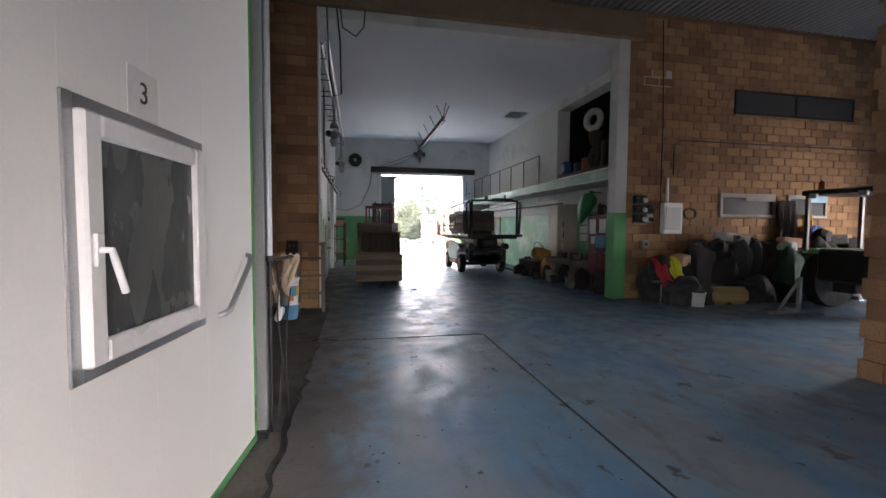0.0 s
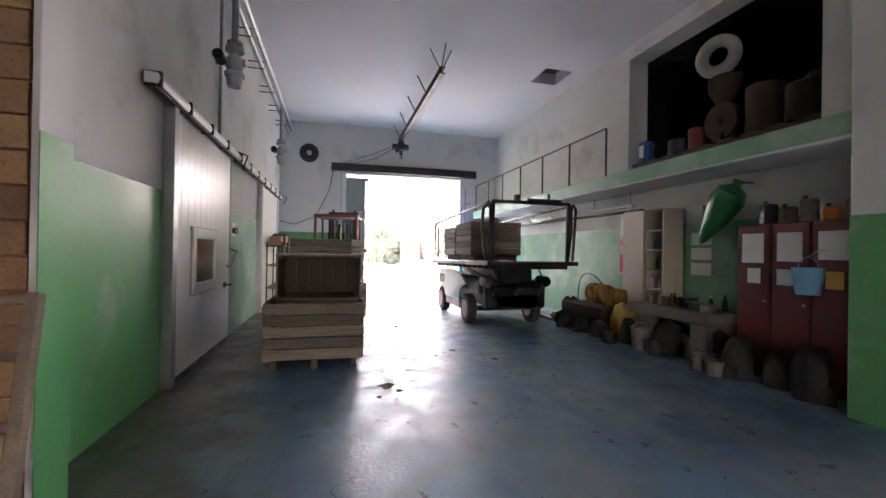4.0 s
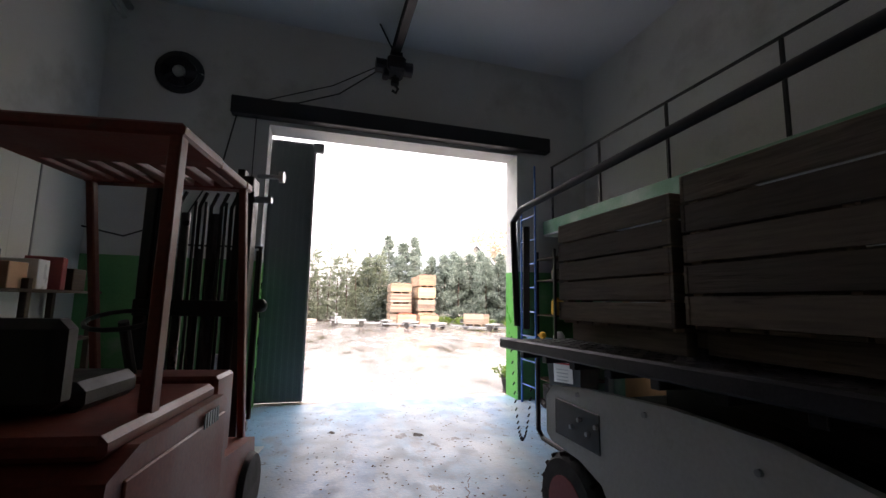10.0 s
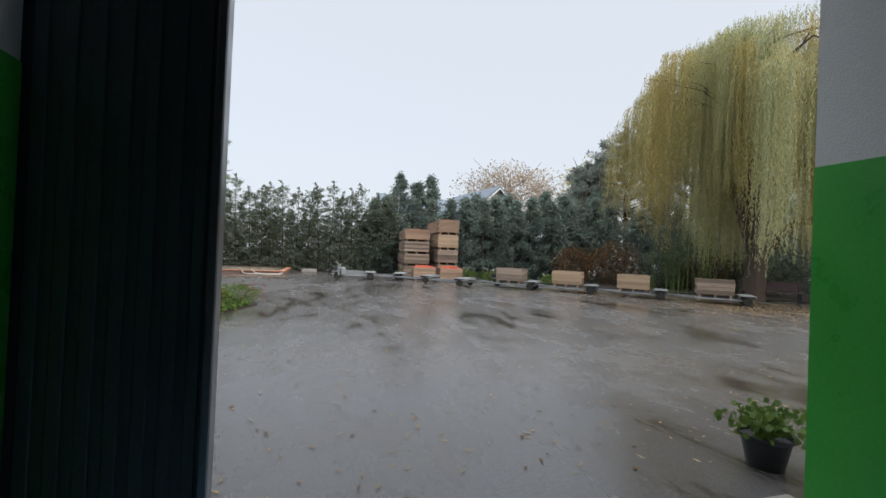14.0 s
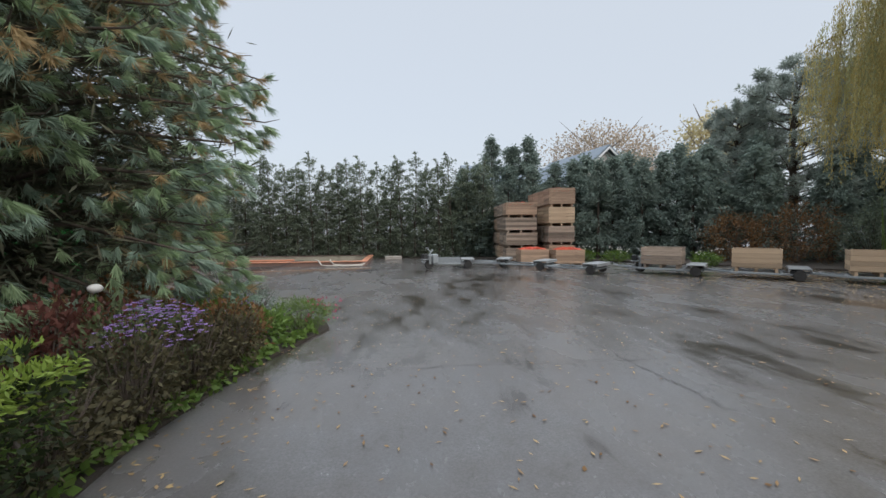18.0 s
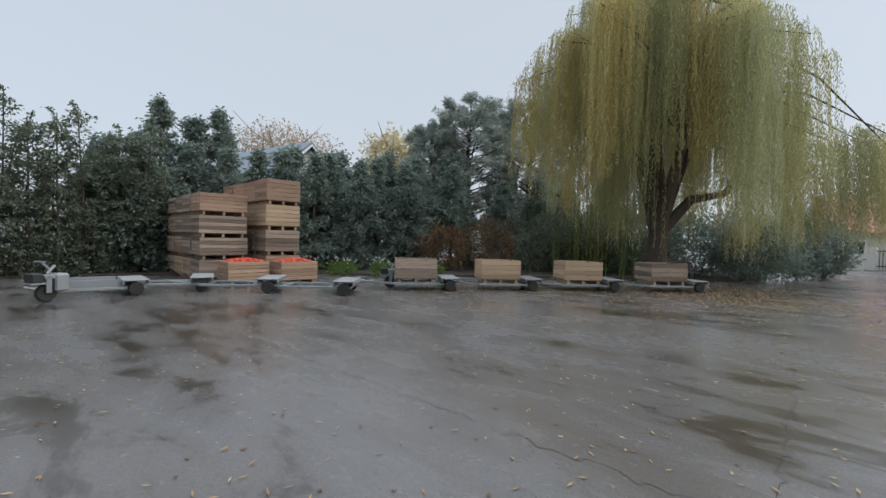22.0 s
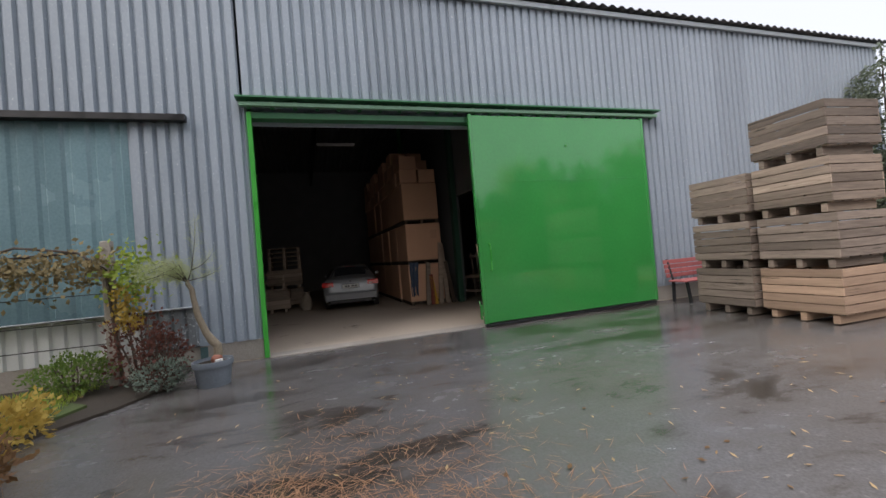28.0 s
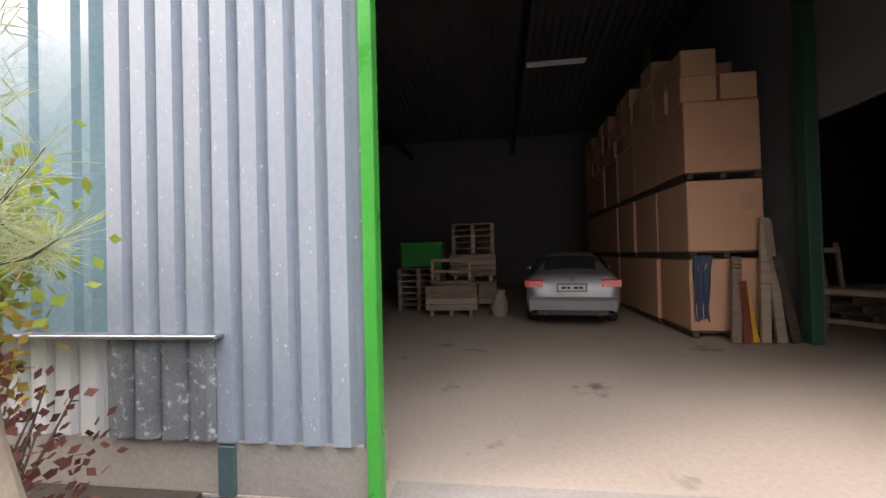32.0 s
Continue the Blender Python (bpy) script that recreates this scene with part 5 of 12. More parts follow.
# ---- walkway railing ----
r = thing("walkway_railing", "thin black steel railing on the walkway edge", "railing", pose(5.88, 0, 3.06))
ys = [13.03, 14.34, 15.60, 16.90, 18.20, 19.45, 20.75]
for y in ys:
    part("post", Shape().box((-0.016, y - 0.016, 0), (0.016, y + 0.016, 0.92), 0.003), BLACK_PAINT, r)
part("top_rail", Shape().box((-0.018, 13.02, 0.92), (0.018, 20.78, 0.945), 0.004), BLACK_PAINT, r)

# ---- blue ladder in the corner ----
ld = thing("steel_ladder", "narrow blue steel ladder fixed to the walkway", "ladder", pose(5.36, 20.65, 0))
part("stile", Shape().tube([(0.0, 0.26, 0.0), (0.0, 0.26, 3.15), (0.06, 0.18, 3.3), (0.3, 0.1, 3.35)], 0.017, 8), BLUE_PLASTIC, ld, smooth=True)
part("stile", Shape().tube([(0.0, -0.22, 0.0), (0.0, -0.22, 3.85)], 0.017, 8), BLUE_PLASTIC, ld, smooth=True)
for k in range(8):
    part("rung", Shape().tube([(0.0, -0.22, 0.30 + k * 0.39), (0.0, 0.26, 0.30 + k * 0.39)], 0.012, 8), BLUE_PLASTIC, ld)

# ---- right side of the hall ----
RED_CAB = mat("dark_red_locker_paint", (0.13, 0.012, 0.016), (0.08, 0.008, 0.010), rough=0.55, scale=2, fine=40, bump=0.06, vary=0.03)
PAPER = mat("white_paper", (0.72, 0.72, 0.69), (0.62, 0.62, 0.6), rough=0.8, scale=4, bump=0.02, vary=0.05)
BEIGE = mat("beige_laminate", (0.46, 0.39, 0.30), (0.38, 0.32, 0.24), rough=0.5, scale=2, fine=30, bump=0.05, vary=0.02)
BLUE_BIN = mat("light_blue_plastic", (0.10, 0.32, 0.50), (0.07, 0.25, 0.42), rough=0.4, scale=4, bump=0.05, vary=0.04)
GREEN_FILM = mat("green_plastic_film", (0.015, 0.20, 0.075), (0.01, 0.12, 0.045), rough=0.4, scale=9, fine=20, bump=0.9, vary=0)
for i in range(3):
    y0 = 9.22 + i * 0.47
    c = thing("steel_locker", "tall dark red steel locker with notices on its door", "locker", pose(6.28, y0, 0), group="red lockers")
    part("body", Shape().box((0.02, 0, 0), (0.46, 0.45, 2.0), 0.006), RED_CAB, c)
    dr = part("door", Shape().box((0.0, 0.01, 0.06), (0.02, 0.44, 1.98), 0.006), RED_CAB, c)
    part("lock", Shape().tube([(0.0, 0.05, 1.0), (-0.03, 0.05, 1.0)], 0.015, 8), STEEL, dr)
    part("notice", Shape().box((-0.004, 0.08, 1.55 - 0.03 * i), (0.0, 0.38, 1.88), 0.001), PAPER, dr, "white paper notice")
    part("notice", Shape().box((-0.004, 0.12, 1.22), (0.0, 0.3 + 0.08 * (i % 2), 1.42), 0.001), [YELLOW_PLASTIC, PAPER, PAPER][i], dr)
for k, (y, h, mt) in enumerate(((9.35, 0.26, GRIMY_DIM), (9.6, 0.18, ORANGE_PLASTIC), (9.85, 0.3, GRIMY_DIM), (10.1, 0.22, GRIMY_DIM), (10.35, 0.28, BLACK_PLASTIC))):
    cn = thing("canister", "small plastic canister standing on the lockers", "canister", pose(6.5, y, 2.0, 0, 0, 17 * k), group="canisters on the lockers")
    part("body", Shape().box((-0.07, -0.09, 0), (0.07, 0.09, h), 0.025), mt, cn)
    part("cap", Shape().tube([(0, 0.04, h - 0.005), (0, 0.04, h + 0.04)], 0.025, 10), RED_PAINT, cn)
S = Shape().lathe([(0.015, 0), (0.07, 0.08), (0.13, 0.3), (0.20, 0.6), (0.23, 0.8), (0.19, 0.95), (0.08, 1.02), (0.05, 1.06), (0.08, 1.10)], None, 20)
bg = thing("plastic_bag", "full green plastic bag hanging from the wall", "bag", pose(6.45, 11.40, 1.76, 36, 0, 0))
part("film", S, GREEN_FILM, bg, smooth=True)
part("hook", Shape().tube([(0.0, 0, 1.06), (0.1, 0.02, 1.08), (0.30, 0.02, 1.08)], 0.012, 6), DARK_METAL, bg)
bb = thing("bucket", "white plastic bucket hung on a locker", "bucket", pose(5.98, 9.5, 1.16))
part("body", Shape().lathe([(0.11, 0), (0.15, 0.3), (0.155, 0.3), (0.135, 0.29), (0.10, 0.01)], seg=20), BLUE_BIN, bb, smooth=True)
part("bail", Shape().tube([(0.15 * math.cos(a), 0, 0.3 + 0.12 * math.sin(a)) for a in np.linspace(0, math.pi, 9)], 0.004, 6), STEEL, bb)
part("hook", Shape().tube([(0, 0, 0.42), (0.16, 0, 0.5), (0.29, 0, 0.5)], 0.006, 6), STEEL, bb)
# tall shelf cupboard
c = thing("shelf_cupboard", "tall beige cupboard with open shelves", "cupboard", pose(6.30, 12.0, 0))
part("side_panel", Shape().box((0, 0, 0), (0.42, 0.03, 2.38), 0.003), BEIGE, c)
part("side_panel", Shape().box((0, 0.42, 0), (0.42, 0.45, 2.38), 0.003), BEIGE, c)
part("side_panel", Shape().box((0, 1.0, 0), (0.42, 1.03, 2.38), 0.003), BEIGE, c)
part("back_panel", Shape().box((0.40, 0.03, 0.02), (0.42, 1.0, 2.36), 0.002), BEIGE, c)
part("door", Shape().box((-0.02, 0.46, 0.05), (0.0, 1.02, 2.36), 0.004), BEIGE, c)
part("top_panel", Shape().box((0, 0.03, 2.35), (0.40, 1.0, 2.38), 0.003), BEIGE, c)
for z in (0.95, 1.3, 1.65, 2.0):
    part("shelf", Shape().box((0.01, 0.03, z), (0.40, 0.42, z + 0.02), 0.002), BEIGE, c)
for k in range(7):
    z = (0.97, 1.32, 1.67)[k % 3]
    cn = thing("spray_bottle", "small bottle standing on the cupboard shelf", "bottle", pose(6.42, 12.08 + 0.05 * k, z + 0.002), group="bottles on the shelf")
    part("body", Shape().lathe([(0.02, 0), (0.022, 0.14), (0.01, 0.18), (0.01, 0.2)], seg=10), [WHITE_PLASTIC, BLACK_PLASTIC, BLUE_PLASTIC][k % 3], cn, smooth=True)
    part("cap", Shape().tube([(0, 0, 0.2), (0, 0, 0.225)], 0.012, 8), RED_PAINT, cn)
# notices on the wall
n = thing("notice_board", "red and white safety notices pinned to the wall", "poster", pose(6.74, 13.1, 1.15))
part("board", Shape().box((-0.012, 0, 0), (0.0, 0.62, 1.2), 0.002), BEIGE, n)
RED_SHEET = mat("red_printed_sheet", (0.55, 0.04, 0.05), (0.45, 0.03, 0.04), rough=0.6, bump=0.02, vary=0)
part("red_sheet", Shape().box((-0.016, 0.25, 0.05), (-0.012, 0.60, 0.72), 0.001), RED_SHEET, n)
part("sign", Shape().box((-0.020, 0.29, 0.42), (-0.016, 0.58, 0.60), 0.001), PAPER, n)
TXT = BLACK_PAINT
writing("ZAKAZ", 0.06, TXT, n, pose(-0.0215, 0.435, 0.545, 90, 0, -90))
writing("PALENIA", 0.06, TXT, n, pose(-0.0215, 0.435, 0.475, 90, 0, -90))
part("sheet", Shape().box((-0.020, 0.3, 0.06), (-0.016, 0.46, 0.34), 0.001), PAPER, n)
part("sheet", Shape().box((-0.018, 0.02, 0.06), (-0.012, 0.22, 0.36), 0.001), PAPER, n)
part("sheet", Shape().box((-0.018, 0.02, 0.42), (-0.012, 0.22, 0.72), 0.001), CARDBOARD, n)
for k in range(3):
    part("sheet", Shape().box((-0.018, 0.03 + 0.19 * k, 0.78), (-0.012, 0.20 + 0.19 * k, 1.18), 0.001), PAPER, n)
for k in range(3):
    single("wall_sheet", Shape().box((6.73, 11.45, 1.25 + 0.25 * k), (6.743, 11.85, 1.45 + 0.25 * k), 0.001), PAPER, "white paper sheet pinned to the wall", "paper", group="sheets on the wall")
single("fuse_box", Shape().box((6.6, 11.5, 2.05), (6.744, 11.85, 2.4), 0.01), STEEL, "grey metal fuse box on the wall", "fuse box")
# stone table with things on and under it
t = thing("work_table", "heavy rough concrete table on block legs", "table", pose(6.0, 10.75, 0))
part("top", Shape().box((-0.12, 0, 0.58), (0.70, 1.6, 0.74), 0.02), OLD_CONCRETE, t)
part("leg", Shape().box((0.0, 0.1, 0), (0.6, 0.38, 0.58), 0.02), OLD_CONCRETE, t)
part("leg", Shape().box((0.0, 1.2, 0), (0.6, 1.5, 0.58), 0.02), OLD_CONCRETE, t)
rnd = random.Random(4)
for k in range(6):
    mt = [GRIMY_DIM, BLACK_PLASTIC, RUST, BLACK_PLASTIC, WOOD_DARK, GRIMY_DIM][k]
    s = 0.07 + 0.03 * rnd.random()
    single("small_box", Shape().box((-s, -s, 0), (s, s, s * 1.5), 0.012), mt, "small box lying on the work table", "box", pose(6.1 + 0.4 * rnd.random(), 10.95 + 0.22 * k, 0.741, 0, 0, 30 * k), group="boxes on the table")
for k, (x, y, rr, hh, mt) in enumerate(((5.82, 11.95, 0.15, 0.36, GRIMY_DIM), (5.76, 10.72, 0.09, 0.26, GRIMY_DIM), (5.74, 10.45, 0.13, 0.2, GRIMY_DIM), (6.2, 11.26, 0.14, 0.36, GRIMY_DIM), (5.78, 11.6, 0.12, 0.22, BLACK_PLASTIC))):
    bk = thing("bucket", "dirty plastic bucket on the floor under the table", "bucket", pose(x, y, 0), group="buckets under the table")
    part("body", Shape().lathe([(rr * 0.8, 0), (rr, hh), (rr + 0.008, hh), (rr + 0.008, hh - 0.03), (rr * 0.96, hh - 0.02), (rr * 0.78, 0.015)], seg=20), mt, bk, smooth=True)
    part("bail", Shape().tube([(rr * math.cos(a), 0.02, hh + rr * 0.5 * math.sin(a)) for a in np.linspace(0, math.pi, 9)], 0.004, 6), STEEL, bk)
single("fluorescent_lamp", Shape().box((6.45, 13.0, 2.50), (6.55, 14.4, 2.56), 0.01).tube([(6.5, 13.05, 2.47), (6.5, 14.35, 2.47)], 0.018, 10), WHITE_PLASTIC, "unlit fluorescent tube lamp under the walkway", "lamp", group="tube lamps")
single("fluorescent_lamp", Shape().box((6.45, 16.2, 2.50), (6.55, 17.4, 2.56), 0.01).tube([(6.5, 16.25, 2.47), (6.5, 17.35, 2.47)], 0.018, 10), WHITE_PLASTIC, "unlit fluorescent tube lamp under the walkway", "lamp", group="tube lamps")
for y in (13.1, 14.3, 16.3, 17.3):
    setting("lamp_hanger", Shape().tube([(6.5, y, 2.56), (6.5, y, 2.80)], 0.006, 6), DARK_METAL)
# yellow drag hose coil on a pallet, cable reel
DULL_ORANGE = mat("dusty_orange_plastic", (0.42, 0.22, 0.025), (0.24, 0.12, 0.02), rough=0.6, scale=5, fine=40, bump=0.3, vary=0.05, spots=(0.06, 0.04, 0.02), spot_scale=5, spot_cut=0.6, spot_soft=0.1)
pal = thing("flat_pallet", "low dark wooden pallet with junk on the floor", "pallet", pose(6.15, 13.65, 0))
for k in range(5):
    part("top_board", Shape().box((-0.42, -0.75 + k * 0.32, 0.12), (0.42, -0.57 + k * 0.32, 0.14), 0.003), WOOD_DARK, pal)
for x in (-0.37, 0, 0.37):
    part("stringer", Shape().box((x - 0.04, -0.75, 0), (x + 0.04, 0.71, 0.12), 0.004), WOOD_DARK, pal)
S = Shape()
for k in range(5):
    for j in range(1):
        S.lathe([(0.10, -0.055), (0.19, -0.04), (0.21, 0), (0.19, 0.04), (0.10, 0.055)], pose(0, -0.5 + k * 0.12, 0.22, 90, 0, 0), 18)
single("yellow_float_roll", S, DULL_ORANGE, "ribbed yellow plastic hose roll on a crate", "hose", pose(6.25, 13.95, 0.52), smooth=True)
S = Shape()
for k in range(4):
    S.lathe([(0.09, -0.055), (0.17, -0.04), (0.19, 0), (0.17, 0.04), (0.09, 0.055)], pose(0, -0.4 + k * 0.12, 0.2, 90, 0, 0), 18)
single("yellow_float_roll", S, DULL_ORANGE, "ribbed yellow plastic hose roll on a crate", "hose", pose(6.12, 13.3, 0.52, 0, 0, 10), smooth=True)
cr = thing("junk_crate", "low dark wooden crate full of junk", "crate", pose(6.18, 13.65, 0.14))
part("side", Shape().box((-0.4, -0.7, 0), (-0.375, 0.75, 0.38), 0.003), RUST, cr)
part("side", Shape().box((0.375, -0.7, 0), (0.4, 0.75, 0.38), 0.003), RUST, cr)
part("end", Shape().box((-0.375, -0.7, 0), (0.375, -0.675, 0.38), 0.003), RUST, cr)
part("end", Shape().box((-0.375, 0.725, 0), (0.375, 0.75, 0.38), 0.003), RUST, cr)
part("lid", Shape().box((-0.375, -0.675, 0.36), (0.375, 0.725, 0.378), 0.003), RUST, cr)
single("hose_ring", Shape().tube([(0.02 * math.sin(3 * a), 0.55 * math.cos(a), 0.55 * math.sin(a)) for a in np.linspace(0.0, math.pi * 2, 33)], 0.014, 8, False), BLACK_PLASTIC, "large black hose ring leaning on the wall", "hose", pose(6.66, 14.6, 0.57, 0, -8, 0), smooth=True)
bs_ = thing("brick_stack", "small stack of red bricks on the floor", "bricks", pose(5.95, 14.75, 0))
me_brick = Shape().box((-0.12, -0.057, 0), (0.12, 0.057, 0.065), 0.006).mesh("brick", RED_BRICK)
for k in range(9):
    part("brick", me_brick, RED_BRICK, bs_, m=pose(0.01 * (k % 2), -0.125 + 0.125 * (k % 3), 0.066 * (k // 3), 0, 0, 4 * (k * 5 % 3 - 1)))
wl = thing("wall_tap", "small brass tap on the wall", "tap", pose(6.744, 15.6, 1.35))
part("body", Shape().tube([(0, 0, 0), (-0.1, 0, 0), (-0.12, 0, -0.08)], 0.014, 8), YELLOW_PLASTIC, wl)
part("lever", Shape().box((-0.1, -0.05, 0.015), (-0.085, 0.05, 0.025), 0.003), RED_PAINT, wl)

def lump(r, hh, ph, flat=0.8, seg=14, rings=9):
    """A slumped, creased bundle standing on its base."""
    vs = []
    for j in range(rings):
        g = j / (rings - 1)
        for i in range(seg):
            a = 2 * math.pi * i / seg
            rr = r * 0.95 * math.sqrt(1 - g ** 3 * 0.93) * (1 + 0.14 * math.sin(3 * a + ph + 4 * g) + 0.09 * math.sin(7 * a - 6 * g + ph))
            vs.append((rr * math.cos(a) * flat, rr * math.sin(a), hh * (1 - (1 - g) ** 1.5) * (1 + 0.1 * math.sin(2 * a + ph) * g)))
    return Shape().raw(vs, [(j * seg + i, j * seg + (i + 1) % seg, (j + 1) * seg + (i + 1) % seg, (j + 1) * seg + i) for j in range(rings - 1) for i in range(seg)] + [tuple(range((rings - 1) * seg, rings * seg))])


SOOT = mat("sooty_dark_cloth", (0.03, 0.026, 0.023), (0.015, 0.013, 0.012), rough=0.95, scale=6, fine=60, bump=0.6, vary=0.15)
GRIMY_WHITE = mat("grimy_white_foam", (0.42, 0.41, 0.38), (0.28, 0.27, 0.25), rough=0.8, scale=6, fine=40, bump=0.3, vary=0)
# loft junk, its pot and drums coloured darker for the unlit loft
for k, (y, w, h, mt, lb) in enumerate(((13.25, 0.3, 0.42, BLUE_PLASTIC, "dark blue canister"), (12.45, 0.42, 0.28, DARK_METAL, "dark round pot"), (12.0, 0.3, 0.36, mat("dusty_red_can", (0.22, 0.025, 0.02), (0.12, 0.015, 0.012), rough=0.6, scale=5, fine=40, bump=0.1, vary=0), "red canister"), (10.85, 0.5, 0.7, RUST, "rusty machine part"), (10.25, 0.45, 0.5, RUST, "rusty machine part"))):
    b = thing("stored_drum", lb + " stored on the loft edge", "drum", pose(6.98 + 0.06 * (k % 2), y, 3.432), group="junk on the loft")
    part("body", Shape().lathe([(w * 0.47, 0), (w * 0.5, 0.03), (w * 0.48, h * 0.5), (w * 0.5, h - 0.03), (w * 0.46, h)], seg=20), mt, b, smooth=True)
    part("lid", Shape().lathe([(w * 0.2, h), (w * 0.2, h + 0.03)], seg=12), BLACK_PLASTIC, b)
    if k < 1:
        part("label_sheet", Shape().box((-w * 0.52, -0.1, 0.1), (-w * 0.49, 0.02, 0.34), 0.001), PAPER, b)
pl = thing("loft_pallet", "old wooden pallet on the loft edge", "pallet", pose(7.1, 11.7, 3.32))
for k in range(9):
    part("board", Shape().box((-0.3, -1.75 + k * 0.4, 0.08), (0.3, -1.45 + k * 0.4, 0.11), 0.003), WOOD_DARK, pl)
for x in (-0.25, 0.25):
    part("stringer", Shape().box((x - 0.04, -1.75, 0), (x + 0.04, 1.75, 0.08), 0.003), WOOD_DARK, pl)
fm = thing("feed_mill", "tall rusty mill machine stored in the loft", "machine", pose(7.05, 11.5, 3.432))
part("hopper", Shape().lathe([(0.10, 0.55), (0.26, 0.85), (0.27, 1.05), (0.24, 1.08)], seg=16), RUST, fm, smooth=True)
part("drum_case", Shape().tube([(-0.14, 0, 0.34), (0.2, 0, 0.34)], 0.3, 20).tube([(-0.2, 0, 0.34), (-0.14, 0, 0.34)], 0.07, 12), RUST, fm)
for q in (-0.22, 0.22):
    part("leg", Shape().beam((0, q, 0.0), (0, q * 0.7, 0.3), 0.06, 0.05), RUST, fm)
part("outlet", Shape().box((-0.2, -0.08, 0.0), (0.1, 0.08, 0.14), 0.01), RUST, fm)
tor = [(0.25 + 0.10 * math.cos(a), 0.10 * math.sin(a)) for a in np.linspace(0, 2 * math.pi, 13)]
rg = thing("duct_ring", "white round duct ring standing on a machine in the loft", "ring", pose(6.92, 11.55, 4.86, 0, 90, 20))
part("ring", Shape().lathe(tor, None, 28, False), GRIMY_WHITE, rg, smooth=True)
part("stand", Shape().tube([(0.33, 0, 0), (0.36, 0, 0)], 0.05, 8), DARK_METAL, rg)
for k, (x, y, r, hh) in enumerate(((7.6, 10.6, 0.4, 0.9), (7.5, 11.2, 0.35, 0.7), (7.8, 12.2, 0.4, 0.6))):
    single("old_sack", lump(r, hh, 1.1 * k), SOOT, "dark crumpled old sack in the loft", "sack", pose(x, y, 3.32, 0, 0, 50 * k), group="junk on the loft", smooth=True)

# ---- far right corner: wheelie bin, shelf, door ----
wb = thing("wheelie_bin", "black wheelie bin with a red and white label", "bin", pose(5.78, 20.05, 0, 0, 0, -62))
part("body", Shape().raw([(-0.22, -0.24, 0.06), (0.22, -0.24, 0.06), (0.22, 0.24, 0.06), (-0.22, 0.24, 0.06), (-0.28, -0.32, 0.92), (0.28, -0.32, 0.92), (0.28, 0.32, 0.92), (-0.28, 0.32, 0.92)], [(3, 2, 1, 0), (4, 5, 6, 7), (0, 1, 5, 4), (1, 2, 6, 5), (2, 3, 7, 6), (3, 0, 4, 7)]), BLACK_PLASTIC, wb)
part("rim", Shape().box((-0.30, -0.34, 0.88), (0.30, 0.34, 0.93), 0.012), BLACK_PLASTIC, wb)
part("lid", Shape().prism([(-0.36, 0.932), (0.36, 0.932), (0.34, 0.97), (0.0, 1.0), (-0.34, 0.97)], -0.30, 0.30, "x"), BLACK_PLASTIC, wb)
for s in (-1, 1):
    part("wheel", Shape().lathe([(0.1, -0.025), (0.1, 0.025)], pose(s * 0.24, 0.25, 0.1, 0, 90, 0), 18), RUBBER, wb)
lab = part("label_sheet", Shape().raw([(-0.15, -0.300, 0.48), (0.15, -0.300, 0.48), (0.15, -0.325, 0.80), (-0.15, -0.325, 0.80)], [(0, 1, 2, 3)]), PAPER, wb, "white label sheet")
part("label_band", Shape().raw([(-0.15, -0.329, 0.74), (0.15, -0.329, 0.74), (0.15, -0.334, 0.80), (-0.15, -0.334, 0.80)], [(0, 1, 2, 3)]), RED_SHEET, wb, "red label band")
part("print_line", Shape().box((-0.1, -0.334, 0.765), (0.1, -0.330, 0.785), 0), PAPER, lab)
for k in range(4):
    part("print_line", Shape().box((-0.1, -0.326 + 0.005 * k, 0.66 - 0.05 * k), (0.08, -0.322 + 0.005 * k, 0.672 - 0.05 * k), 0), GALV_BAR, lab)
sh = thing("corner_shelf", "dark steel shelf rack crowded with junk", "shelf", pose(6.1, 20.62, 0))
for x in (-0.4, 0.55):
    for y in (-0.2, 0.36):
        part("upright", Shape().box((x - 0.02, y - 0.02, 0), (x + 0.02, y + 0.02, 2.5), 0.003), DARK_METAL, sh)
for z in (0.35, 0.82, 1.4, 1.98, 2.35):
    part("shelf_board", Shape().box((-0.42, -0.22, z), (0.57, 0.38, z + 0.025), 0.003), WOOD_DARK, sh)
rnd = random.Random(9)
for k in range(16):
    z = (0.376, 0.846, 1.426, 2.006)[k % 4]
    mt = [BLACK_PLASTIC, DARK_METAL, WHITE_PLASTIC, CARDBOARD, YELLOW_PLASTIC, CLOTH][rnd.randrange(6)]
    w, hh = rnd.uniform(0.06, 0.12), rnd.uniform(0.12, 0.34)
    px, py = 5.8 + (k // 4) * 0.22, 20.5 + rnd.uniform(-0.05, 0.3)
    S = Shape().lathe([(w * 0.8, 0), (w, 0.02), (w, hh * 0.8), (w * 0.5, hh)], seg=14) if k % 3 else Shape().box((-w, -w, 0), (w, w, hh), 0.01)
    single("stored_can", S, mt, "old can or box standing on the rack shelf", "can", pose(px, py, z, 0, 0, rnd.uniform(0, 90)), group="junk on the rack", smooth=bool(k % 3))
bt = thing("tool_tray", "light blue plastic tray with tools on the rack", "tray", pose(5.62, 20.68, 0.846))
part("tray", Shape().box((-0.16, -0.26, 0), (0.16, 0.26, 0.012), 0.003).box((-0.16, -0.26, 0.012), (-0.145, 0.26, 0.2), 0.003).box((0.145, -0.26, 0.012), (0.16, 0.26, 0.2), 0.003).box((-0.145, -0.26, 0.012), (0.145, -0.245, 0.2), 0.003).box((-0.145, 0.245, 0.012), (0.145, 0.26, 0.2), 0.003), BLUE_BIN, bt)
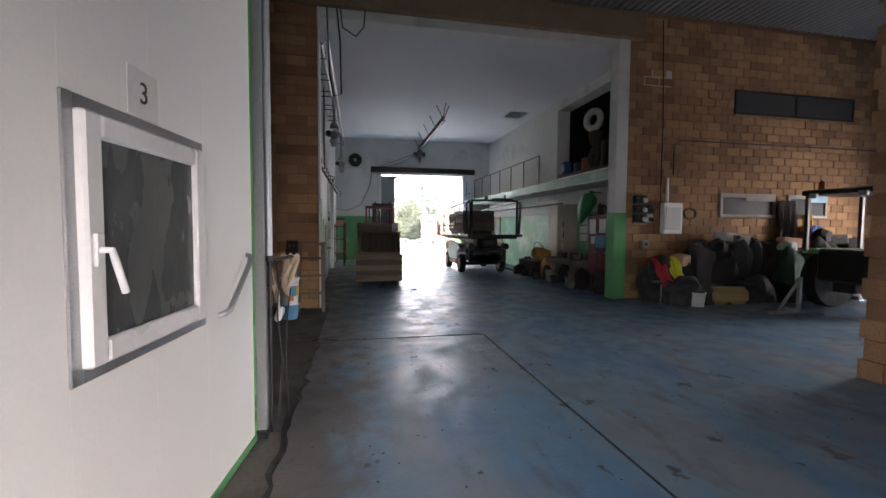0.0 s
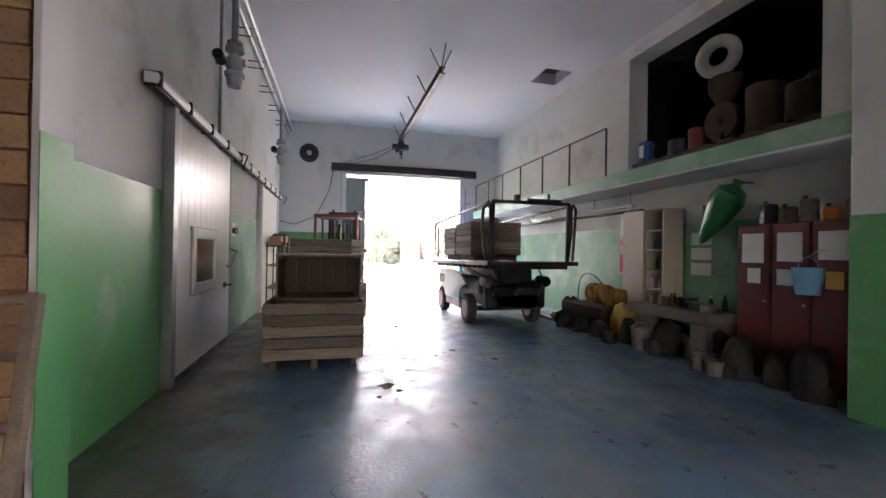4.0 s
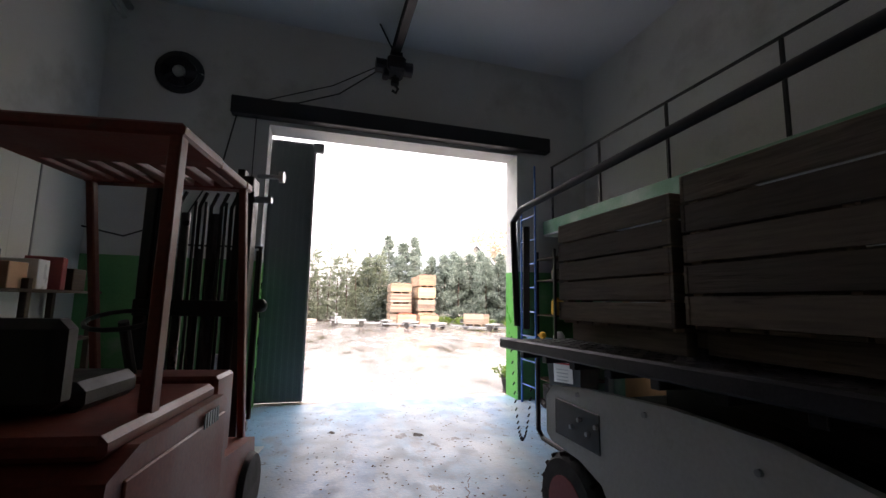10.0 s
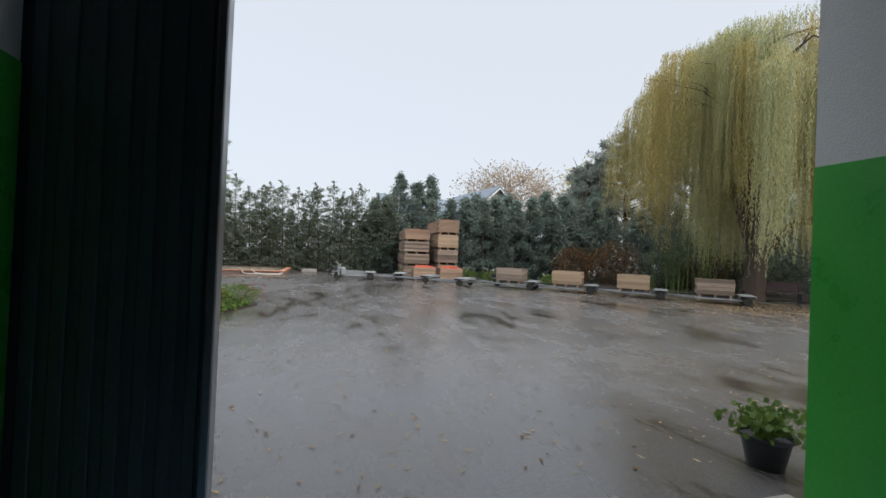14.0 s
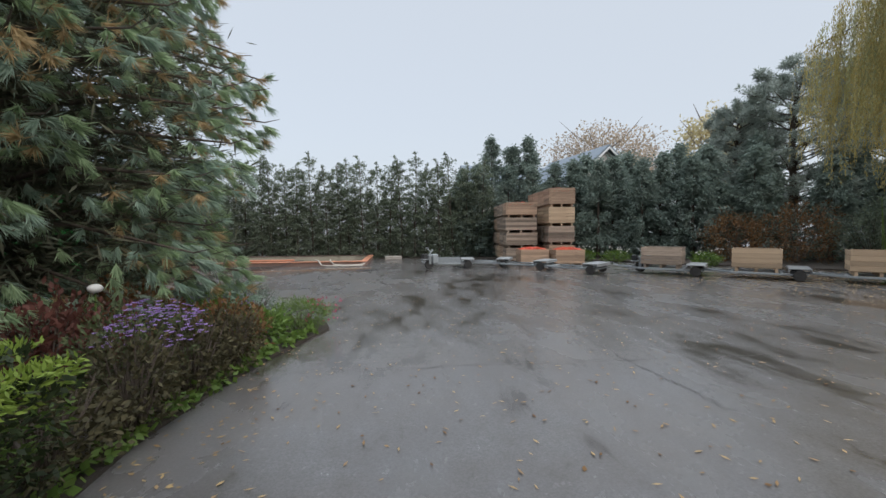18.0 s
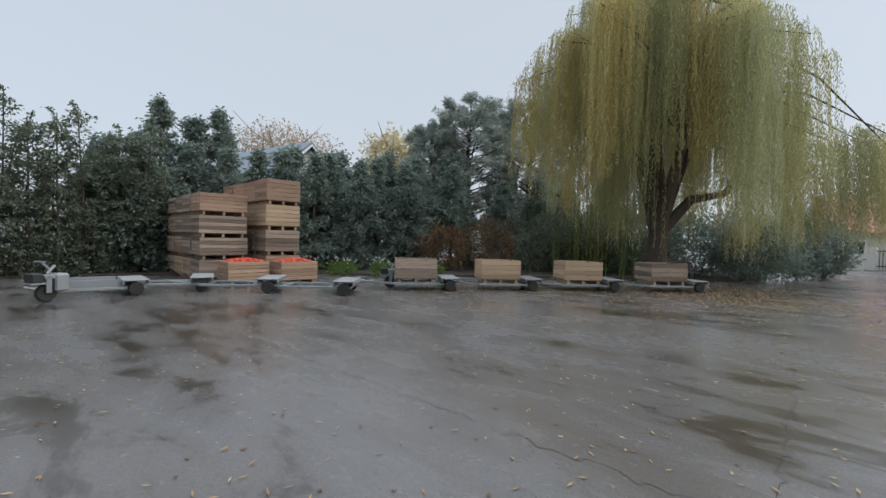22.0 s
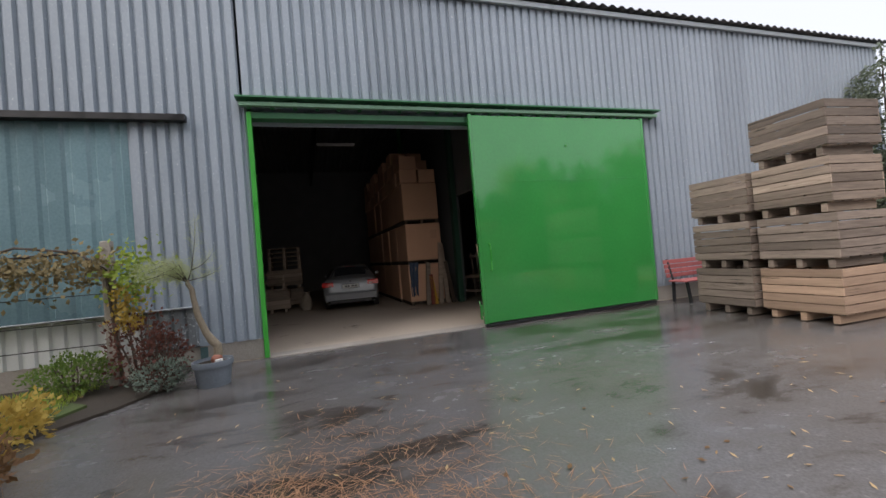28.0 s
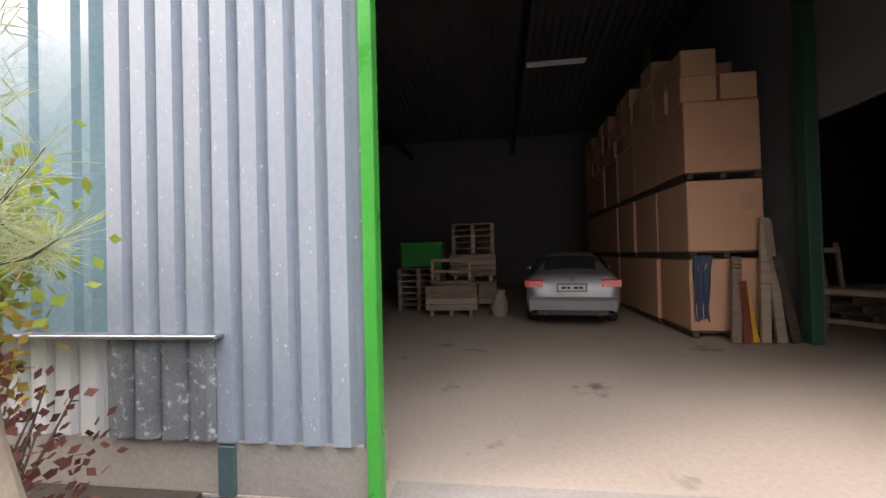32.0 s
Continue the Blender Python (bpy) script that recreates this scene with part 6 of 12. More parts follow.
part("tool", Shape().tube([(-0.05, -0.2, 0.15), (0.05, 0.24, 0.24)], 0.015, 8).ball((0.06, 0.1, 0.24), 0.06, 10, 6), YELLOW_PLASTIC, bt)
for k in range(3):
    bo = thing("rubber_boot", "black rubber boot on the floor", "boot", pose(5.62 + 0.04 * k, 20.45 + 0.13 * k, 0), group="boots by the ladder")
    part("shaft", Shape().lathe([(0.05, 0.02), (0.055, 0.1), (0.06, 0.3), (0.065, 0.31)], seg=14), RUBBER, bo, smooth=True)
    part("foot", Shape().box((-0.13, -0.05, 0), (0.06, 0.05, 0.09), 0.03), RUBBER, bo)
single("white_sack", Shape().ball((0, 0, 0.17), 0.19, 14, 9, 0.95), CLOTH, "crumpled pale sack on the floor", "sack", pose(5.86, 20.32, 0.0), smooth=True)
wdr = thing("door_4", "light brown wooden door with a glazed upper panel", "door", pose(6.74, 19.15, 0), kind="structure")
LIGHT_WOOD = mat("light_brown_door_wood", (0.52, 0.30, 0.15), (0.42, 0.23, 0.11), rough=0.5, scale=2, fine=14, bump=0.1, vary=0.02, stretch=(5, 5, 0.4))
part("stile", Shape().box((-0.05, 0, 0), (0, 0.13, 2.15), 0.004), LIGHT_WOOD, wdr)
part("stile", Shape().box((-0.05, 0.78, 0), (0, 0.91, 2.15), 0.004), LIGHT_WOOD, wdr)
part("rail", Shape().box((-0.05, 0.13, 2.0), (0, 0.78, 2.15), 0.004), LIGHT_WOOD, wdr)
part("rail", Shape().box((-0.05, 0.13, 0), (0, 0.78, 1.0), 0.004), LIGHT_WOOD, wdr)
part("pane", Shape().box((-0.03, 0.13, 1.0), (-0.02, 0.78, 2.0), 0), PANE_REFLECTION, wdr)
part("handle", Shape().tube([(-0.05, 0.84, 1.02), (-0.1, 0.84, 1.02), (-0.1, 0.72, 1.02)], 0.01, 8), STEEL, wdr)
setting("wall_post", Shape().box((6.36, 20.02, 0), (6.46, 20.12, 2.8), 0.006), STEEL, "grey steel post under the walkway")
# left far corner
for k, (x, y, r1, h1) in enumerate(((0.86, 20.55, 0.17, 0.86), (0.28, 20.5, 0.2, 0.62))):
    S = Shape().lathe([(r1 * 0.7, 0), (r1 * 0.75, h1 * 0.3), (r1 * 0.6, h1 * 0.42), (r1, h1 * 0.55), (r1 * 1.05, h1 * 0.92), (r1 * 1.25, h1), (r1, h1 * 0.99), (r1 * 0.9, h1 * 0.9)], seg=22)
    single("film_wrapped_roll", S, mat("clear_wrapping_film", (0.30, 0.30, 0.31), (0.18, 0.18, 0.19), rough=0.25, scale=9, fine=50, bump=0.7, vary=0.05), "roll wrapped in crumpled plastic film", "roll", pose(x, y, 0), smooth=True, group="wrapped rolls")
# shelf along the left wall behind the forklift
sf = thing("wall_shelf", "rough wooden shelf with boxes along the wall", "shelf", pose(-0.75, 19.2, 0))
for y in (-1.2, 0, 1.2):
    part("leg", Shape().box((-0.2, y - 0.03, 0), (-0.14, y + 0.03, 1.75), 0.004).box((0.2, y - 0.03, 0), (0.26, y + 0.03, 1.75), 0.004), WOOD_DARK, sf)
for z in (0.5, 1.1, 1.62):
    part("board", Shape().box((-0.22, -1.3, z), (0.28, 1.3, z + 0.03), 0.004), WOOD_DARK, sf)
for k in range(7):
    y = 18.1 + k * 0.34
    single("carton", Shape().box((-0.15, -0.13, 0), (0.15, 0.13, 0.24 + 0.05 * (k % 3)), 0.006), [CARDBOARD, WOOD, BLACK_PLASTIC, CARDBOARD, WHITE_PLASTIC, DARK_RED, WOOD_DARK][k], "box standing on the rough wooden shelf", "box", pose(-0.7, y, 1.651, 0, 0, 9 * (k % 3)), group="boxes on the shelf")
# hanging black hose loops by the wide opening
single("black_hose", Shape().tube([(-0.55, 8.62, 5.85), (-0.5, 8.55, 4.6), (-0.42, 8.5, 4.15), (-0.28, 8.5, 4.2), (-0.3, 8.55, 5.2), (-0.36, 8.6, 5.85)], 0.016, 8), BLACK_PLASTIC, "black hose hanging in a loop from the beam", "hose", smooth=True)
single("black_hose", Shape().tube([(-0.3, 8.6, 5.9), (-0.25, 8.5, 5.45), (0.0, 8.48, 5.3), (0.15, 8.5, 5.5), (0.18, 8.6, 5.88)], 0.014, 8), BLACK_PLASTIC, "short black hose loop under the beam", "hose", smooth=True)


# clutter heaped between the truck and the work table
DULL_YELLOW = mat("dull_yellow_sheeting", (0.42, 0.25, 0.04), (0.30, 0.17, 0.03), rough=0.6, scale=6, fine=40, bump=0.6, vary=0)
single("yellow_sack", lump(0.34, 0.62, 1.3, 0.75), DULL_YELLOW, "slumped dull yellow plastic sack", "sack", pose(6.12, 12.72, 0), smooth=True)
for k, (x, y, r, hh) in enumerate(((5.78, 13.0, 0.22, 0.3), (5.7, 13.5, 0.18, 0.24), (5.72, 14.05, 0.24, 0.34), (5.85, 14.5, 0.2, 0.26), (5.62, 12.5, 0.16, 0.2), (5.9, 12.35, 0.15, 0.42), (6.42, 15.1, 0.2, 0.5))):
    single("old_sack", lump(r, hh, 0.9 * k), SOOT, "dark crumpled old sack among the hall clutter", "sack", pose(x, y, 0, 0, 0, 40 * k), group="hall clutter", smooth=True)
for k in range(9):
    b = thing("small_bottle", "small dusty bottle on the work table", "bottle", pose(6.08 + 0.09 * (k * 5 % 6), 10.86 + 0.16 * k, 0.741, 0, 0, 31 * k), group="bottles on the work table")
    hh = 0.13 + 0.03 * (k * 7 % 4)
    part("body", Shape().lathe([(0.028, 0), (0.036, 0.012), (0.036, hh * 0.65), (0.014, hh * 0.82), (0.014, hh)], seg=14), [GRIMY_DIM, SOOT, RUST, SOOT, SOOT, RUST, GRIMY_DIM, SOOT, SOOT][k], b, smooth=True)
    part("cap", Shape().tube([(0, 0, hh), (0, 0, hh + 0.025)], 0.017, 10), [DARK_RED, BLACK_PLASTIC, WHITE_PLASTIC][k % 3], b)

for k, (x, y, r, hh) in enumerate(((6.3, 10.95, 0.25, 0.5), (6.2, 11.7, 0.27, 0.5), (6.35, 12.3, 0.2, 0.45), (5.95, 10.3, 0.22, 0.5), (6.1, 9.9, 0.2, 0.4), (6.0, 9.45, 0.22, 0.55))):
    single("old_sack", lump(r, hh, 1.7 * k), SOOT, "dark crumpled old sack among the hall clutter", "sack", pose(x, y, 0, 0, 0, 33 * k), group="hall clutter", smooth=True)
for k in range(12):
    y = 12.75 + 0.2 * k
    single("scrap_piece", Shape().beam((0, 0, 0.02), (0.3 + 0.05 * (k % 3), 0.1, 0.10 + 0.03 * (k % 2)), 0.05 + 0.02 * (k % 3), 0.04, 0.006), [RUST, WOOD_DARK, SOOT][k % 3], "dark scrap piece lying among the hall clutter", "scrap", pose(5.68 + 0.05 * (k % 4), y, 0, 0, 0, 47 * k), group="scrap on the floor")

# ---- front room ----
cd = thing("door_5", "large white cold-room door with a framed window and lever handle", "door", pose(-0.76, 3.36, 0, 0, 0, -6.5), kind="structure")
S = Shape().box((-0.1, -4.6, 0.05), (0.0, -0.02, 4.6), 0.006)
for i in range(1, 9):
    S.box((-0.001, -i * 0.5 - 0.245, 0.06), (0.0006, -i * 0.5 + 0.245, 4.58), 0)
part("panel", S, WHITE_PANEL, cd)
part("edge_strip", Shape().box((-0.1, -0.02, 0.05), (0.004, 0.0, 4.6), 0.002), GREEN_FRAME, cd, "green edge strip")
part("bottom_strip", Shape().box((-0.1, -4.6, 0.008), (0.01, 0.0, 0.06), 0.004), GREEN_PAINT, cd)
a, b, c, e = -1.70, -0.84, 1.14, 2.05
wf = part("window", Shape().box((0.0, a, c), (0.045, a + 0.09, e), 0.01).box((0.0, b - 0.09, c), (0.045, b, e), 0.01).box((0.0, a + 0.09, c), (0.045, b - 0.09, c + 0.09), 0.01).box((0.0, a + 0.09, e - 0.09), (0.045, b - 0.09, e), 0.01), WHITE_PLASTIC, cd, "white plastic window frame")
part("trim", Shape().box((-0.001, a - 0.05, c - 0.05), (0.012, a, e + 0.05), 0.003).box((-0.001, b, c - 0.05), (0.012, b + 0.05, e + 0.05), 0.003).box((-0.001, a, c - 0.05), (0.012, b, c), 0.003).box((-0.001, a, e), (0.012, b, e + 0.05), 0.003), STEEL, wf)
part("pane", Shape().box((0.012, a + 0.09, c + 0.09), (0.02, b - 0.09, e - 0.09), 0), GLASS_MISTED, wf)
part("window_handle", Shape().box((0.045, a + 0.02, 1.50), (0.06, a + 0.06, 1.62), 0.004).tube([(0.06, a + 0.04, 1.56), (0.095, a + 0.04, 1.56), (0.10, a + 0.05, 1.52), (0.10, a + 0.10, 1.40)], 0.013, 10), WHITE_PLASTIC, wf, smooth=True)
ns = part("number_sheet", Shape().box((0.0025, -1.40, 2.11), (0.006, -1.19, 2.31), 0.001), PAPER, cd, "white paper sheet with a number")
writing("3", 0.13, BLACK_PAINT, cd, pose(0.008, -1.295, 2.21, 90, 0, 90))
part("lever_handle", Shape().tube([(0.0, -0.60, 1.10), (0.035, -0.59, 1.11), (0.05, -0.55, 1.13), (0.05, -0.22, 1.38), (0.035, -0.15, 1.43), (0.0, -0.13, 1.44)], 0.018, 12), STEEL, cd, "grey bent lever handle", True)
fr = thing("door_frame_5", "grey steel door post with hinge pipes", "frame", pose(-0.82, 3.46, 0), kind="structure")
part("post", Shape().box((-0.1, -0.05, 0), (0.13, 0.04, 6.4), 0.006), mat("grey_post_paint", (0.20, 0.21, 0.21), (0.14, 0.15, 0.15), rough=0.6, scale=3, fine=50, bump=0.1, vary=0), fr, "grey painted steel post")
part("pipe", Shape().tube([(0.155, 0.0, 1.40), (0.155, 0.0, 6.4)], 0.024, 14), GALV_BAR, fr, smooth=True)
part("valve", Shape().tube([(0.155, 0.0, 1.41), (0.155, 0.02, 1.36), (0.13, 0.22, 1.36), (0.30, 0.245, 1.40)], 0.016, 10).tube([(0.155, 0, 1.38), (0.155, 0, 1.42)], 0.034, 12).tube([(0.08, 0.22, 1.34), (0.14, 0.22, 1.36)], 0.026, 12), DARK_METAL, fr, "dark pipe valve", True)
part("lower_pipe", Shape().tube([(0.155, 0.02, 1.36), (0.155, 0.0, 0.02)], 0.012, 10), DARK_METAL, fr, smooth=True)
part("foot", Shape().box((-0.12, -0.1, 0), (0.14, 0.1, 0.06), 0.01), DARK_METAL, fr)
setting("cold_room_wall", Shape().box((-1.3, -1.84, 0), (-1.16, 3.3, 6.5), 0.004), WHITE_PANEL, "white cold-room wall behind the door")
setting("cold_room_end", Shape().box((-7.0, 3.16, 0), (-1.3, 3.3, 6.5), 0.004), BROWN_BEAM, "brown wall beside the cold room")

# rags hung on the valve of the hinge pipe, junk along the block wall
def hung_cloth(x, y, z, w, h, taper, seed, wave=0.03):
    """A creased cloth hanging from a line at height z, narrowing towards its hem."""
    cols, rows, ph = 11, 16, seed * 1.3
    vs = []
    for j in range(rows):
        g = j / (rows - 1)
        for i in range(cols):
            f = i / (cols - 1) - 0.5
            ww = w * (1 - taper * g) * (1 + 0.08 * math.sin(5 * g + ph))
            vs.append((x + ww * f + 0.03 * math.sin(3 * g + ph), y + wave * (0.4 + g) * math.sin(i * 1.5 + 2.2 * g + ph) + 0.02 * math.sin(9 * g), z - h * g - 0.012 * math.sin(i * 1.9 + ph) * (1 + 2 * g)))
    return Shape().raw(vs, [(j * cols + i, j * cols + i + 1, (j + 1) * cols + i + 1, (j + 1) * cols + i) for j in range(rows - 1) for i in range(cols - 1)])


RAG = mat("pale_beige_rag", (0.50, 0.41, 0.30), (0.34, 0.27, 0.19), rough=0.95, scale=9, fine=60, bump=0.5, vary=0, spots=(0.22, 0.15, 0.10), spot_scale=8, spot_cut=0.66, spot_soft=0.1)
for nm, S, mt, lb in (("work_rag", hung_cloth(-0.575, 3.70, 1.415, 0.145, 0.32, 0.55, 1), RAG, "pale beige stained rag hung on a pipe valve"), ("work_rag", hung_cloth(-0.695, 3.69, 1.335, 0.035, 0.31, 0.1, 4, 0.015), RAG, "narrow pale rag hung beside the door post")):
    ob = single(nm, S, mt, lb, "rag", group="rags on the valve", smooth=True)
    so = ob.modifiers.new("cloth", "SOLIDIFY")
    so.thickness = 0.004
single("cable_end", Shape().tube([(-0.66, 3.68, 1.36), (-0.64, 3.69, 1.15), (-0.655, 3.70, 0.9), (-0.62, 3.72, 0.5), (-0.66, 3.72, 0.012)], 0.007, 8).tube([(-0.55, 3.72, 1.12), (-0.58, 3.73, 0.9), (-0.60, 3.74, 0.5), (-0.58, 3.74, 0.01)], 0.006, 8), BLACK_PLASTIC, "black cable hanging from the valve to the floor", "cable", smooth=True)
single("white_plug", Shape().lathe([(0.012, 0), (0.03, 0.02), (0.034, 0.09), (0.02, 0.13)], pose(-0.67, 3.74, 0.84, 0, 22, 0), 14).tube([(-0.645, 3.71, 0.95), (-0.64, 3.70, 1.12)], 0.007, 8), WHITE_PLASTIC, "white plug hanging on the black cable", "plug", smooth=True)
bl = thing("plastic_tub", "blue plastic tub with a raised corner on the dirty floor", "tub", pose(0, 0, -0.006))
S = Shape()
ring = [(-3.0, 8.55), (-3.06, 8.1), (-2.9, 7.95), (-2.45, 7.95), (-2.26, 8.1), (-2.24, 8.55)]
lv = [(0.0, 0.80, (0,) * 6), (0.30, 0.90, (0,) * 6), (0.62, 0.97, (0,) * 6), (0.84, 1.0, (0, 0, 0, 0, 0.28, 0.28))]
vs = [(-2.63 + (x + 2.63) * sc, 8.25 + (y - 8.25) * sc, z + d[i]) for z, sc, d in lv for i, (x, y) in enumerate(ring)]
S.raw(vs, [(j * 6 + i, j * 6 + (i + 1) % 6, (j + 1) * 6 + (i + 1) % 6, (j + 1) * 6 + i) for j in range(3) for i in range(6)] + [(5, 4, 3, 2, 1, 0), (18, 19, 20, 21, 22, 23)])
part("body", S, BLUE_PLASTIC, bl)
part("rim", Shape().tube([(-3.06, 8.1, 0.845), (-2.9, 7.94, 0.845), (-2.45, 7.94, 0.845), (-2.25, 8.1, 1.12)], 0.018, 8), BLUE_PLASTIC, bl, smooth=True)
sc_ = thing("steel_cupboard", "dark open steel cupboard against the block wall", "cupboard", pose(-3.5, 8.4, -0.006))
for lo_, hi_ in (((-0.4, -0.28, 0), (-0.37, 0.28, 2.15)), ((0.34, -0.28, 0), (0.37, 0.28, 2.15)), ((-0.37, 0.25, 0), (0.34, 0.28, 2.15))):
    part("side_panel", Shape().box(lo_, hi_, 0.003), BLACK_PAINT, sc_)
for z in (0.02, 0.7, 1.4, 2.12):
    part("shelf", Shape().box((-0.37, -0.27, z), (0.34, 0.25, z + 0.025), 0.003), BLACK_PAINT, sc_)
DARK_GREEN = mat("dark_green_plastic", (0.016, 0.026, 0.022), (0.010, 0.016, 0.014), rough=0.5, scale=5, fine=60, bump=0.08, vary=0.06)
for k, z in enumerate((0.846, 1.41)):
    c = thing("harvest_crate", "dark vented plastic crate in a stack on the blue tub", "crate", pose(-2.72, 8.27, z), group="dark crates")
    part("base", Shape().box((-0.3, -0.2, 0), (0.3, 0.2, 0.02), 0.004), DARK_GREEN, c)
    for lo_, hi_ in (((-0.3, -0.2, 0.02), (-0.285, 0.2, 0.55)), ((0.285, -0.2, 0.02), (0.3, 0.2, 0.55)), ((-0.285, -0.2, 0.02), (0.285, -0.185, 0.55)), ((-0.285, 0.185, 0.02), (0.285, 0.2, 0.55))):
        part("side_wall", Shape().box(lo_, hi_, 0.004), DARK_GREEN, c)
    for i in range(6):
        part("rib", Shape().box((-0.28 + i * 0.105, -0.212, 0.03), (-0.255 + i * 0.105, -0.2, 0.52), 0.003), DARK_GREEN, c)
    if k:
        part("label_sheet", Shape().box((-0.17, -0.218, 0.28), (0.02, -0.212, 0.39), 0.001), PAPER, c)
        part("label_sheet", Shape().box((-0.12, -0.218, 0.42), (0.0, -0.212, 0.49), 0.001), PAPER, c)
single("crumpled_paper", lump(0.09, 0.16, 2.2), PAPER, "crumpled white paper on the blue tub", "paper", pose(-2.99, 8.02, 0.832), smooth=True)
bu = thing("paint_buckets", "white bucket standing in a blue bucket", "bucket", pose(-1.18, 7.85, -0.006))
part("lower_bucket", Shape().lathe([(0.13, 0), (0.16, 0.26), (0.17, 0.26), (0.17, 0.24)], seg=22), BLUE_BIN, bu, "light blue bucket", True)
ub = part("upper_bucket", Shape().lathe([(0.14, 0.2), (0.165, 0.74), (0.178, 0.74), (0.178, 0.70), (0.15, 0.73), (0.13, 0.22)], seg=22), WHITE_PLASTIC, bu, "dirty white bucket", True)
for a0, a1, z0, z1, mt in ((-78, -38, 0.42, 0.60, BLUE_BIN), (-38, 0, 0.42, 0.60, YELLOW_PLASTIC), (-90, -55, 0.34, 0.42, ORANGE_PLASTIC), (-120, -90, 0.40, 0.58, PALE_PAINT)):
    vs = [(r * math.cos(math.radians(a)), r * math.sin(math.radians(a)), z) for z, r in ((z0, 0.1485 + 0.0463 * (z0 - 0.2) + 0.003), (z1, 0.1485 + 0.0463 * (z1 - 0.2) + 0.003)) for a in np.linspace(a0, a1, 6)]
    part("print_patch", Shape().raw(vs, [(i, i + 1, i + 7, i + 6) for i in range(5)]), mt, ub)
part("bail", Shape().tube([(0.175 * math.cos(a), 0.175 * math.sin(a), 0.72 - 0.10 * abs(math.sin(a))) for a in np.linspace(-2.6, -0.5, 9)], 0.004, 6), STEEL, bu)
sl = thing("step_stool", "small dark wooden stool on the floor", "stool", pose(-1.72, 8.0, -0.006))
part("seat", Shape().box((-0.35, -0.15, 0.16), (0.3, 0.15, 0.19), 0.004), WOOD_DARK, sl)
for x in (-0.3, 0.25):
    part("leg", Shape().box((x - 0.03, -0.12, 0), (x + 0.03, 0.12, 0.16), 0.004), WOOD_DARK, sl)
oc = thing("jerrycan", "orange plastic jerrycan on a wooden stool", "canister", pose(-1.62, 7.97, 0.186))
part("body", Shape().box((-0.12, -0.09, 0), (0.12, 0.09, 0.36), 0.03), ORANGE_PLASTIC, oc)
part("cap", Shape().tube([(-0.07, 0, 0.355), (-0.07, 0, 0.40)], 0.03, 10), BLACK_PLASTIC, oc)
part("grip", Shape().tube([(-0.02, 0, 0.355), (0.0, 0, 0.41), (0.08, 0, 0.41), (0.1, 0, 0.355)], 0.014, 8), ORANGE_PLASTIC, oc)
single("black_sack", Shape().lathe([(0.16, 0), (0.21, 0.12), (0.2, 0.35), (0.12, 0.55), (0.06, 0.6)], pose(0, 0, 0, 4, 6, 0), 16), BLACK_PLASTIC, "lumpy black sack against the block wall", "sack", pose(-1.62, 8.35, -0.006), smooth=True)
single("green_basin", Shape().lathe([(0.12, 0), (0.2, 0.16), (0.21, 0.16), (0.19, 0.14), (0.11, 0.02)], seg=20), PALE_GREEN, "pale green plastic basin on the stool", "basin", pose(-1.98, 8.05, 0.186), smooth=True)
single("orange_pot", Shape().lathe([(0.1, 0), (0.13, 0.18), (0.14, 0.18), (0.14, 0.16), (0.12, 0.16), (0.09, 0.02)], seg=20), ORANGE_PLASTIC, "dusty orange plant pot on the floor", "pot", pose(-2.08, 7.6, -0.006), smooth=True)
wl = thing("step_ladder", "old grey wooden ladder section leaning on the block wall", "ladder", pose(-0.87, 8.36, -0.006, -11, 0, 0))
for x in (-0.22, 0.22):
    part("stile", Shape().beam((x * 1.06, 0, 0), (x * 0.96, 0, 1.36), 0.06, 0.07, 0.006), WOOD_OLD_V, wl)
for z in (0.34, 0.68, 1.02, 1.30):
    part("rung", Shape().box((-0.20, -0.03, z), (0.20, 0.02, z + 0.045), 0.005), WOOD_OLD, wl)
single("old_apron", hung_cloth(-1.22, 8.69, 1.36, 0.22, 0.5, -0.2, 3, 0.03), SOOT, "dark old apron hung on the block wall", "apron", smooth=True).modifiers.new("cloth", "SOLIDIFY").thickness = 0.01
single("black_sack", lump(0.24, 0.72, 0.4), BLACK_PLASTIC, "lumpy black sack against the block wall", "sack", pose(-1.95, 8.45, -0.006), smooth=True)
single("wood_offcut", Shape().beam((0, 0, 0), (0.14, 0.05, 0.34), 0.07, 0.025, 0.004), WOOD_FRESH, "short pale wood offcut leaning on the black sack", "offcut", pose(-1.46, 8.18, 0.53))

# wall fittings on the right block wall
eb = thing("electric_cabinet", "white electric cabinet with cables on the block wall", "cabinet", pose(7.22, 8.66, 1.52))
part("case", Shape().box((-0.26, -0.12, 0), (0.26, 0.0, 0.72), 0.015), WHITE_PLASTIC, eb)
part("door", Shape().box((-0.2, -0.135, 0.1), (0.2, -0.12, 0.62), 0.006), PALE_PAINT, eb)
part("conduit", Shape().tube([(-0.12, -0.05, 0.72), (-0.12, -0.05, 1.3)], 0.03, 8), WHITE_PLASTIC, eb)
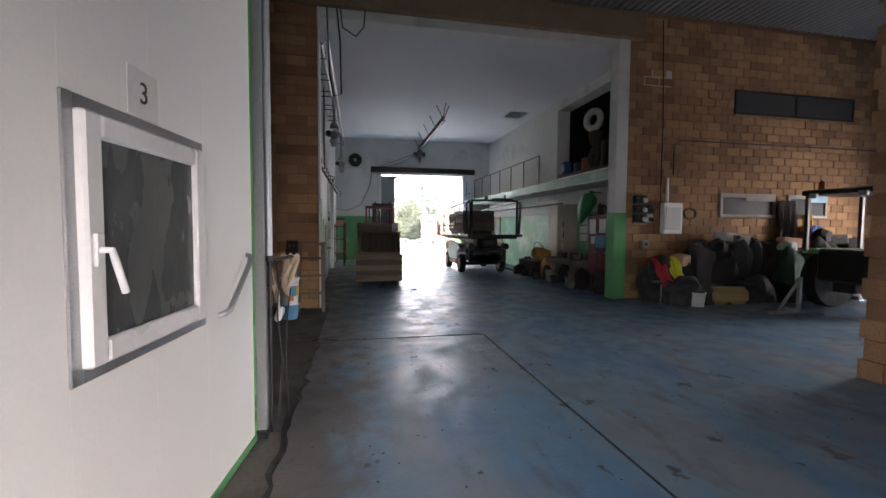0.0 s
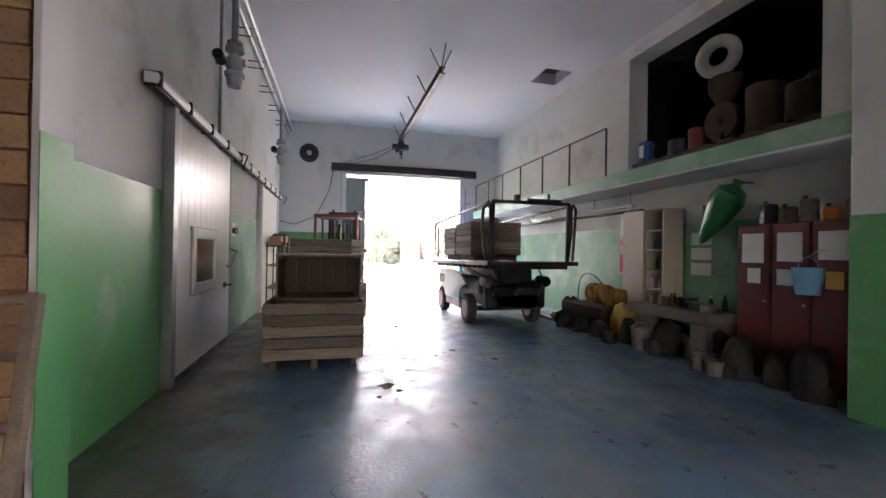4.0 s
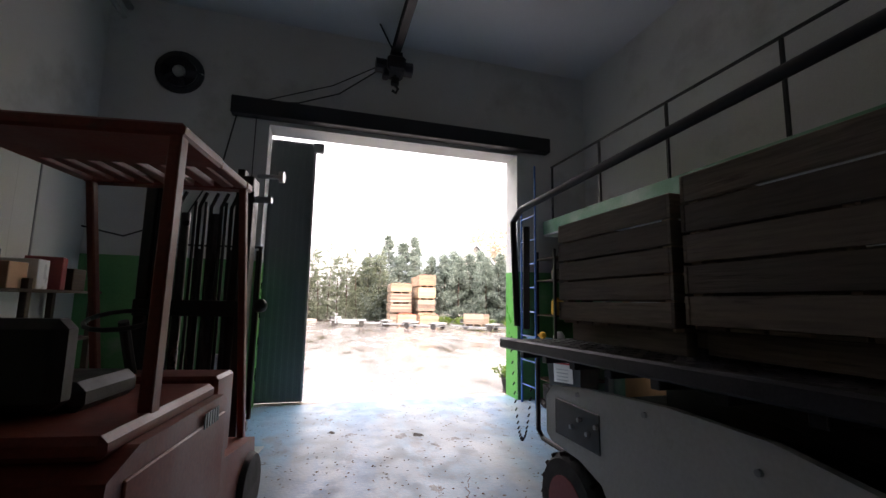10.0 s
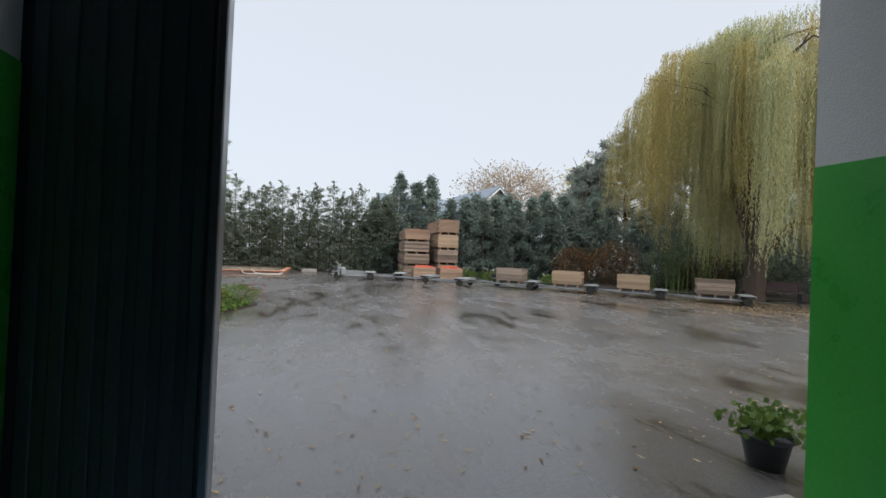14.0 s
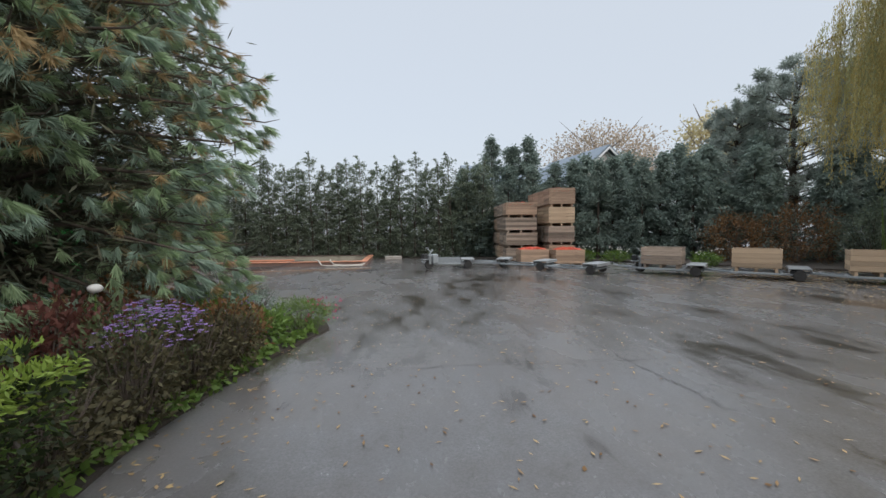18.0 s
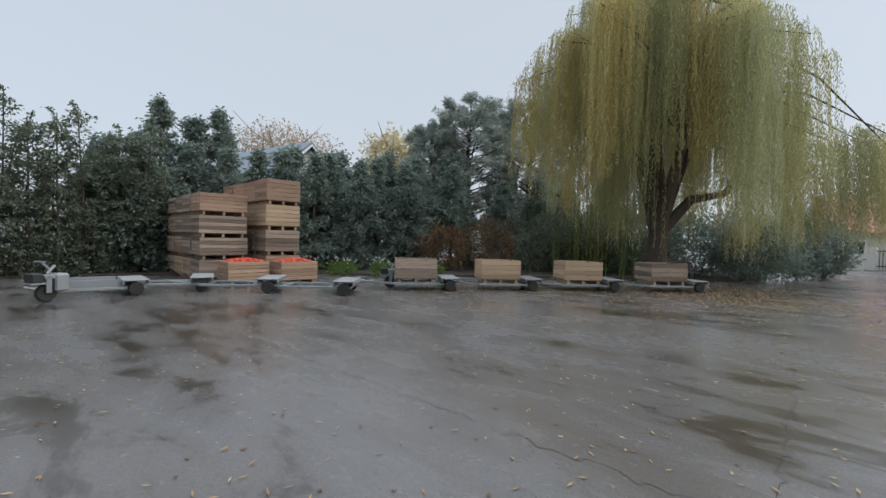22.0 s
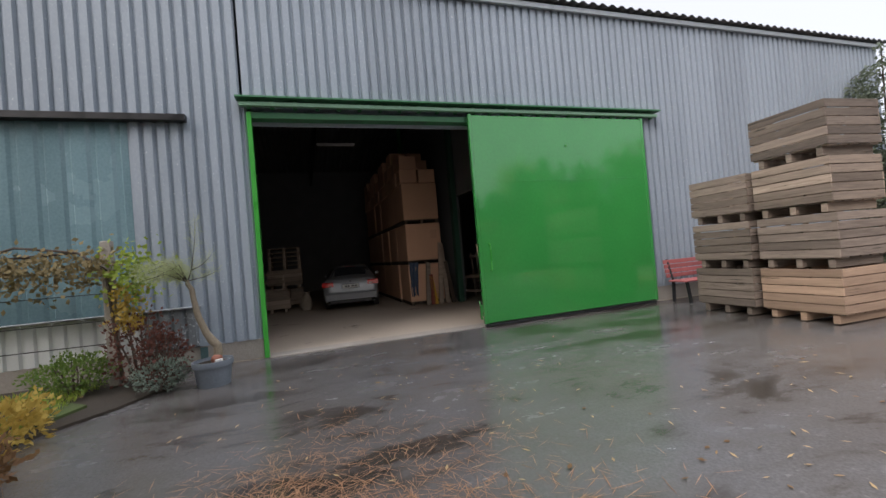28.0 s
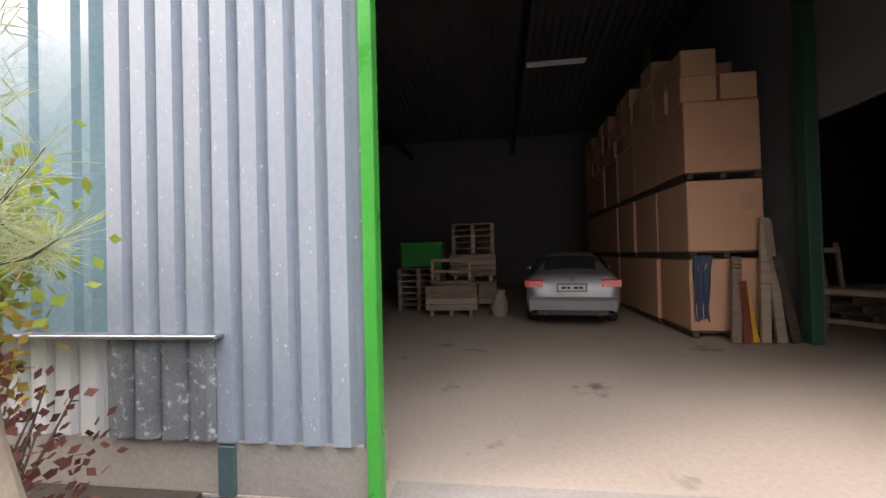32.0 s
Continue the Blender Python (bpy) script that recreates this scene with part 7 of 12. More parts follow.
for k in range(8):
    s = thing("electric_socket", "black and grey industrial socket on the block wall", "socket", pose(6.32 + 0.17 * (k % 3), 8.68, 1.78 + 0.22 * (k // 3)), group="sockets on the wall")
    part("case", Shape().box((-0.075, -0.09, 0), (0.075, 0, 0.19), 0.012), [BLACK_PLASTIC, BLACK_PLASTIC, GALV_BAR, BLACK_PLASTIC, BLACK_PLASTIC, BLACK_PLASTIC, DARK_METAL, BLACK_PLASTIC][k], s)
    part("socket", Shape().tube([(0, -0.08, 0.08), (0, -0.15, 0.06)], 0.05, 12), [BLACK_PLASTIC, PALE_PAINT, BLACK_PLASTIC][k % 3], s)
sw = thing("switch_box", "small white switch box on the block wall", "switch", pose(6.58, 8.70, 1.18))
part("case", Shape().box((-0.09, -0.08, 0), (0.09, 0, 0.19), 0.012), GRIMY_WHITE, sw)
part("knob", Shape().tube([(0, -0.08, 0.1), (0, -0.11, 0.1)], 0.03, 12), BLACK_PLASTIC, sw)
single("cable_coil", Shape().tube([(0, -0.04, 0.12), (0, 0.08, 0.12)], 0.008, 6).tube([(0.16 * math.cos(a) * (1 + 0.08 * math.sin(5 * a)), -0.02 * (a / 6), 0.13 * math.sin(a)) for a in np.linspace(0, 18.8, 60)], 0.011, 6), BLACK_PLASTIC, "coil of dark cable hung on the wall", "cable", pose(7.72, 8.64, 2.0))
single("wall_conduit", Shape().tube([(6.98, 8.68, 1.9), (6.98, 8.68, 4.1), (6.9, 8.68, 6.4)], 0.014, 6).tube([(7.3, 8.68, 2.9), (7.3, 8.68, 3.6), (7.5, 8.68, 3.72), (13.4, 8.68, 3.72)], 0.016, 6), DARK_METAL, "dark cables running along the block wall", "cable")
setting("plaster_patch", Shape().box((6.45, 8.715, 4.9), (7.2, 8.722, 5.3), 0.003), WHITE_WALL, "pale plaster patch on the blocks")
w = thing("window_1", "long dusty strip window high in the block wall", "window", pose(8.95, 8.70, 4.42), kind="structure")
part("window_frame", Shape().box((0, -0.03, 0), (3.65, 0.02, 0.06), 0.005).box((0, -0.03, 0.52), (3.65, 0.02, 0.58), 0.005).box((0, -0.03, 0.06), (0.06, 0.02, 0.52), 0.005).box((3.59, -0.03, 0.06), (3.65, 0.02, 0.52), 0.005).box((1.79, -0.03, 0.06), (1.86, 0.02, 0.52), 0.005), DARK_METAL, w)
part("pane", Shape().box((0.06, -0.01, 0.06), (1.79, 0.0, 0.52), 0), GLASS_DUSTY, w)
part("pane", Shape().box((1.86, -0.01, 0.06), (3.59, 0.0, 0.52), 0), GLASS_DUSTY, w)
for nm, x0, wd in (("window_2", 8.62, 1.62), ("window_3", 10.62, 1.25)):
    w = thing(nm, "low dirty white framed strip window in the block wall", "window", pose(x0, 8.70, 1.93), kind="structure")
    part("window_frame", Shape().box((0, -0.05, 0), (wd, 0.02, 0.07), 0.005).box((0, -0.05, 0.48), (wd, 0.02, 0.58), 0.005).box((0, -0.05, 0.07), (0.07, 0.02, 0.48), 0.005).box((wd - 0.07, -0.05, 0.07), (wd, 0.02, 0.48), 0.005), GRIMY_WHITE, w)
    part("pane", Shape().box((0.07, -0.01, 0.07), (wd - 0.07, 0.0, 0.48), 0), GLASS_DUSTY, w)
    part("roller_blind", Shape().box((wd * 0.45, -0.06, 0.40), (wd - 0.05, -0.051, 0.56), 0.004), GRIMY_WHITE if nm == "window_2" else BLUE_BIN, w)

# heap of stored things below the right block wall
rnd = random.Random(21)
DARK_SACK = mat("dark_sacking", (0.028, 0.024, 0.021), (0.014, 0.012, 0.011), rough=0.95, scale=6, fine=60, bump=0.7, vary=0.2)
GREEN_SACK = mat("dull_green_sacking", (0.03, 0.10, 0.06), (0.02, 0.06, 0.04), rough=0.8, scale=6, fine=60, bump=0.6, vary=0.1)
tops = []
JUNK = [RUBBER, DARK_SACK, DARK_SACK, RUBBER, SOOT, DARK_SACK, DARK_SACK, SOOT]
for k in range(24):
    x = 6.75 + (k // 2) * 0.5 + 0.22 * (k % 2)
    hh = (0.85 + 0.4 * min(1, (x - 6.7) / 1.3) if k % 2 == 0 else 0.5) + rnd.uniform(-0.15, 0.15)
    r = rnd.uniform(0.3, 0.46)
    mt = JUNK[k * 3 % 8]
    S = Shape()
    seg, rings, ph = 14, 9, rnd.uniform(0, 6)
    vs = []
    for j in range(rings):
        g = j / (rings - 1)
        for i in range(seg):
            a = 2 * math.pi * i / seg
            rr = r * (0.95 * math.sqrt(1 - g ** 5 * 0.72)) * (1 + 0.16 * math.sin(3 * a + ph + 4 * g) + 0.10 * math.sin(7 * a - 6 * g + ph))
            vs.append((rr * math.cos(a) + 0.12 * g * math.sin(ph), rr * math.sin(a) * 0.8, hh * (1 - (1 - g) ** 1.5) * (1 + 0.10 * math.sin(2 * a + ph) * g)))
    S.raw(vs, [(j * seg + i, j * seg + (i + 1) % seg, (j + 1) * seg + (i + 1) % seg, (j + 1) * seg + i) for j in range(rings - 1) for i in range(seg)] + [tuple(range((rings - 1) * seg, rings * seg))])
    single("stuffed_sack", S, mt, "dark bulging sack among the stored junk", "sack", pose(x, 8.32 - 0.42 * (k % 2), -0.02, rnd.uniform(-6, 6), rnd.uniform(-9, 9), 0), group="stored sacks", smooth=True)
    if k % 2 == 0:
        tops.append((x, 8.30, hh - 0.03))
for k, (x, y, z) in enumerate(tops):
    mt = [SOOT, CARDBOARD, RUST, DARK_SACK, GRIMY_DIM, WOOD_DARK][k % 6]
    if k % 3 == 0:
        single("loose_sack", lump(0.24, 0.3, k * 1.3), mt, "crumpled dark sack lying on the stored sacks", "sack", pose(x, y, z, 0, 0, 35 * k), group="junk on the sacks", smooth=True)
    elif k % 3 == 1:
        single("junk_carton", Shape().box((-0.2, -0.16, 0), (0.2, 0.16, 0.22), 0.012), mt, "old carton lying askew on the stored sacks", "carton", pose(x, y, z - 0.02, 4, -6, 23 * k), group="junk on the sacks")
    else:
        single("junk_board", Shape().beam((-0.45, 0, 0.03), (0.45, 0.05, 0.12), 0.1, 0.03, 0.005), mt, "short old board lying on the stored sacks", "board", pose(x, y, z - 0.01, 0, 0, 15 * k), group="junk on the sacks")
for k, (x, y, r, hh) in enumerate(((9.75, 7.85, 0.32, 1.2), (10.5, 7.9, 0.38, 0.95))):
    single("green_sack", lump(r, hh, 0.7 + 2 * k), GREEN_SACK, "tall dull green sack among the stored junk", "sack", pose(x, y, 0), group="green sacks", smooth=True)
single("sack_fold", lump(0.2, 0.2, 0.4), mat("pale_green_film", (0.30, 0.42, 0.36), (0.2, 0.3, 0.26), rough=0.6, scale=8, fine=30, bump=0.6, vary=0), "pale green crumpled film on a sack", "film", pose(9.75, 7.9, 1.17), smooth=True)
for nm, x, z, w_, h_, mt, lb in (("work_coat", 10.45, 2.35, 0.5, 1.25, SOOT, "long dark coat hung on the block wall"), ("work_vest", 11.1, 2.02, 0.25, 0.4, YELLOW_PLASTIC, "yellow vest hung on the block wall"), ("work_jacket", 11.3, 1.75, 0.45, 0.6, BLUE_PLASTIC, "blue jacket hung on the block wall")):
    single(nm, hung_cloth(x, 8.55, z, w_, h_, -0.15, x, 0.05), mt, lb, "clothes", group="clothes on the wall", smooth=True).modifiers.new("cloth", "SOLIDIFY").thickness = 0.01
single("white_carton", Shape().box((-0.2, -0.15, 0), (0.2, 0.15, 0.2), 0.012), GRIMY_WHITE, "dirty white carton lying on the sacks", "carton", pose(8.5, 8.38, 1.36, 3, 4, 12))
ch = thing("draped_chair", "metal chair draped with red and yellow jackets", "chair", pose(6.6, 8.05, 0))
for x in (-0.2, 0.2):
    for y in (-0.2, 0.2):
        part("leg", Shape().tube([(x, y, 0), (x * 0.9, y * 0.9, 0.45)], 0.012, 8), STEEL, ch)
part("seat", Shape().box((-0.22, -0.22, 0.45), (0.22, 0.22, 0.49), 0.015), BLACK_PLASTIC, ch)
part("backrest", Shape().box((-0.22, 0.18, 0.5), (0.22, 0.21, 0.95), 0.012), BLACK_PLASTIC, ch)
for x0, mt, lb in ((-0.2, mat("red_cloth", (0.45, 0.03, 0.04), (0.3, 0.02, 0.03), rough=0.9, scale=8, bump=0.4, vary=0), "red jacket"), (0.16, mat("bright_yellow_cloth", (0.62, 0.62, 0.03), (0.5, 0.5, 0.02), rough=0.9, scale=8, bump=0.4, vary=0), "bright yellow jacket")):
    S = Shape()
    vs = [(x0 + i * 0.045 + 0.03 * math.sin(j * 0.9), 0.22 - 0.44 * (j / 10) ** 0.7 - 0.03 * math.sin(i * 1.3), 1.0 - 0.06 * j - 0.03 * math.sin(i * 2)) for j in range(11) for i in range(8)]
    S.raw(vs, [(j * 8 + i, j * 8 + i + 1, j * 8 + i + 9, j * 8 + i + 8) for j in range(10) for i in range(7)])
    part("jacket", S, mt, ch, lb, True)
wbk = thing("bucket", "white plastic bucket on the blue floor", "bucket", pose(7.1, 7.62, 0))
part("body", Shape().lathe([(0.13, 0), (0.16, 0.3), (0.17, 0.3), (0.17, 0.27), (0.15, 0.28), (0.12, 0.02)], seg=22), WHITE_PLASTIC, wbk, smooth=True)
part("bail", Shape().tube([(0.165 * math.cos(a), -0.02, 0.29 + 0.05 * math.sin(a)) for a in np.linspace(0, math.pi, 9)], 0.004, 6), STEEL, wbk)
single("straw_bale", Shape().box((-0.45, -0.2, 0), (0.45, 0.2, 0.38), 0.12), mat("dull_yellow_sacking", (0.34, 0.24, 0.10), (0.24, 0.17, 0.07), rough=0.95, scale=5, fine=50, bump=0.6, vary=0), "dull yellow sacking bundle on the floor", "bundle", pose(7.95, 7.7, 0))
af = thing("a_frame_stand", "pale steel stand with a slanting brace", "stand", pose(8.3, 6.55, 0))
part("base", Shape().beam((-0.55, 0, 0.04), (0.35, 0, 0.04), 0.08, 0.06), GALV_BAR, af)
part("upright", Shape().beam((0.1, 0, 0.05), (0.12, 0, 0.72), 0.06, 0.06), GALV_BAR, af)
part("brace", Shape().beam((-0.4, 0, 0.06), (0.1, 0, 0.66), 0.05, 0.04), GALV_BAR, af)
part("foot", Shape().beam((0.3, -0.3, 0.04), (0.3, 0.4, 0.04), 0.06, 0.06), GALV_BAR, af)
tr = thing("parked_tractor", "dark parked tractor with an orange beacon", "tractor", pose(10.3, 6.5, 0))
part("body", Shape().box((-1.0, -0.45, 0.6), (1.6, 0.45, 1.25), 0.05).box((-0.9, -0.2, 0.4), (1.4, 0.2, 0.6), 0.02), BLACK_PAINT, tr)
part("cab_roof", Shape().box((-1.15, -0.7, 2.35), (0.5, 0.7, 2.45), 0.03), BLACK_PAINT, tr)
for x in (-1.05, 0.4):
    for y in (-0.62, 0.62):
        part("cab_post", Shape().box((x - 0.035, y - 0.035, 1.2), (x + 0.035, y + 0.035, 2.36), 0.006), BLACK_PAINT, tr)
part("fender", Shape().box((-1.0, -0.75, 1.15), (0.3, -0.42, 1.25), 0.03).box((-1.0, 0.42, 1.15), (0.3, 0.75, 1.25), 0.03), GREEN_PAINT, tr)
for x, y, r in ((-0.4, -0.62, 0.6), (-0.4, 0.62, 0.6), (1.2, -0.55, 0.38), (1.2, 0.55, 0.38)):
    w = part("wheel", Shape().lathe([(r * 0.5, -0.15), (r * 0.95, -0.15), (r, -0.1), (r, 0.1), (r * 0.95, 0.15), (r * 0.5, 0.15)], seg=26), RUBBER, tr, smooth=True, m=Matrix.Translation((x, y, r)) @ pose(0, 0, 0, 90, 0, 0))
    part("rim", Shape().lathe([(r * 0.5, -0.1), (r * 0.5, 0.1), (0.08, 0.05), (0.08, -0.05)], seg=20), DARK_METAL, w)
bc = part("beacon", Shape().lathe([(0.06, 2.45), (0.06, 2.5), (0.055, 2.6), (0.02, 2.64)], pose(-1.0, 0.4, 0), 14), ORANGE_PLASTIC, tr, "orange beacon", True)
part("lamp", Shape().box((-1.2, -0.5, 2.28), (-1.12, -0.36, 2.38), 0.01), STEEL, tr)
part("lamp", Shape().box((-1.2, 0.36, 2.28), (-1.12, 0.5, 2.38), 0.01), STEEL, tr)

# ---- yard: trailers, bin stacks, bunker, benches ----


FENDER = mat("dull_grey_sheet", (0.30, 0.31, 0.31), (0.21, 0.215, 0.22), rough=0.6, metal=0.3, scale=5, fine=50, bump=0.1, vary=0.06)
TRAILER_STEEL = mat("wet_galvanised_steel", (0.34, 0.36, 0.37), (0.24, 0.26, 0.27), rough=0.5, metal=0.4, scale=9, fine=70, bump=0.08, vary=0.06)


def trailer(m, load=None, engine=False):
    """A low galvanised bin trailer with a drawbar; x is its length, the wheel axle near +x."""
    t = thing("bin_trailer", "low galvanised orchard trailer" + (" carrying a wooden bin" if load else ", empty"), "trailer", m, "row of bin trailers")
    part("frame_rail", Shape().box((-0.95, -0.5, 0.16), (0.95, -0.43, 0.22), 0.005), TRAILER_STEEL, t)
    part("frame_rail", Shape().box((-0.95, 0.43, 0.16), (0.95, 0.5, 0.22), 0.005), TRAILER_STEEL, t)
    for x in (-0.9, 0.35, 0.88):
        part("crossbar", Shape().box((x - 0.03, -0.43, 0.165), (x + 0.03, 0.43, 0.215), 0.004), TRAILER_STEEL, t)
    part("fender", Shape().box((0.48, -0.6, 0.345), (1.02, 0.6, 0.385), 0.012).box((0.48, -0.6, 0.26), (0.51, 0.6, 0.345), 0.006).box((0.99, -0.6, 0.28), (1.02, 0.6, 0.345), 0.006), FENDER, t, "grey sheet mudguard deck")
    part("axle", Shape().tube([(0.75, -0.5, 0.16), (0.75, 0.5, 0.16)], 0.03, 8), DARK_METAL, t)
    for s in (-1, 1):
        w = part("wheel", Shape().lathe([(0.09, -0.06), (0.145, -0.06), (0.16, -0.035), (0.16, 0.035), (0.145, 0.06), (0.09, 0.06)], seg=22), RUBBER, t, smooth=True, m=Matrix.Translation((0.75, s * 0.53, 0.16)) @ pose(0, 0, 0, 90, 0, 0))
        part("rim", Shape().lathe([(0.092, -0.05), (0.092, 0.05), (0.085, 0.056), (0.03, 0.058), (0.03, -0.058), (0.085, -0.056)], seg=16), PALE_PAINT, w)
    tip = 0.62 if engine else 0.0
    part("drawbar", Shape().beam((-0.92, -0.4, 0.19), (-1.75 + tip, 0, 0.21), 0.06, 0.06).beam((-0.92, 0.4, 0.19), (-1.75 + tip, 0, 0.21), 0.06, 0.06).tube([(-1.72 + tip, 0, 0.21), (-1.95 + tip * 1.2, 0, 0.26)], 0.025, 8), TRAILER_STEEL, t)
    return t


U = Vector((0.84, -0.54, 0))
ANG = math.degrees(math.atan2(U.y, U.x))
# wheel places along the row, loaded ones last
t0 = trailer(pose(3.98, 41.95, 0, 0, 0, -6), engine=True)
t1 = trailer(pose(5.6, 42.0, 0, 0, 0, -22))
for x, y, a in ((7.0, 40.75, -40), (8.35, 39.1, -48)):
    copy_thing(t1, pose(x, y, 0, 0, 0, a))
part("side_board", Shape().box((-0.85, -0.45, 0.222), (0.45, -0.42, 0.40), 0.005), TRAILER_STEEL, t0)
part("side_board", Shape().box((-0.85, 0.42, 0.222), (0.45, 0.45, 0.40), 0.005), TRAILER_STEEL, t0)
lb = None
for k, (x, y, a, wood) in enumerate(((11.30, 37.95, -42, WOOD), (13.30, 36.25, -42, WOOD_FRESH), (15.35, 34.45, -43, WOOD_FRESH), (17.45, 32.45, -43, WOOD))):
    if lb is None:
        lb = trailer(pose(x, y, 0, 0, 0, a), True)
    else:
        copy_thing(lb, pose(x, y, 0, 0, 0, a))
    m = pose(x, y, 0.222, 0, 0, a) @ Matrix.Translation((-0.28, 0, 0))
    wooden_bin(m, 1.25, 1.0, 0.72, 4, wood, "wooden fruit bin standing on a trailer", "bins on the trailers")
# steering jockeys with front wheel
for x, y, a in ((3.05, 41.3, 20), (10.62, 38.75, -35)):
    j = thing("motor_tug", "small galvanised tug with a single steered wheel", "tug", pose(x, y, 0, 0, 0, a), group="tugs")
    w = part("wheel", Shape().lathe([(0.10, -0.06), (0.165, -0.06), (0.185, -0.035), (0.185, 0.035), (0.165, 0.06), (0.10, 0.06)], seg=22), RUBBER, j, smooth=True, m=Matrix.Translation((0, 0, 0.185)) @ pose(0, 0, 0, 90, 0, 0))
    part("rim", Shape().lathe([(0.102, -0.05), (0.102, 0.05), (0.09, 0.056), (0.03, 0.058), (0.03, -0.058), (0.09, -0.056)], seg=16), TRAILER_STEEL, w)
    part("fork", Shape().box((-0.05, -0.13, 0.2), (0.05, -0.1, 0.55), 0.005).box((-0.05, 0.1, 0.2), (0.05, 0.13, 0.55), 0.005).box((-0.08, -0.13, 0.5), (0.2, 0.13, 0.58), 0.01), TRAILER_STEEL, j)
    part("motor_box", Shape().box((0.1, -0.16, 0.22), (0.36, 0.16, 0.6), 0.03), TRAILER_STEEL, j)
    part("battery", Shape().box((-0.3, -0.14, 0.42), (-0.1, 0.14, 0.62), 0.02), BLACK_PLASTIC, j)
    part("battery_tray", Shape().box((-0.32, -0.15, 0.39), (-0.06, 0.15, 0.42), 0.006), TRAILER_STEEL, j)
    part("tiller", Shape().tube([(0.1, 0, 0.56), (0.04, 0, 0.72), (-0.10, 0, 0.86)], 0.022, 8).tube([(-0.10, -0.17, 0.86), (-0.10, 0.17, 0.86)], 0.018, 8).tube([(0.02, 0, 0.6), (0.16, 0, 0.78)], 0.03, 8), TRAILER_STEEL, j, smooth=True)
# stacks of full bins before the hedge
B0, B1 = Vector((6.80, 43.40, 0)), math.radians(-5)
ux, uy = Vector((math.cos(B1), math.sin(B1), 0)), Vector((-math.sin(B1), math.cos(B1), 0))
rnd = random.Random(3)


def bin_at(a, b, z, wood=WOOD, w=1.2, d=1.05, h=0.86, label="weathered wooden bin in a tall stack", group="bin stack by the hedge", turn=0):
    p = B0 + ux * a + uy * b
    return wooden_bin(pose(p.x + rnd.uniform(-0.025, 0.025), p.y + rnd.uniform(-0.02, 0.02), z, 0, 0, math.degrees(B1) + turn + rnd.uniform(-1.2, 1.2)), w, d, h, 5, wood, label, group)


# the lower stack, five deep and four high, and the taller one beside it
for j in range(5):
    for i in range(4):
        bin_at(0.73, 0.52 + j * 1.075, i * 0.712, WOOD_FRESH if (i, j) in ((0, 2), (3, 4)) else (WOOD_TAN if (i * 3 + j) % 4 == 1 else WOOD), 1.44, 1.04, 0.71)
for j in range(4):
    for i in range(4):
        bin_at(2.42, -0.02 + j * 1.12, i * 0.862, WOOD_FRESH if (i, j) in ((2, 0), (2, 1)) else (WOOD_TAN if i == 3 or (i + j) % 3 == 0 else WOOD), 1.17, 1.10, 0.86)
for x, y, c in ((7.70, 42.35, -4), (9.05, 41.75, -5)):
    wooden_bin(pose(x, y, 0, 0, 0, c), 1.22, 1.0, 0.72, 5, WOOD_TAN, "full wooden bin of red apples on the ground", "apple bins")
    heap("apples", "heap of red apples filling a wooden bin", "apples", pose(x, y, 0.64, 0, 0, c), 1.10, 0.88, 300, 0.042, APPLE, 0.13, 5)
p = B0 + ux * 0.73 + uy * 0.52
heap("apples", "red apples showing over the top bin", "apples", pose(p.x, p.y, 2.76, 0, 0, -5), 1.3, 0.9, 160, 0.042, APPLE, 0.08, 6)
p = B0 + ux * 2.42 - uy * 0.02
heap("apples", "pale red apples showing over the tall stack", "apples", pose(p.x, p.y, 3.36, 0, 0, -5), 1.04, 0.9, 140, 0.042, APPLE, 0.08, 7)
for j in range(1, 5):
    p = B0 + ux * 0.73 + uy * (0.52 + j * 1.075)
    heap("apples", "red apples showing over the top bin", "apples", pose(p.x, p.y, 2.76, 0, 0, -5), 1.3, 0.9, 110, 0.042, APPLE, 0.08, 10 + j)
# stack by the shed
for i in range(4):
    wooden_bin(pose(-7.06 + 0.015 * (i % 2), 41.42, i * 0.752, 0, 0, -2 - i * 0.7), 1.06, 1.0, 0.75, 5, WOOD_TAN if i == 0 else (WOOD if i == 2 else WOOD_GREY), "grey weathered wooden bin in a stack of four", "bin stack by the shed")
for i in range(3):
    wooden_bin(pose(-8.20, 41.42, i * 0.752, 0, 0, -2 + i), 1.02, 1.0, 0.75, 5, WOOD_GREY, "grey weathered wooden bin in a stack of three", "bin stack by the shed")

# red bench by the shed and dark bench under the willow


def bench(m, w, material, label):
    b = thing("garden_bench", label, "bench", m)
    for k in range(4):
        part("seat_slat", Shape().box((-w / 2, -0.2 + k * 0.11, 0.42), (w / 2, -0.11 + k * 0.11, 0.45), 0.006), material, b)
    for k in range(4):
        part("back_slat", Shape().box((-w / 2, 0.24 + 0.02 * k, 0.50 + k * 0.095), (w / 2, 0.265 + 0.02 * k, 0.58 + k * 0.095), 0.006), material, b)
    for x in (-w / 2 + 0.12, w / 2 - 0.12):
        part("leg", Shape().beam((x, -0.18, 0), (x, -0.12, 0.43), 0.05, 0.05), DARK_METAL, b)
        part("leg", Shape().beam((x, 0.22, 0), (x, 0.2, 0.45), 0.05, 0.05).beam((x, 0.2, 0.42), (x, 0.33, 0.88), 0.04, 0.03), DARK_METAL, b)
    return b


bench(pose(-9.55, 42.1, 0, 0, 0, 90), 1.5, mat("faded_red_bench_paint", (0.42, 0.13, 0.12), (0.33, 0.09, 0.09), rough=0.6, scale=4, bump=0.2, vary=0.06), "faded red slatted garden bench against the shed")
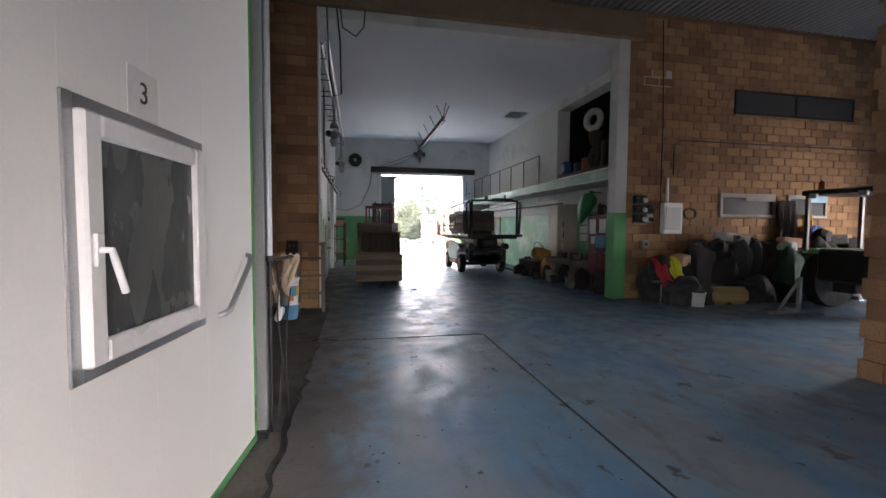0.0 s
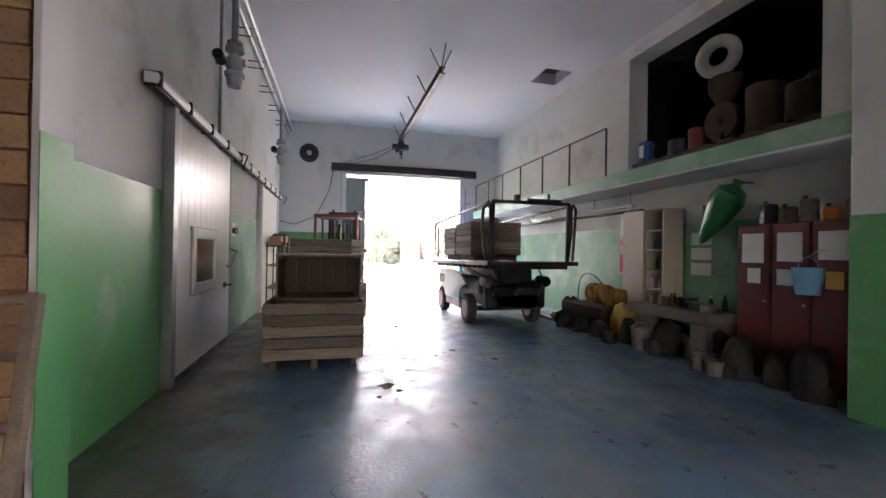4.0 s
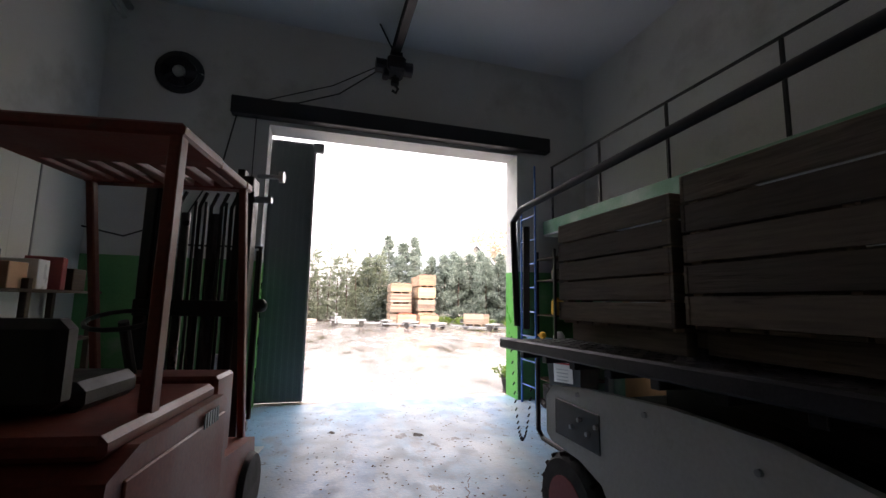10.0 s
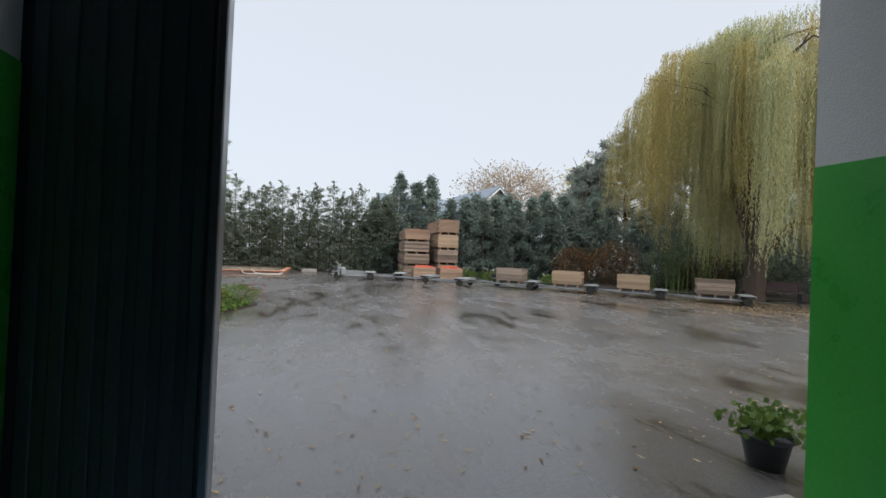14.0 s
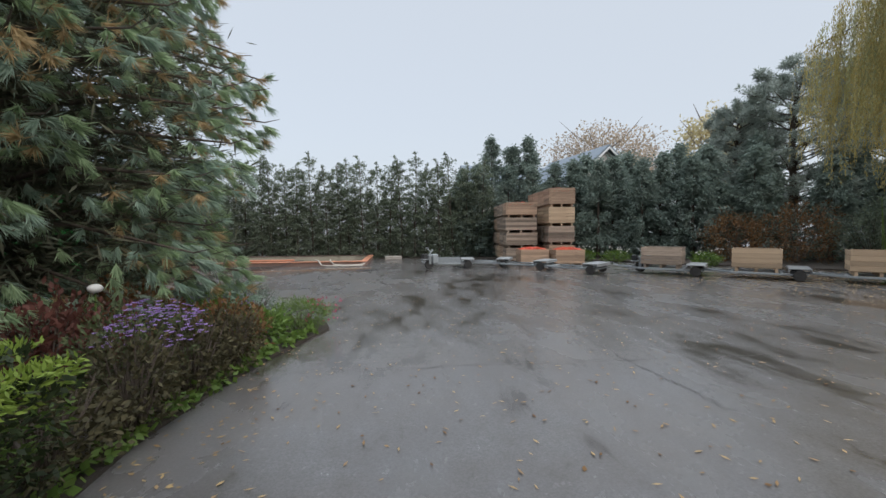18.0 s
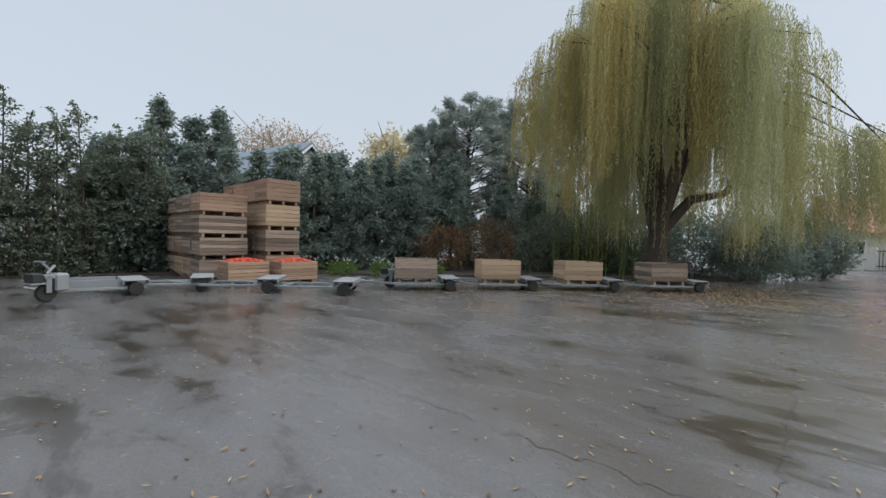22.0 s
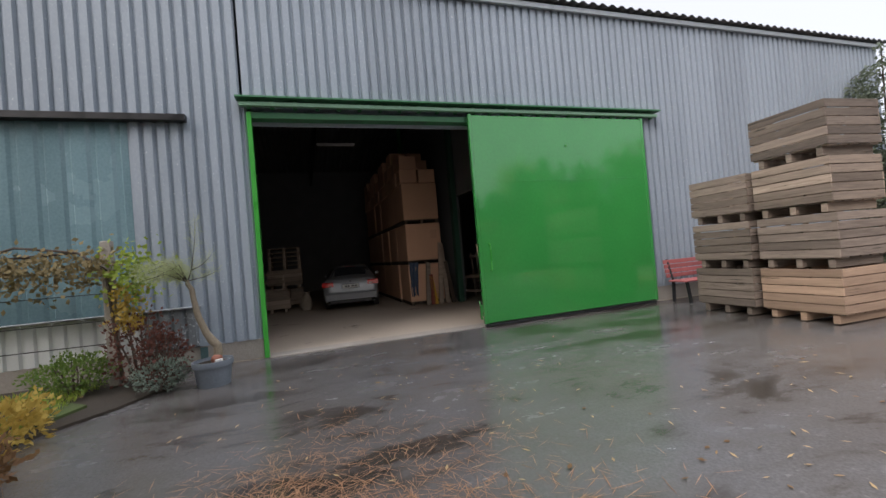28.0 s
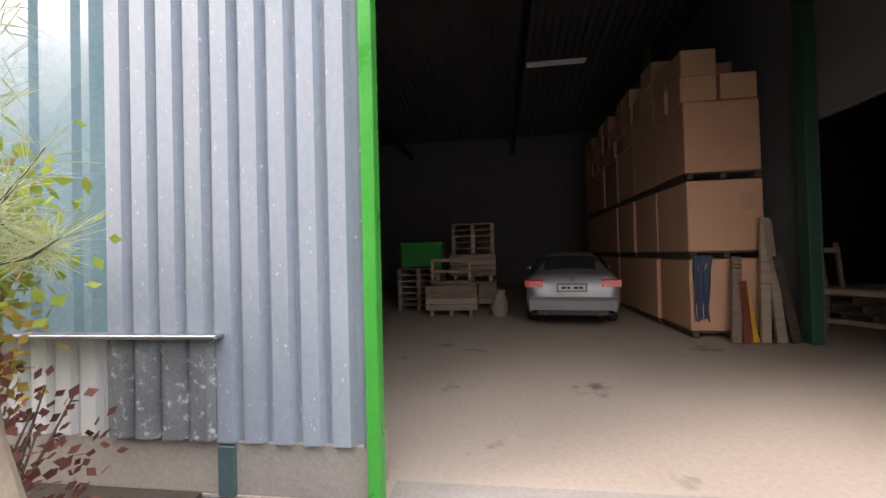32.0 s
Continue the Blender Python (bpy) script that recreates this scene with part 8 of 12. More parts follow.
bench(pose(20.9, 33.1, 0, 0, 0, -43), 2.2, mat("dark_mauve_bench_wood", (0.13, 0.08, 0.09), (0.09, 0.055, 0.06), rough=0.7, scale=4, bump=0.2, vary=0.06), "dark slatted bench under the willow")

# sunken bunker: low brick front with a tile coping, rendered back and side walls
OLD_RENDER = mat("mossy_grey_render", (0.34, 0.33, 0.26), (0.22, 0.21, 0.16), rough=0.9, scale=1.5, fine=30, bump=0.5, vary=0, spots=(0.12, 0.10, 0.08), spot_scale=1.2, spot_cut=0.6, spot_soft=0.3)
DULL_BRICK = mat("dull_wet_brick", (0.24, 0.15, 0.12), (0.17, 0.11, 0.09), rough=0.6, scale=5, fine=50, bump=0.4, vary=0.1)
COPING_TILE = mat("orange_coping_tile", (0.52, 0.24, 0.14), (0.42, 0.17, 0.10), rough=0.45, scale=5, bump=0.15, vary=0.10)
DARK_COPING = mat("dark_wet_coping", (0.16, 0.11, 0.085), (0.10, 0.07, 0.055), rough=0.6, scale=4, bump=0.4, vary=0.1)
setting("bunker_wall_front", Shape().box((BK0 - 0.3, BKF - 0.08, -0.4), (BK1, BKF + 0.14, 0.16), 0.006), DULL_BRICK, "low dull brick front wall of the bunker")
setting("bunker_wall_back", Shape().box((BK0 - 0.3, BKB - 0.1, -0.4), (BK1, BKB + 0.12, 0.19), 0.008), OLD_RENDER, "mossy rendered back wall of the bunker")
setting("bunker_wall_side", Shape().box((BK0 - 0.22, BKF + 0.14, -0.4), (BK0, BKB - 0.1, 0.19), 0.008), OLD_RENDER, "mossy rendered side wall of the bunker")
setting("bunker_wall_end", Shape().box((BK1, BKF - 0.08, -0.4), (BK1 + 0.24, BKB + 0.12, 0.16), 0.006), DULL_BRICK, "low brick end wall of the bunker")
setting("bunker_floor", Shape().box((BK0, BKF + 0.14, -0.42), (BK1, BKB - 0.1, -0.34), 0), DULL_BRICK, "dark wet bunker floor")
setting("bunker_coping_back", Shape().box((BK0 - 0.3, BKB - 0.13, 0.191), (BK1, BKB + 0.15, 0.225), 0.008).box((BK0 - 0.25, BKF + 0.2, 0.191), (BK0 + 0.03, BKB - 0.13, 0.225), 0.008), DARK_COPING, "dark weathered coping on the bunker walls")
COPING = Shape().box((0.004, -0.04, 0), (0.246, 0.26, 0.05), 0.014).mesh("coping_tile", COPING_TILE)
for i in range(36):
    part("coping_tile", COPING, None, bpy.data.objects["bunker_wall_front"], m=Matrix.Translation((BK0 - 0.05 + i * 0.25, BKF - 0.08, 0.161 + 0.003 * (i * 7 % 3))))
for i in range(17):
    part("coping_tile", COPING, None, bpy.data.objects["bunker_wall_end"], m=Matrix.Translation((BK1 + 0.245, BKF + 0.03 + i * 0.25, 0.161 + 0.003 * (i * 5 % 3))) @ pose(0, 0, 0, 0, 0, 90))
PALE_HOSE = mat("dirty_pale_hose", (0.50, 0.45, 0.39), (0.36, 0.32, 0.27), rough=0.7, scale=6, fine=40, bump=0.2, vary=0)
hs = thing("drain_hose", "long pale flat drain hose over the bunker wall", "hose", pose(0, 0, 0))
part("hose", Shape().tube([(-5.6, 43.80, 0.262), (-4.2, 43.78, 0.262), (-2.9, 43.80, 0.262)], 0.045, 10), mat("dull_terracotta_pipe", (0.46, 0.20, 0.11), (0.36, 0.15, 0.08), rough=0.5, scale=3, bump=0.06, vary=0), hs, "orange drain pipe", True)
part("hose", Shape().tube([(-1.95, 43.72, 0.26), (-1.78, 43.5, 0.25), (-1.62, 43.3, 0.06), (-1.35, 43.2, 0.03), (-0.4, 43.15, 0.03), (0.2, 43.22, 0.03)], 0.03, 8), PALE_HOSE, hs, "pale flat hose", True)
part("hose", Shape().tube([(-1.3, 43.8, 0.26), (-1.28, 43.5, 0.25), (-1.05, 43.3, 0.08), (-0.6, 43.28, 0.04), (0.05, 43.3, 0.05), (0.28, 43.4, 0.1)], 0.03, 8), PALE_HOSE, hs, "pale flat hose", True)
single("brown_hose", Shape().tube([(-2.5, 43.8, 0.24), (-2.9, 43.5, 0.235), (-3.4, 43.36, 0.03), (-4.5, 43.3, 0.01), (-6.8, 43.35, 0.01)], 0.016, 8), BLACK_PLASTIC, "thin dark hose on the wet ground", "hose", smooth=True)
single("plank", Shape().box((-2.4, -0.03, 0), (2.4, 0.03, 0.025), 0.005), mat("wet_lath_wood", (0.26, 0.17, 0.10), (0.17, 0.11, 0.07), rough=0.5, scale=4, bump=0.2, vary=0), "long thin wet lath on the ground", "lath", pose(-1.7, 41.72, -0.011, 0, 0, 12))
single("concrete_block", Shape().box((-0.45, -0.15, 0), (0.45, 0.15, 0.2), 0.02), CONCRETE, "pale concrete block at the hedge foot", "block", pose(1.5, 47.1, -0.011))
single("drain_grate", Shape().box((-0.5, -0.12, 0), (0.5, 0.12, 0.012), 0.003), DARK_METAL, "dark drain grate in the yard", "grate", pose(0.6, 41.3, -0.011))
fp = thing("flower_pot", "black plant pot with a small green plant", "pot", pose(5.62, 21.95, -0.011))
part("pot", Shape().lathe([(0.12, 0), (0.17, 0.24), (0.18, 0.24), (0.18, 0.22), (0.15, 0.2)], seg=20), BLACK_PLASTIC, fp, smooth=True)

# cracks and seams of the yard slab
S = Shape()
rnd = random.Random(12)
for (x0, y0), (x1, y1) in (((4.75, 41.2), (4.68, 35.3)), ((4.68, 35.3), (4.7, 29.1)), ((4.7, 29.1), (4.85, 27.6)), ((-1.5, 35.2), (9.0, 35.6)), ((0.6, 29.15), (8.2, 29.05))):
    p = Vector((x0, y0))
    n = 60
    for k in range(n):
        q = Vector((x0 + (x1 - x0) * (k + 1) / n + rnd.uniform(-0.05, 0.05), y0 + (y1 - y0) * (k + 1) / n + rnd.uniform(-0.05, 0.05)))
        d = Vector((-(q - p).y, (q - p).x)).normalized() * rnd.uniform(0.0015, 0.0045)
        S.raw([(*(p - d), -0.0085), (*(q - d), -0.0085), (*(q + d), -0.0085), (*(p + d), -0.0085)], [(0, 1, 2, 3)])
        p = q
single("ground_crack", S, mat("tar_seam", (0.06, 0.055, 0.05), (0.035, 0.03, 0.028), rough=0.5, scale=2, bump=0.2, vary=0), "dark cracks and tar seams in the yard", "crack", kind="stuff")

# hairline cracks in the painted floor
S = Shape()
for (x0, y0), (x1, y1) in (((1.6, 6.95), (3.2, 6.8)), ((2.7, 13.4), (2.95, 16.4)), ((2.3, 9.6), (3.3, 10.3)), ((2.95, 16.4), (3.5, 18.4)), ((2.95, 16.4), (1.8, 17.6)), ((2.2, 12.2), (3.1, 12.0)), ((0.4, 6.3), (0.9, 8.9))):
    p = Vector((x0, y0))
    for k in range(40):
        q = Vector((x0 + (x1 - x0) * (k + 1) / 40 + rnd.uniform(-0.04, 0.04), y0 + (y1 - y0) * (k + 1) / 40 + rnd.uniform(-0.04, 0.04)))
        d = Vector((-(q - p).y, (q - p).x)).normalized() * rnd.uniform(0.001, 0.0045)
        S.raw([(*(p - d), 0.0025), (*(q - d), 0.0025), (*(q + d), 0.0025), (*(p + d), 0.0025)], [(0, 1, 2, 3)])
        p = q
single("floor_crack", S, MATS["tar_seam"], "dark hairline cracks in the painted floor", "crack", kind="stuff")

# dark oil stains on the hall floor
stain_mat = mat("oil_stain", (0.06, 0.05, 0.045), (0.03, 0.027, 0.025), rough=0.85, scale=8, bump=0.1, vary=0, spec=0.15)
for k, (x, y, r) in enumerate(((1.46, 10.85, 0.085), (1.58, 10.66, 0.04), (2.68, 12.41, 0.05), (3.16, 11.78, 0.045), (2.35, 12.14, 0.03), (1.34, 10.5, 0.03), (2.1, 14.6, 0.06), (2.9, 15.2, 0.035), (1.9, 16.8, 0.05), (3.3, 19.6, 0.06), (2.3, 19.9, 0.04))):
    ring = [(x + r * (1 + 0.3 * math.sin(3 * a + k) + 0.15 * math.sin(7 * a + 2 * k)) * math.cos(a), y + r * 1.3 * (1 + 0.25 * math.sin(2 * a + k)) * math.sin(a), 0.0022 + 0.0001 * k) for a in np.linspace(0, 2 * math.pi, 22, endpoint=False)]
    single("oil_stain", Shape().raw(ring, [tuple(range(22))]), stain_mat, "dark oily stain on the blue floor", "stain", group="oil stains")

# ---- shed: cladding, gate, inside ----


def sheets(name, y0, y1, z0, z1, material, label, x=SX, pitch=0.1713, depth=0.045, per=6):
    """Trapezoid cladding as single sheets of six ribs, each a part of the wall."""
    wall = thing(name, label, "structure", pose(0, 0, 0), kind="structure")
    w = pitch * per
    y = y0
    cache = {}
    while y < y1 - 0.01:
        ww = min(w, y1 - y)
        key = round(ww, 3)
        if key not in cache:
            pr, s = [], 0.0
            while s < ww - 1e-6:
                for f, d in ((0.0, 0), (0.20, 0), (0.26, depth), (0.84, depth)):
                    if s + f * pitch < ww - 1e-6:
                        pr.append((s + f * pitch, d))
                s += pitch
            pr.append((ww, 0))
            k = len(pr)
            S = Shape()
            S.raw([(d, a, z0) for a, d in pr] + [(d, a, z1) for a, d in pr] + [(d - 0.004, a, z0) for a, d in pr] + [(d - 0.004, a, z1) for a, d in pr],
                  [(i, i + 1, i + 1 + k, i + k) for i in range(k - 1)] + [(i + 2 * k, i + 3 * k, i + 1 + 3 * k, i + 1 + 2 * k) for i in range(k - 1)] + [(i, i + 2 * k, i + 1 + 2 * k, i + 1) for i in range(k - 1)])
            cache[key] = S.mesh("sheet", material)
        part("sheet", cache[key], material, wall, m=Matrix.Translation((x, y, 0)))
        y += w
    return wall


sheets("shed_cladding_end", 37.444, 49.8, 0.30, 6.15, GALV, "blue-grey galvanised trapezoid cladding")
sheets("shed_cladding_gate", 33.504, 37.45, 3.95, 6.15, GALV, "galvanised cladding above the gate")
sheets("shed_cladding_side", 31.963, 33.61, 0.30, 6.15, GALV, "galvanised cladding beside the gate")
sheets("shed_cladding_upper", 19.971, 31.963, 3.70, 6.15, GALV, "galvanised cladding above the window strip")
sheets("shed_cladding_start", 20.0, 27.0, 0.30, 3.70, GALV, "galvanised cladding")
CLEAR = mat("greenish_translucent_sheet", (0.18, 0.28, 0.31), (0.12, 0.20, 0.23), rough=0.22, scale=1.2, fine=30, bump=0.06, vary=0.04, rough_var=0.1)
sheets("shed_window_strip", 27.0, 31.96, 0.90, 3.70, CLEAR, "greenish translucent corrugated window sheets", pitch=0.30, depth=0.02, per=1)
WHITE_SHEET = mat("white_corrugated_sheet", (0.70, 0.71, 0.70), (0.60, 0.61, 0.60), rough=0.45, scale=3, fine=60, bump=0.06, vary=0.03)
sheets("shed_white_panels", 27.0, 32.005, 0.30, 0.90, WHITE_SHEET, "white corrugated panels below the window", pitch=0.17, depth=0.03, per=1)
DIRTY_SHEET = mat("mossy_dark_sheet", (0.22, 0.24, 0.25), (0.12, 0.13, 0.14), rough=0.6, metal=0.2, scale=5, fine=60, bump=0.1, vary=0.05, spots=(0.5, 0.52, 0.52), spot_scale=20, spot_cut=0.62)
sheets("shed_dirty_panels", 32.01, 32.70, 0.32, 0.88, DIRTY_SHEET, "dirty grey corrugated panel", x=SX + 0.05, pitch=0.1713, depth=0.035, per=6)
setting("window_ledge", Shape().box((SX + 0.02, 27.0, 0.885), (SX + 0.12, 32.75, 0.91), 0.005), STEEL, "thin steel ledge under the window strip")
setting("window_hood", Shape().box((SX + 0.0, 27.0, 3.68), (SX + 0.16, 32.75, 3.78), 0.006), BLACK_PAINT, "dark drip hood over the window strip")
TRACK_GREEN = mat("dull_green_track_paint", (0.05, 0.21, 0.09), (0.035, 0.15, 0.065), rough=0.45, scale=4, fine=40, bump=0.06, vary=0)
setting("gate_post_left", Shape().box((SX + 0.0, 33.585, 0), (SX + 0.10, 33.655, 3.86), 0.006), GREEN_FRAME, "bright green steel gate post")
setting("gate_post_right", Shape().box((SX + 0.0, 37.42, 0), (SX + 0.06, 37.48, 3.86), 0.006), GREEN_FRAME, "green steel gate post")
setting("gate_head", Shape().box((SX - 0.2, 33.58, 3.76), (SX + 0.08, 37.48, 3.86), 0.006), TRACK_GREEN, "green steel gate head")
tk = thing("gate_track", "green steel sliding-gate track with rollers", "rail", pose(0, 0, 0), kind="structure")
part("hood", Shape().box((SX + 0.05, 33.45, 4.03), (SX + 0.26, 41.7, 4.06), 0.004), TRACK_GREEN, tk)
part("track", Shape().box((SX + 0.12, 33.5, 3.92), (SX + 0.20, 41.65, 3.98), 0.004), mat("pale_green_paint_steel", (0.22, 0.40, 0.27), (0.16, 0.32, 0.20), rough=0.4, bump=0.05, vary=0), tk)
for k in range(24):
    part("bracket", Shape().box((SX + 0.06, 33.6 + k * 0.345, 3.90), (SX + 0.12, 33.66 + k * 0.345, 4.03), 0.003), TRACK_GREEN, tk)
g = thing("sliding_gate", "big glossy green steel sliding gate, open", "door", pose(SX + 0.16, 37.3, 0), kind="structure")
part("gate_leaf", Shape().box((-0.03, 0, 0.06), (0.03, 3.92, 3.86), 0.008), GREEN_DOOR, g)
part("gate_edge", Shape().box((-0.04, -0.02, 0.05), (0.04, 0.04, 3.88), 0.006), GREEN_DOOR, g)
part("gate_edge", Shape().box((-0.04, 3.88, 0.05), (0.04, 3.94, 3.88), 0.006), GREEN_DOOR, g)
part("seam", Shape().box((0.028, 0.04, 2.62), (0.033, 3.88, 2.635), 0.001), GREEN_DOOR, g)
part("handle", Shape().tube([(0.03, 0.18, 1.0), (0.09, 0.18, 1.02), (0.09, 0.18, 1.48), (0.03, 0.18, 1.5)], 0.012, 8), GREEN_FRAME, g, smooth=True)
part("bolt_head", Shape().tube([(0.03, 2.0, 3.3), (0.05, 2.0, 3.3)], 0.02, 8), GREEN_FRAME, g)
part("floor_runner", Shape().box((-0.03, 0, 0.0), (0.03, 3.9, 0.035), 0.004), DARK_METAL, g)
setting("apron_sill", Shape().box((SX - 0.2, 33.66, -0.05), (SX + 0.12, 37.42, 0.006), 0.003), CONCRETE, "pale concrete gate sill")
setting("downpipe_stub", Shape().box((SX + 0.021, 32.70, 0.0), (SX + 0.05, 32.80, 0.28), 0.004), mat("dark_teal_paint", (0.07, 0.13, 0.13), (0.05, 0.09, 0.09), rough=0.5, bump=0.1, vary=0), "dark teal downpipe stub on the plinth")

# car: a saloon lofted through cross sections; x runs to its front, its tail at x 0
CAR = thing("parked_car", "silver saloon car parked facing inward", "car", pose(-15.45, 35.48, 0, 0, 0, 173))
CAR.scale = (0.90, 0.90, 0.92)
SILVER = mat("silver_car_paint", (0.27, 0.28, 0.295), (0.25, 0.26, 0.275), rough=0.42, metal=0.5, scale=2, bump=0.0, vary=0, coat=0.2)
LAMP_GLASS = mat("red_lamp_glass", (0.62, 0.012, 0.012), (0.5, 0.01, 0.01), rough=0.15, bump=0.0, vary=0, coat=0.5)
sections = ((-0.03, 0.40, 0.52, 0.58, 0.62, 0.72, 0.60), (0.0, 0.30, 0.56, 0.74, 0.80, 0.83, 0.70), (0.05, 0.28, 0.58, 0.88, 0.95, 0.865, 0.72), (0.12, 0.26, 0.60, 0.92, 1.01, 0.875, 0.71),
            (0.40, 0.26, 0.60, 0.94, 1.03, 0.885, 0.70), (0.62, 0.26, 0.60, 0.95, 1.06, 0.885, 0.68), (0.95, 0.26, 0.60, 0.955, 1.25, 0.885, 0.60), (1.30, 0.26, 0.60, 0.955, 1.385, 0.885, 0.56),
            (1.70, 0.26, 0.60, 0.95, 1.43, 0.885, 0.55), (2.30, 0.26, 0.60, 0.94, 1.42, 0.885, 0.56), (2.70, 0.26, 0.60, 0.93, 1.35, 0.885, 0.58), (3.30, 0.26, 0.60, 0.90, 1.02, 0.885, 0.68),
            (3.90, 0.26, 0.58, 0.84, 0.93, 0.87, 0.68), (4.35, 0.28, 0.55, 0.72, 0.78, 0.82, 0.64), (4.55, 0.34, 0.50, 0.60, 0.64, 0.72, 0.56))
vs = []
for x, zb, zm, zl, zt, w, wt in sections:
    half = [(w * 0.93, zb), (w * 0.99, (zb + zm) / 2), (w, zm), (w * 0.985, (zm + zl) / 2), (w * 0.95, zl), (wt + 0.05, zl + (zt - zl) * 0.72), (wt * 0.9, zt - (zt - zl) * 0.07), (wt * 0.5, zt - 0.005)]
    vs += [(x, -a, b) for a, b in half] + [(x, 0, zt)] + [(x, a, b) for a, b in half[::-1]]
k, n = 17, len(sections)
part("body", Shape().raw(vs, [(i * k + j, i * k + j + 1, (i + 1) * k + j + 1, (i + 1) * k + j) for i in range(n - 1) for j in range(k - 1)] + [tuple(range(k)), tuple(range((n - 1) * k, n * k))]), SILVER, CAR, "silver painted body", True)
part("underbody", Shape().box((0.15, -0.78, 0.2), (4.3, 0.78, 0.27), 0.02), BLACK_PLASTIC, CAR)
part("rear_bumper", Shape().prism([(-0.07, 0.34), (-0.085, 0.52), (-0.04, 0.58), (0.06, 0.58), (0.06, 0.34)], -0.80, 0.80, "y"), SILVER, CAR)
part("bumper_insert", Shape().box((-0.05, -0.66, 0.235), (0.1, 0.66, 0.34), 0.02), BLACK_PLASTIC, CAR)
rows_ = ((0.66, 1.085, 0.655), (0.82, 1.178, 0.615), (1.0, 1.278, 0.575), (1.17, 1.345, 0.545))
vs = [(x - 0.012, w * f, z + 0.012 - 0.05 * abs(f) ** 2.5) for x, z, w in rows_ for f in (-1, -0.75, -0.4, 0, 0.4, 0.75, 1)]
part("rear_window", Shape().raw(vs, [(7 * i + j, 7 * i + j + 1, 7 * i + j + 8, 7 * i + j + 7) for i in range(3) for j in range(6)]), GLASS_DARK, CAR, smooth=True)
part("roof_edge_lamp", Shape().box((1.19, -0.17, 1.355), (1.22, 0.17, 1.372), 0.004), DARK_RED, CAR)
for s in (-1, 1):
    part("side_window", Shape().raw([(0.95, s * 0.872, 0.97), (3.05, s * 0.872, 0.97), (2.55, s * 0.665, 1.30), (1.25, s * 0.665, 1.31)], [(0, 1, 2, 3)]), GLASS_DARK, CAR)
    tl = part("tail_light", Shape().prism([(-0.012, 0.765), (0.0, 0.885), (0.03, 0.91), (0.26, 0.91), (0.30, 0.89), (0.10, 0.765)], s * 0.54, s * 0.888, "y"), LAMP_GLASS, CAR, "red tail light")
    part("reversing_lens", Shape().box((-0.020, s * 0.58, 0.785), (0.02, s * 0.68, 0.815), 0.01), PALE_PAINT, tl)
    part("exhaust", Shape().tube([(-0.06, s * 0.5, 0.26), (0.15, s * 0.5, 0.26)], 0.032, 12), CHROME, CAR)
    part("mirror", Shape().box((2.85, s * 0.88, 0.98), (3.0, s * 1.04, 1.10), 0.04), SILVER, CAR)
    for x in (0.95, 3.65):
        w = part("wheel", Shape().lathe([(0.2, -0.1), (0.29, -0.1), (0.315, -0.06), (0.315, 0.06), (0.29, 0.1), (0.2, 0.1)], seg=26), RUBBER, CAR, smooth=True, m=Matrix.Translation((x, s * 0.80, 0.315)) @ pose(0, 0, 0, 90, 0, 0))
        part("rim", Shape().lathe([(0.2, -0.08), (0.2, 0.08), (0.06, 0.06), (0.06, -0.06)], seg=20), STEEL, w)
pl = part("number_plate", Shape().box((-0.050, -0.26, 0.70), (0.02, 0.26, 0.815), 0.006), PAPER, CAR, "white number plate")
part("plate_frame", Shape().box((-0.040, -0.28, 0.685), (0.02, 0.28, 0.83), 0.004), BLACK_PLASTIC, pl)
part("plate_letters", Shape().box((-0.0525, -0.2, 0.735), (-0.0505, -0.13, 0.78), 0).box((-0.0525, -0.11, 0.735), (-0.0505, -0.03, 0.78), 0).box((-0.0525, 0.03, 0.735), (-0.0505, 0.09, 0.78), 0).box((-0.0525, 0.11, 0.735), (-0.0505, 0.19, 0.78), 0), DARK_METAL, pl)
part("badge", Shape().tube([(0.02, 0, 0.90), (0.05, 0, 0.90)], 0.03, 16), CHROME, CAR)

# wall of stacked cartons
rnd = random.Random(2)
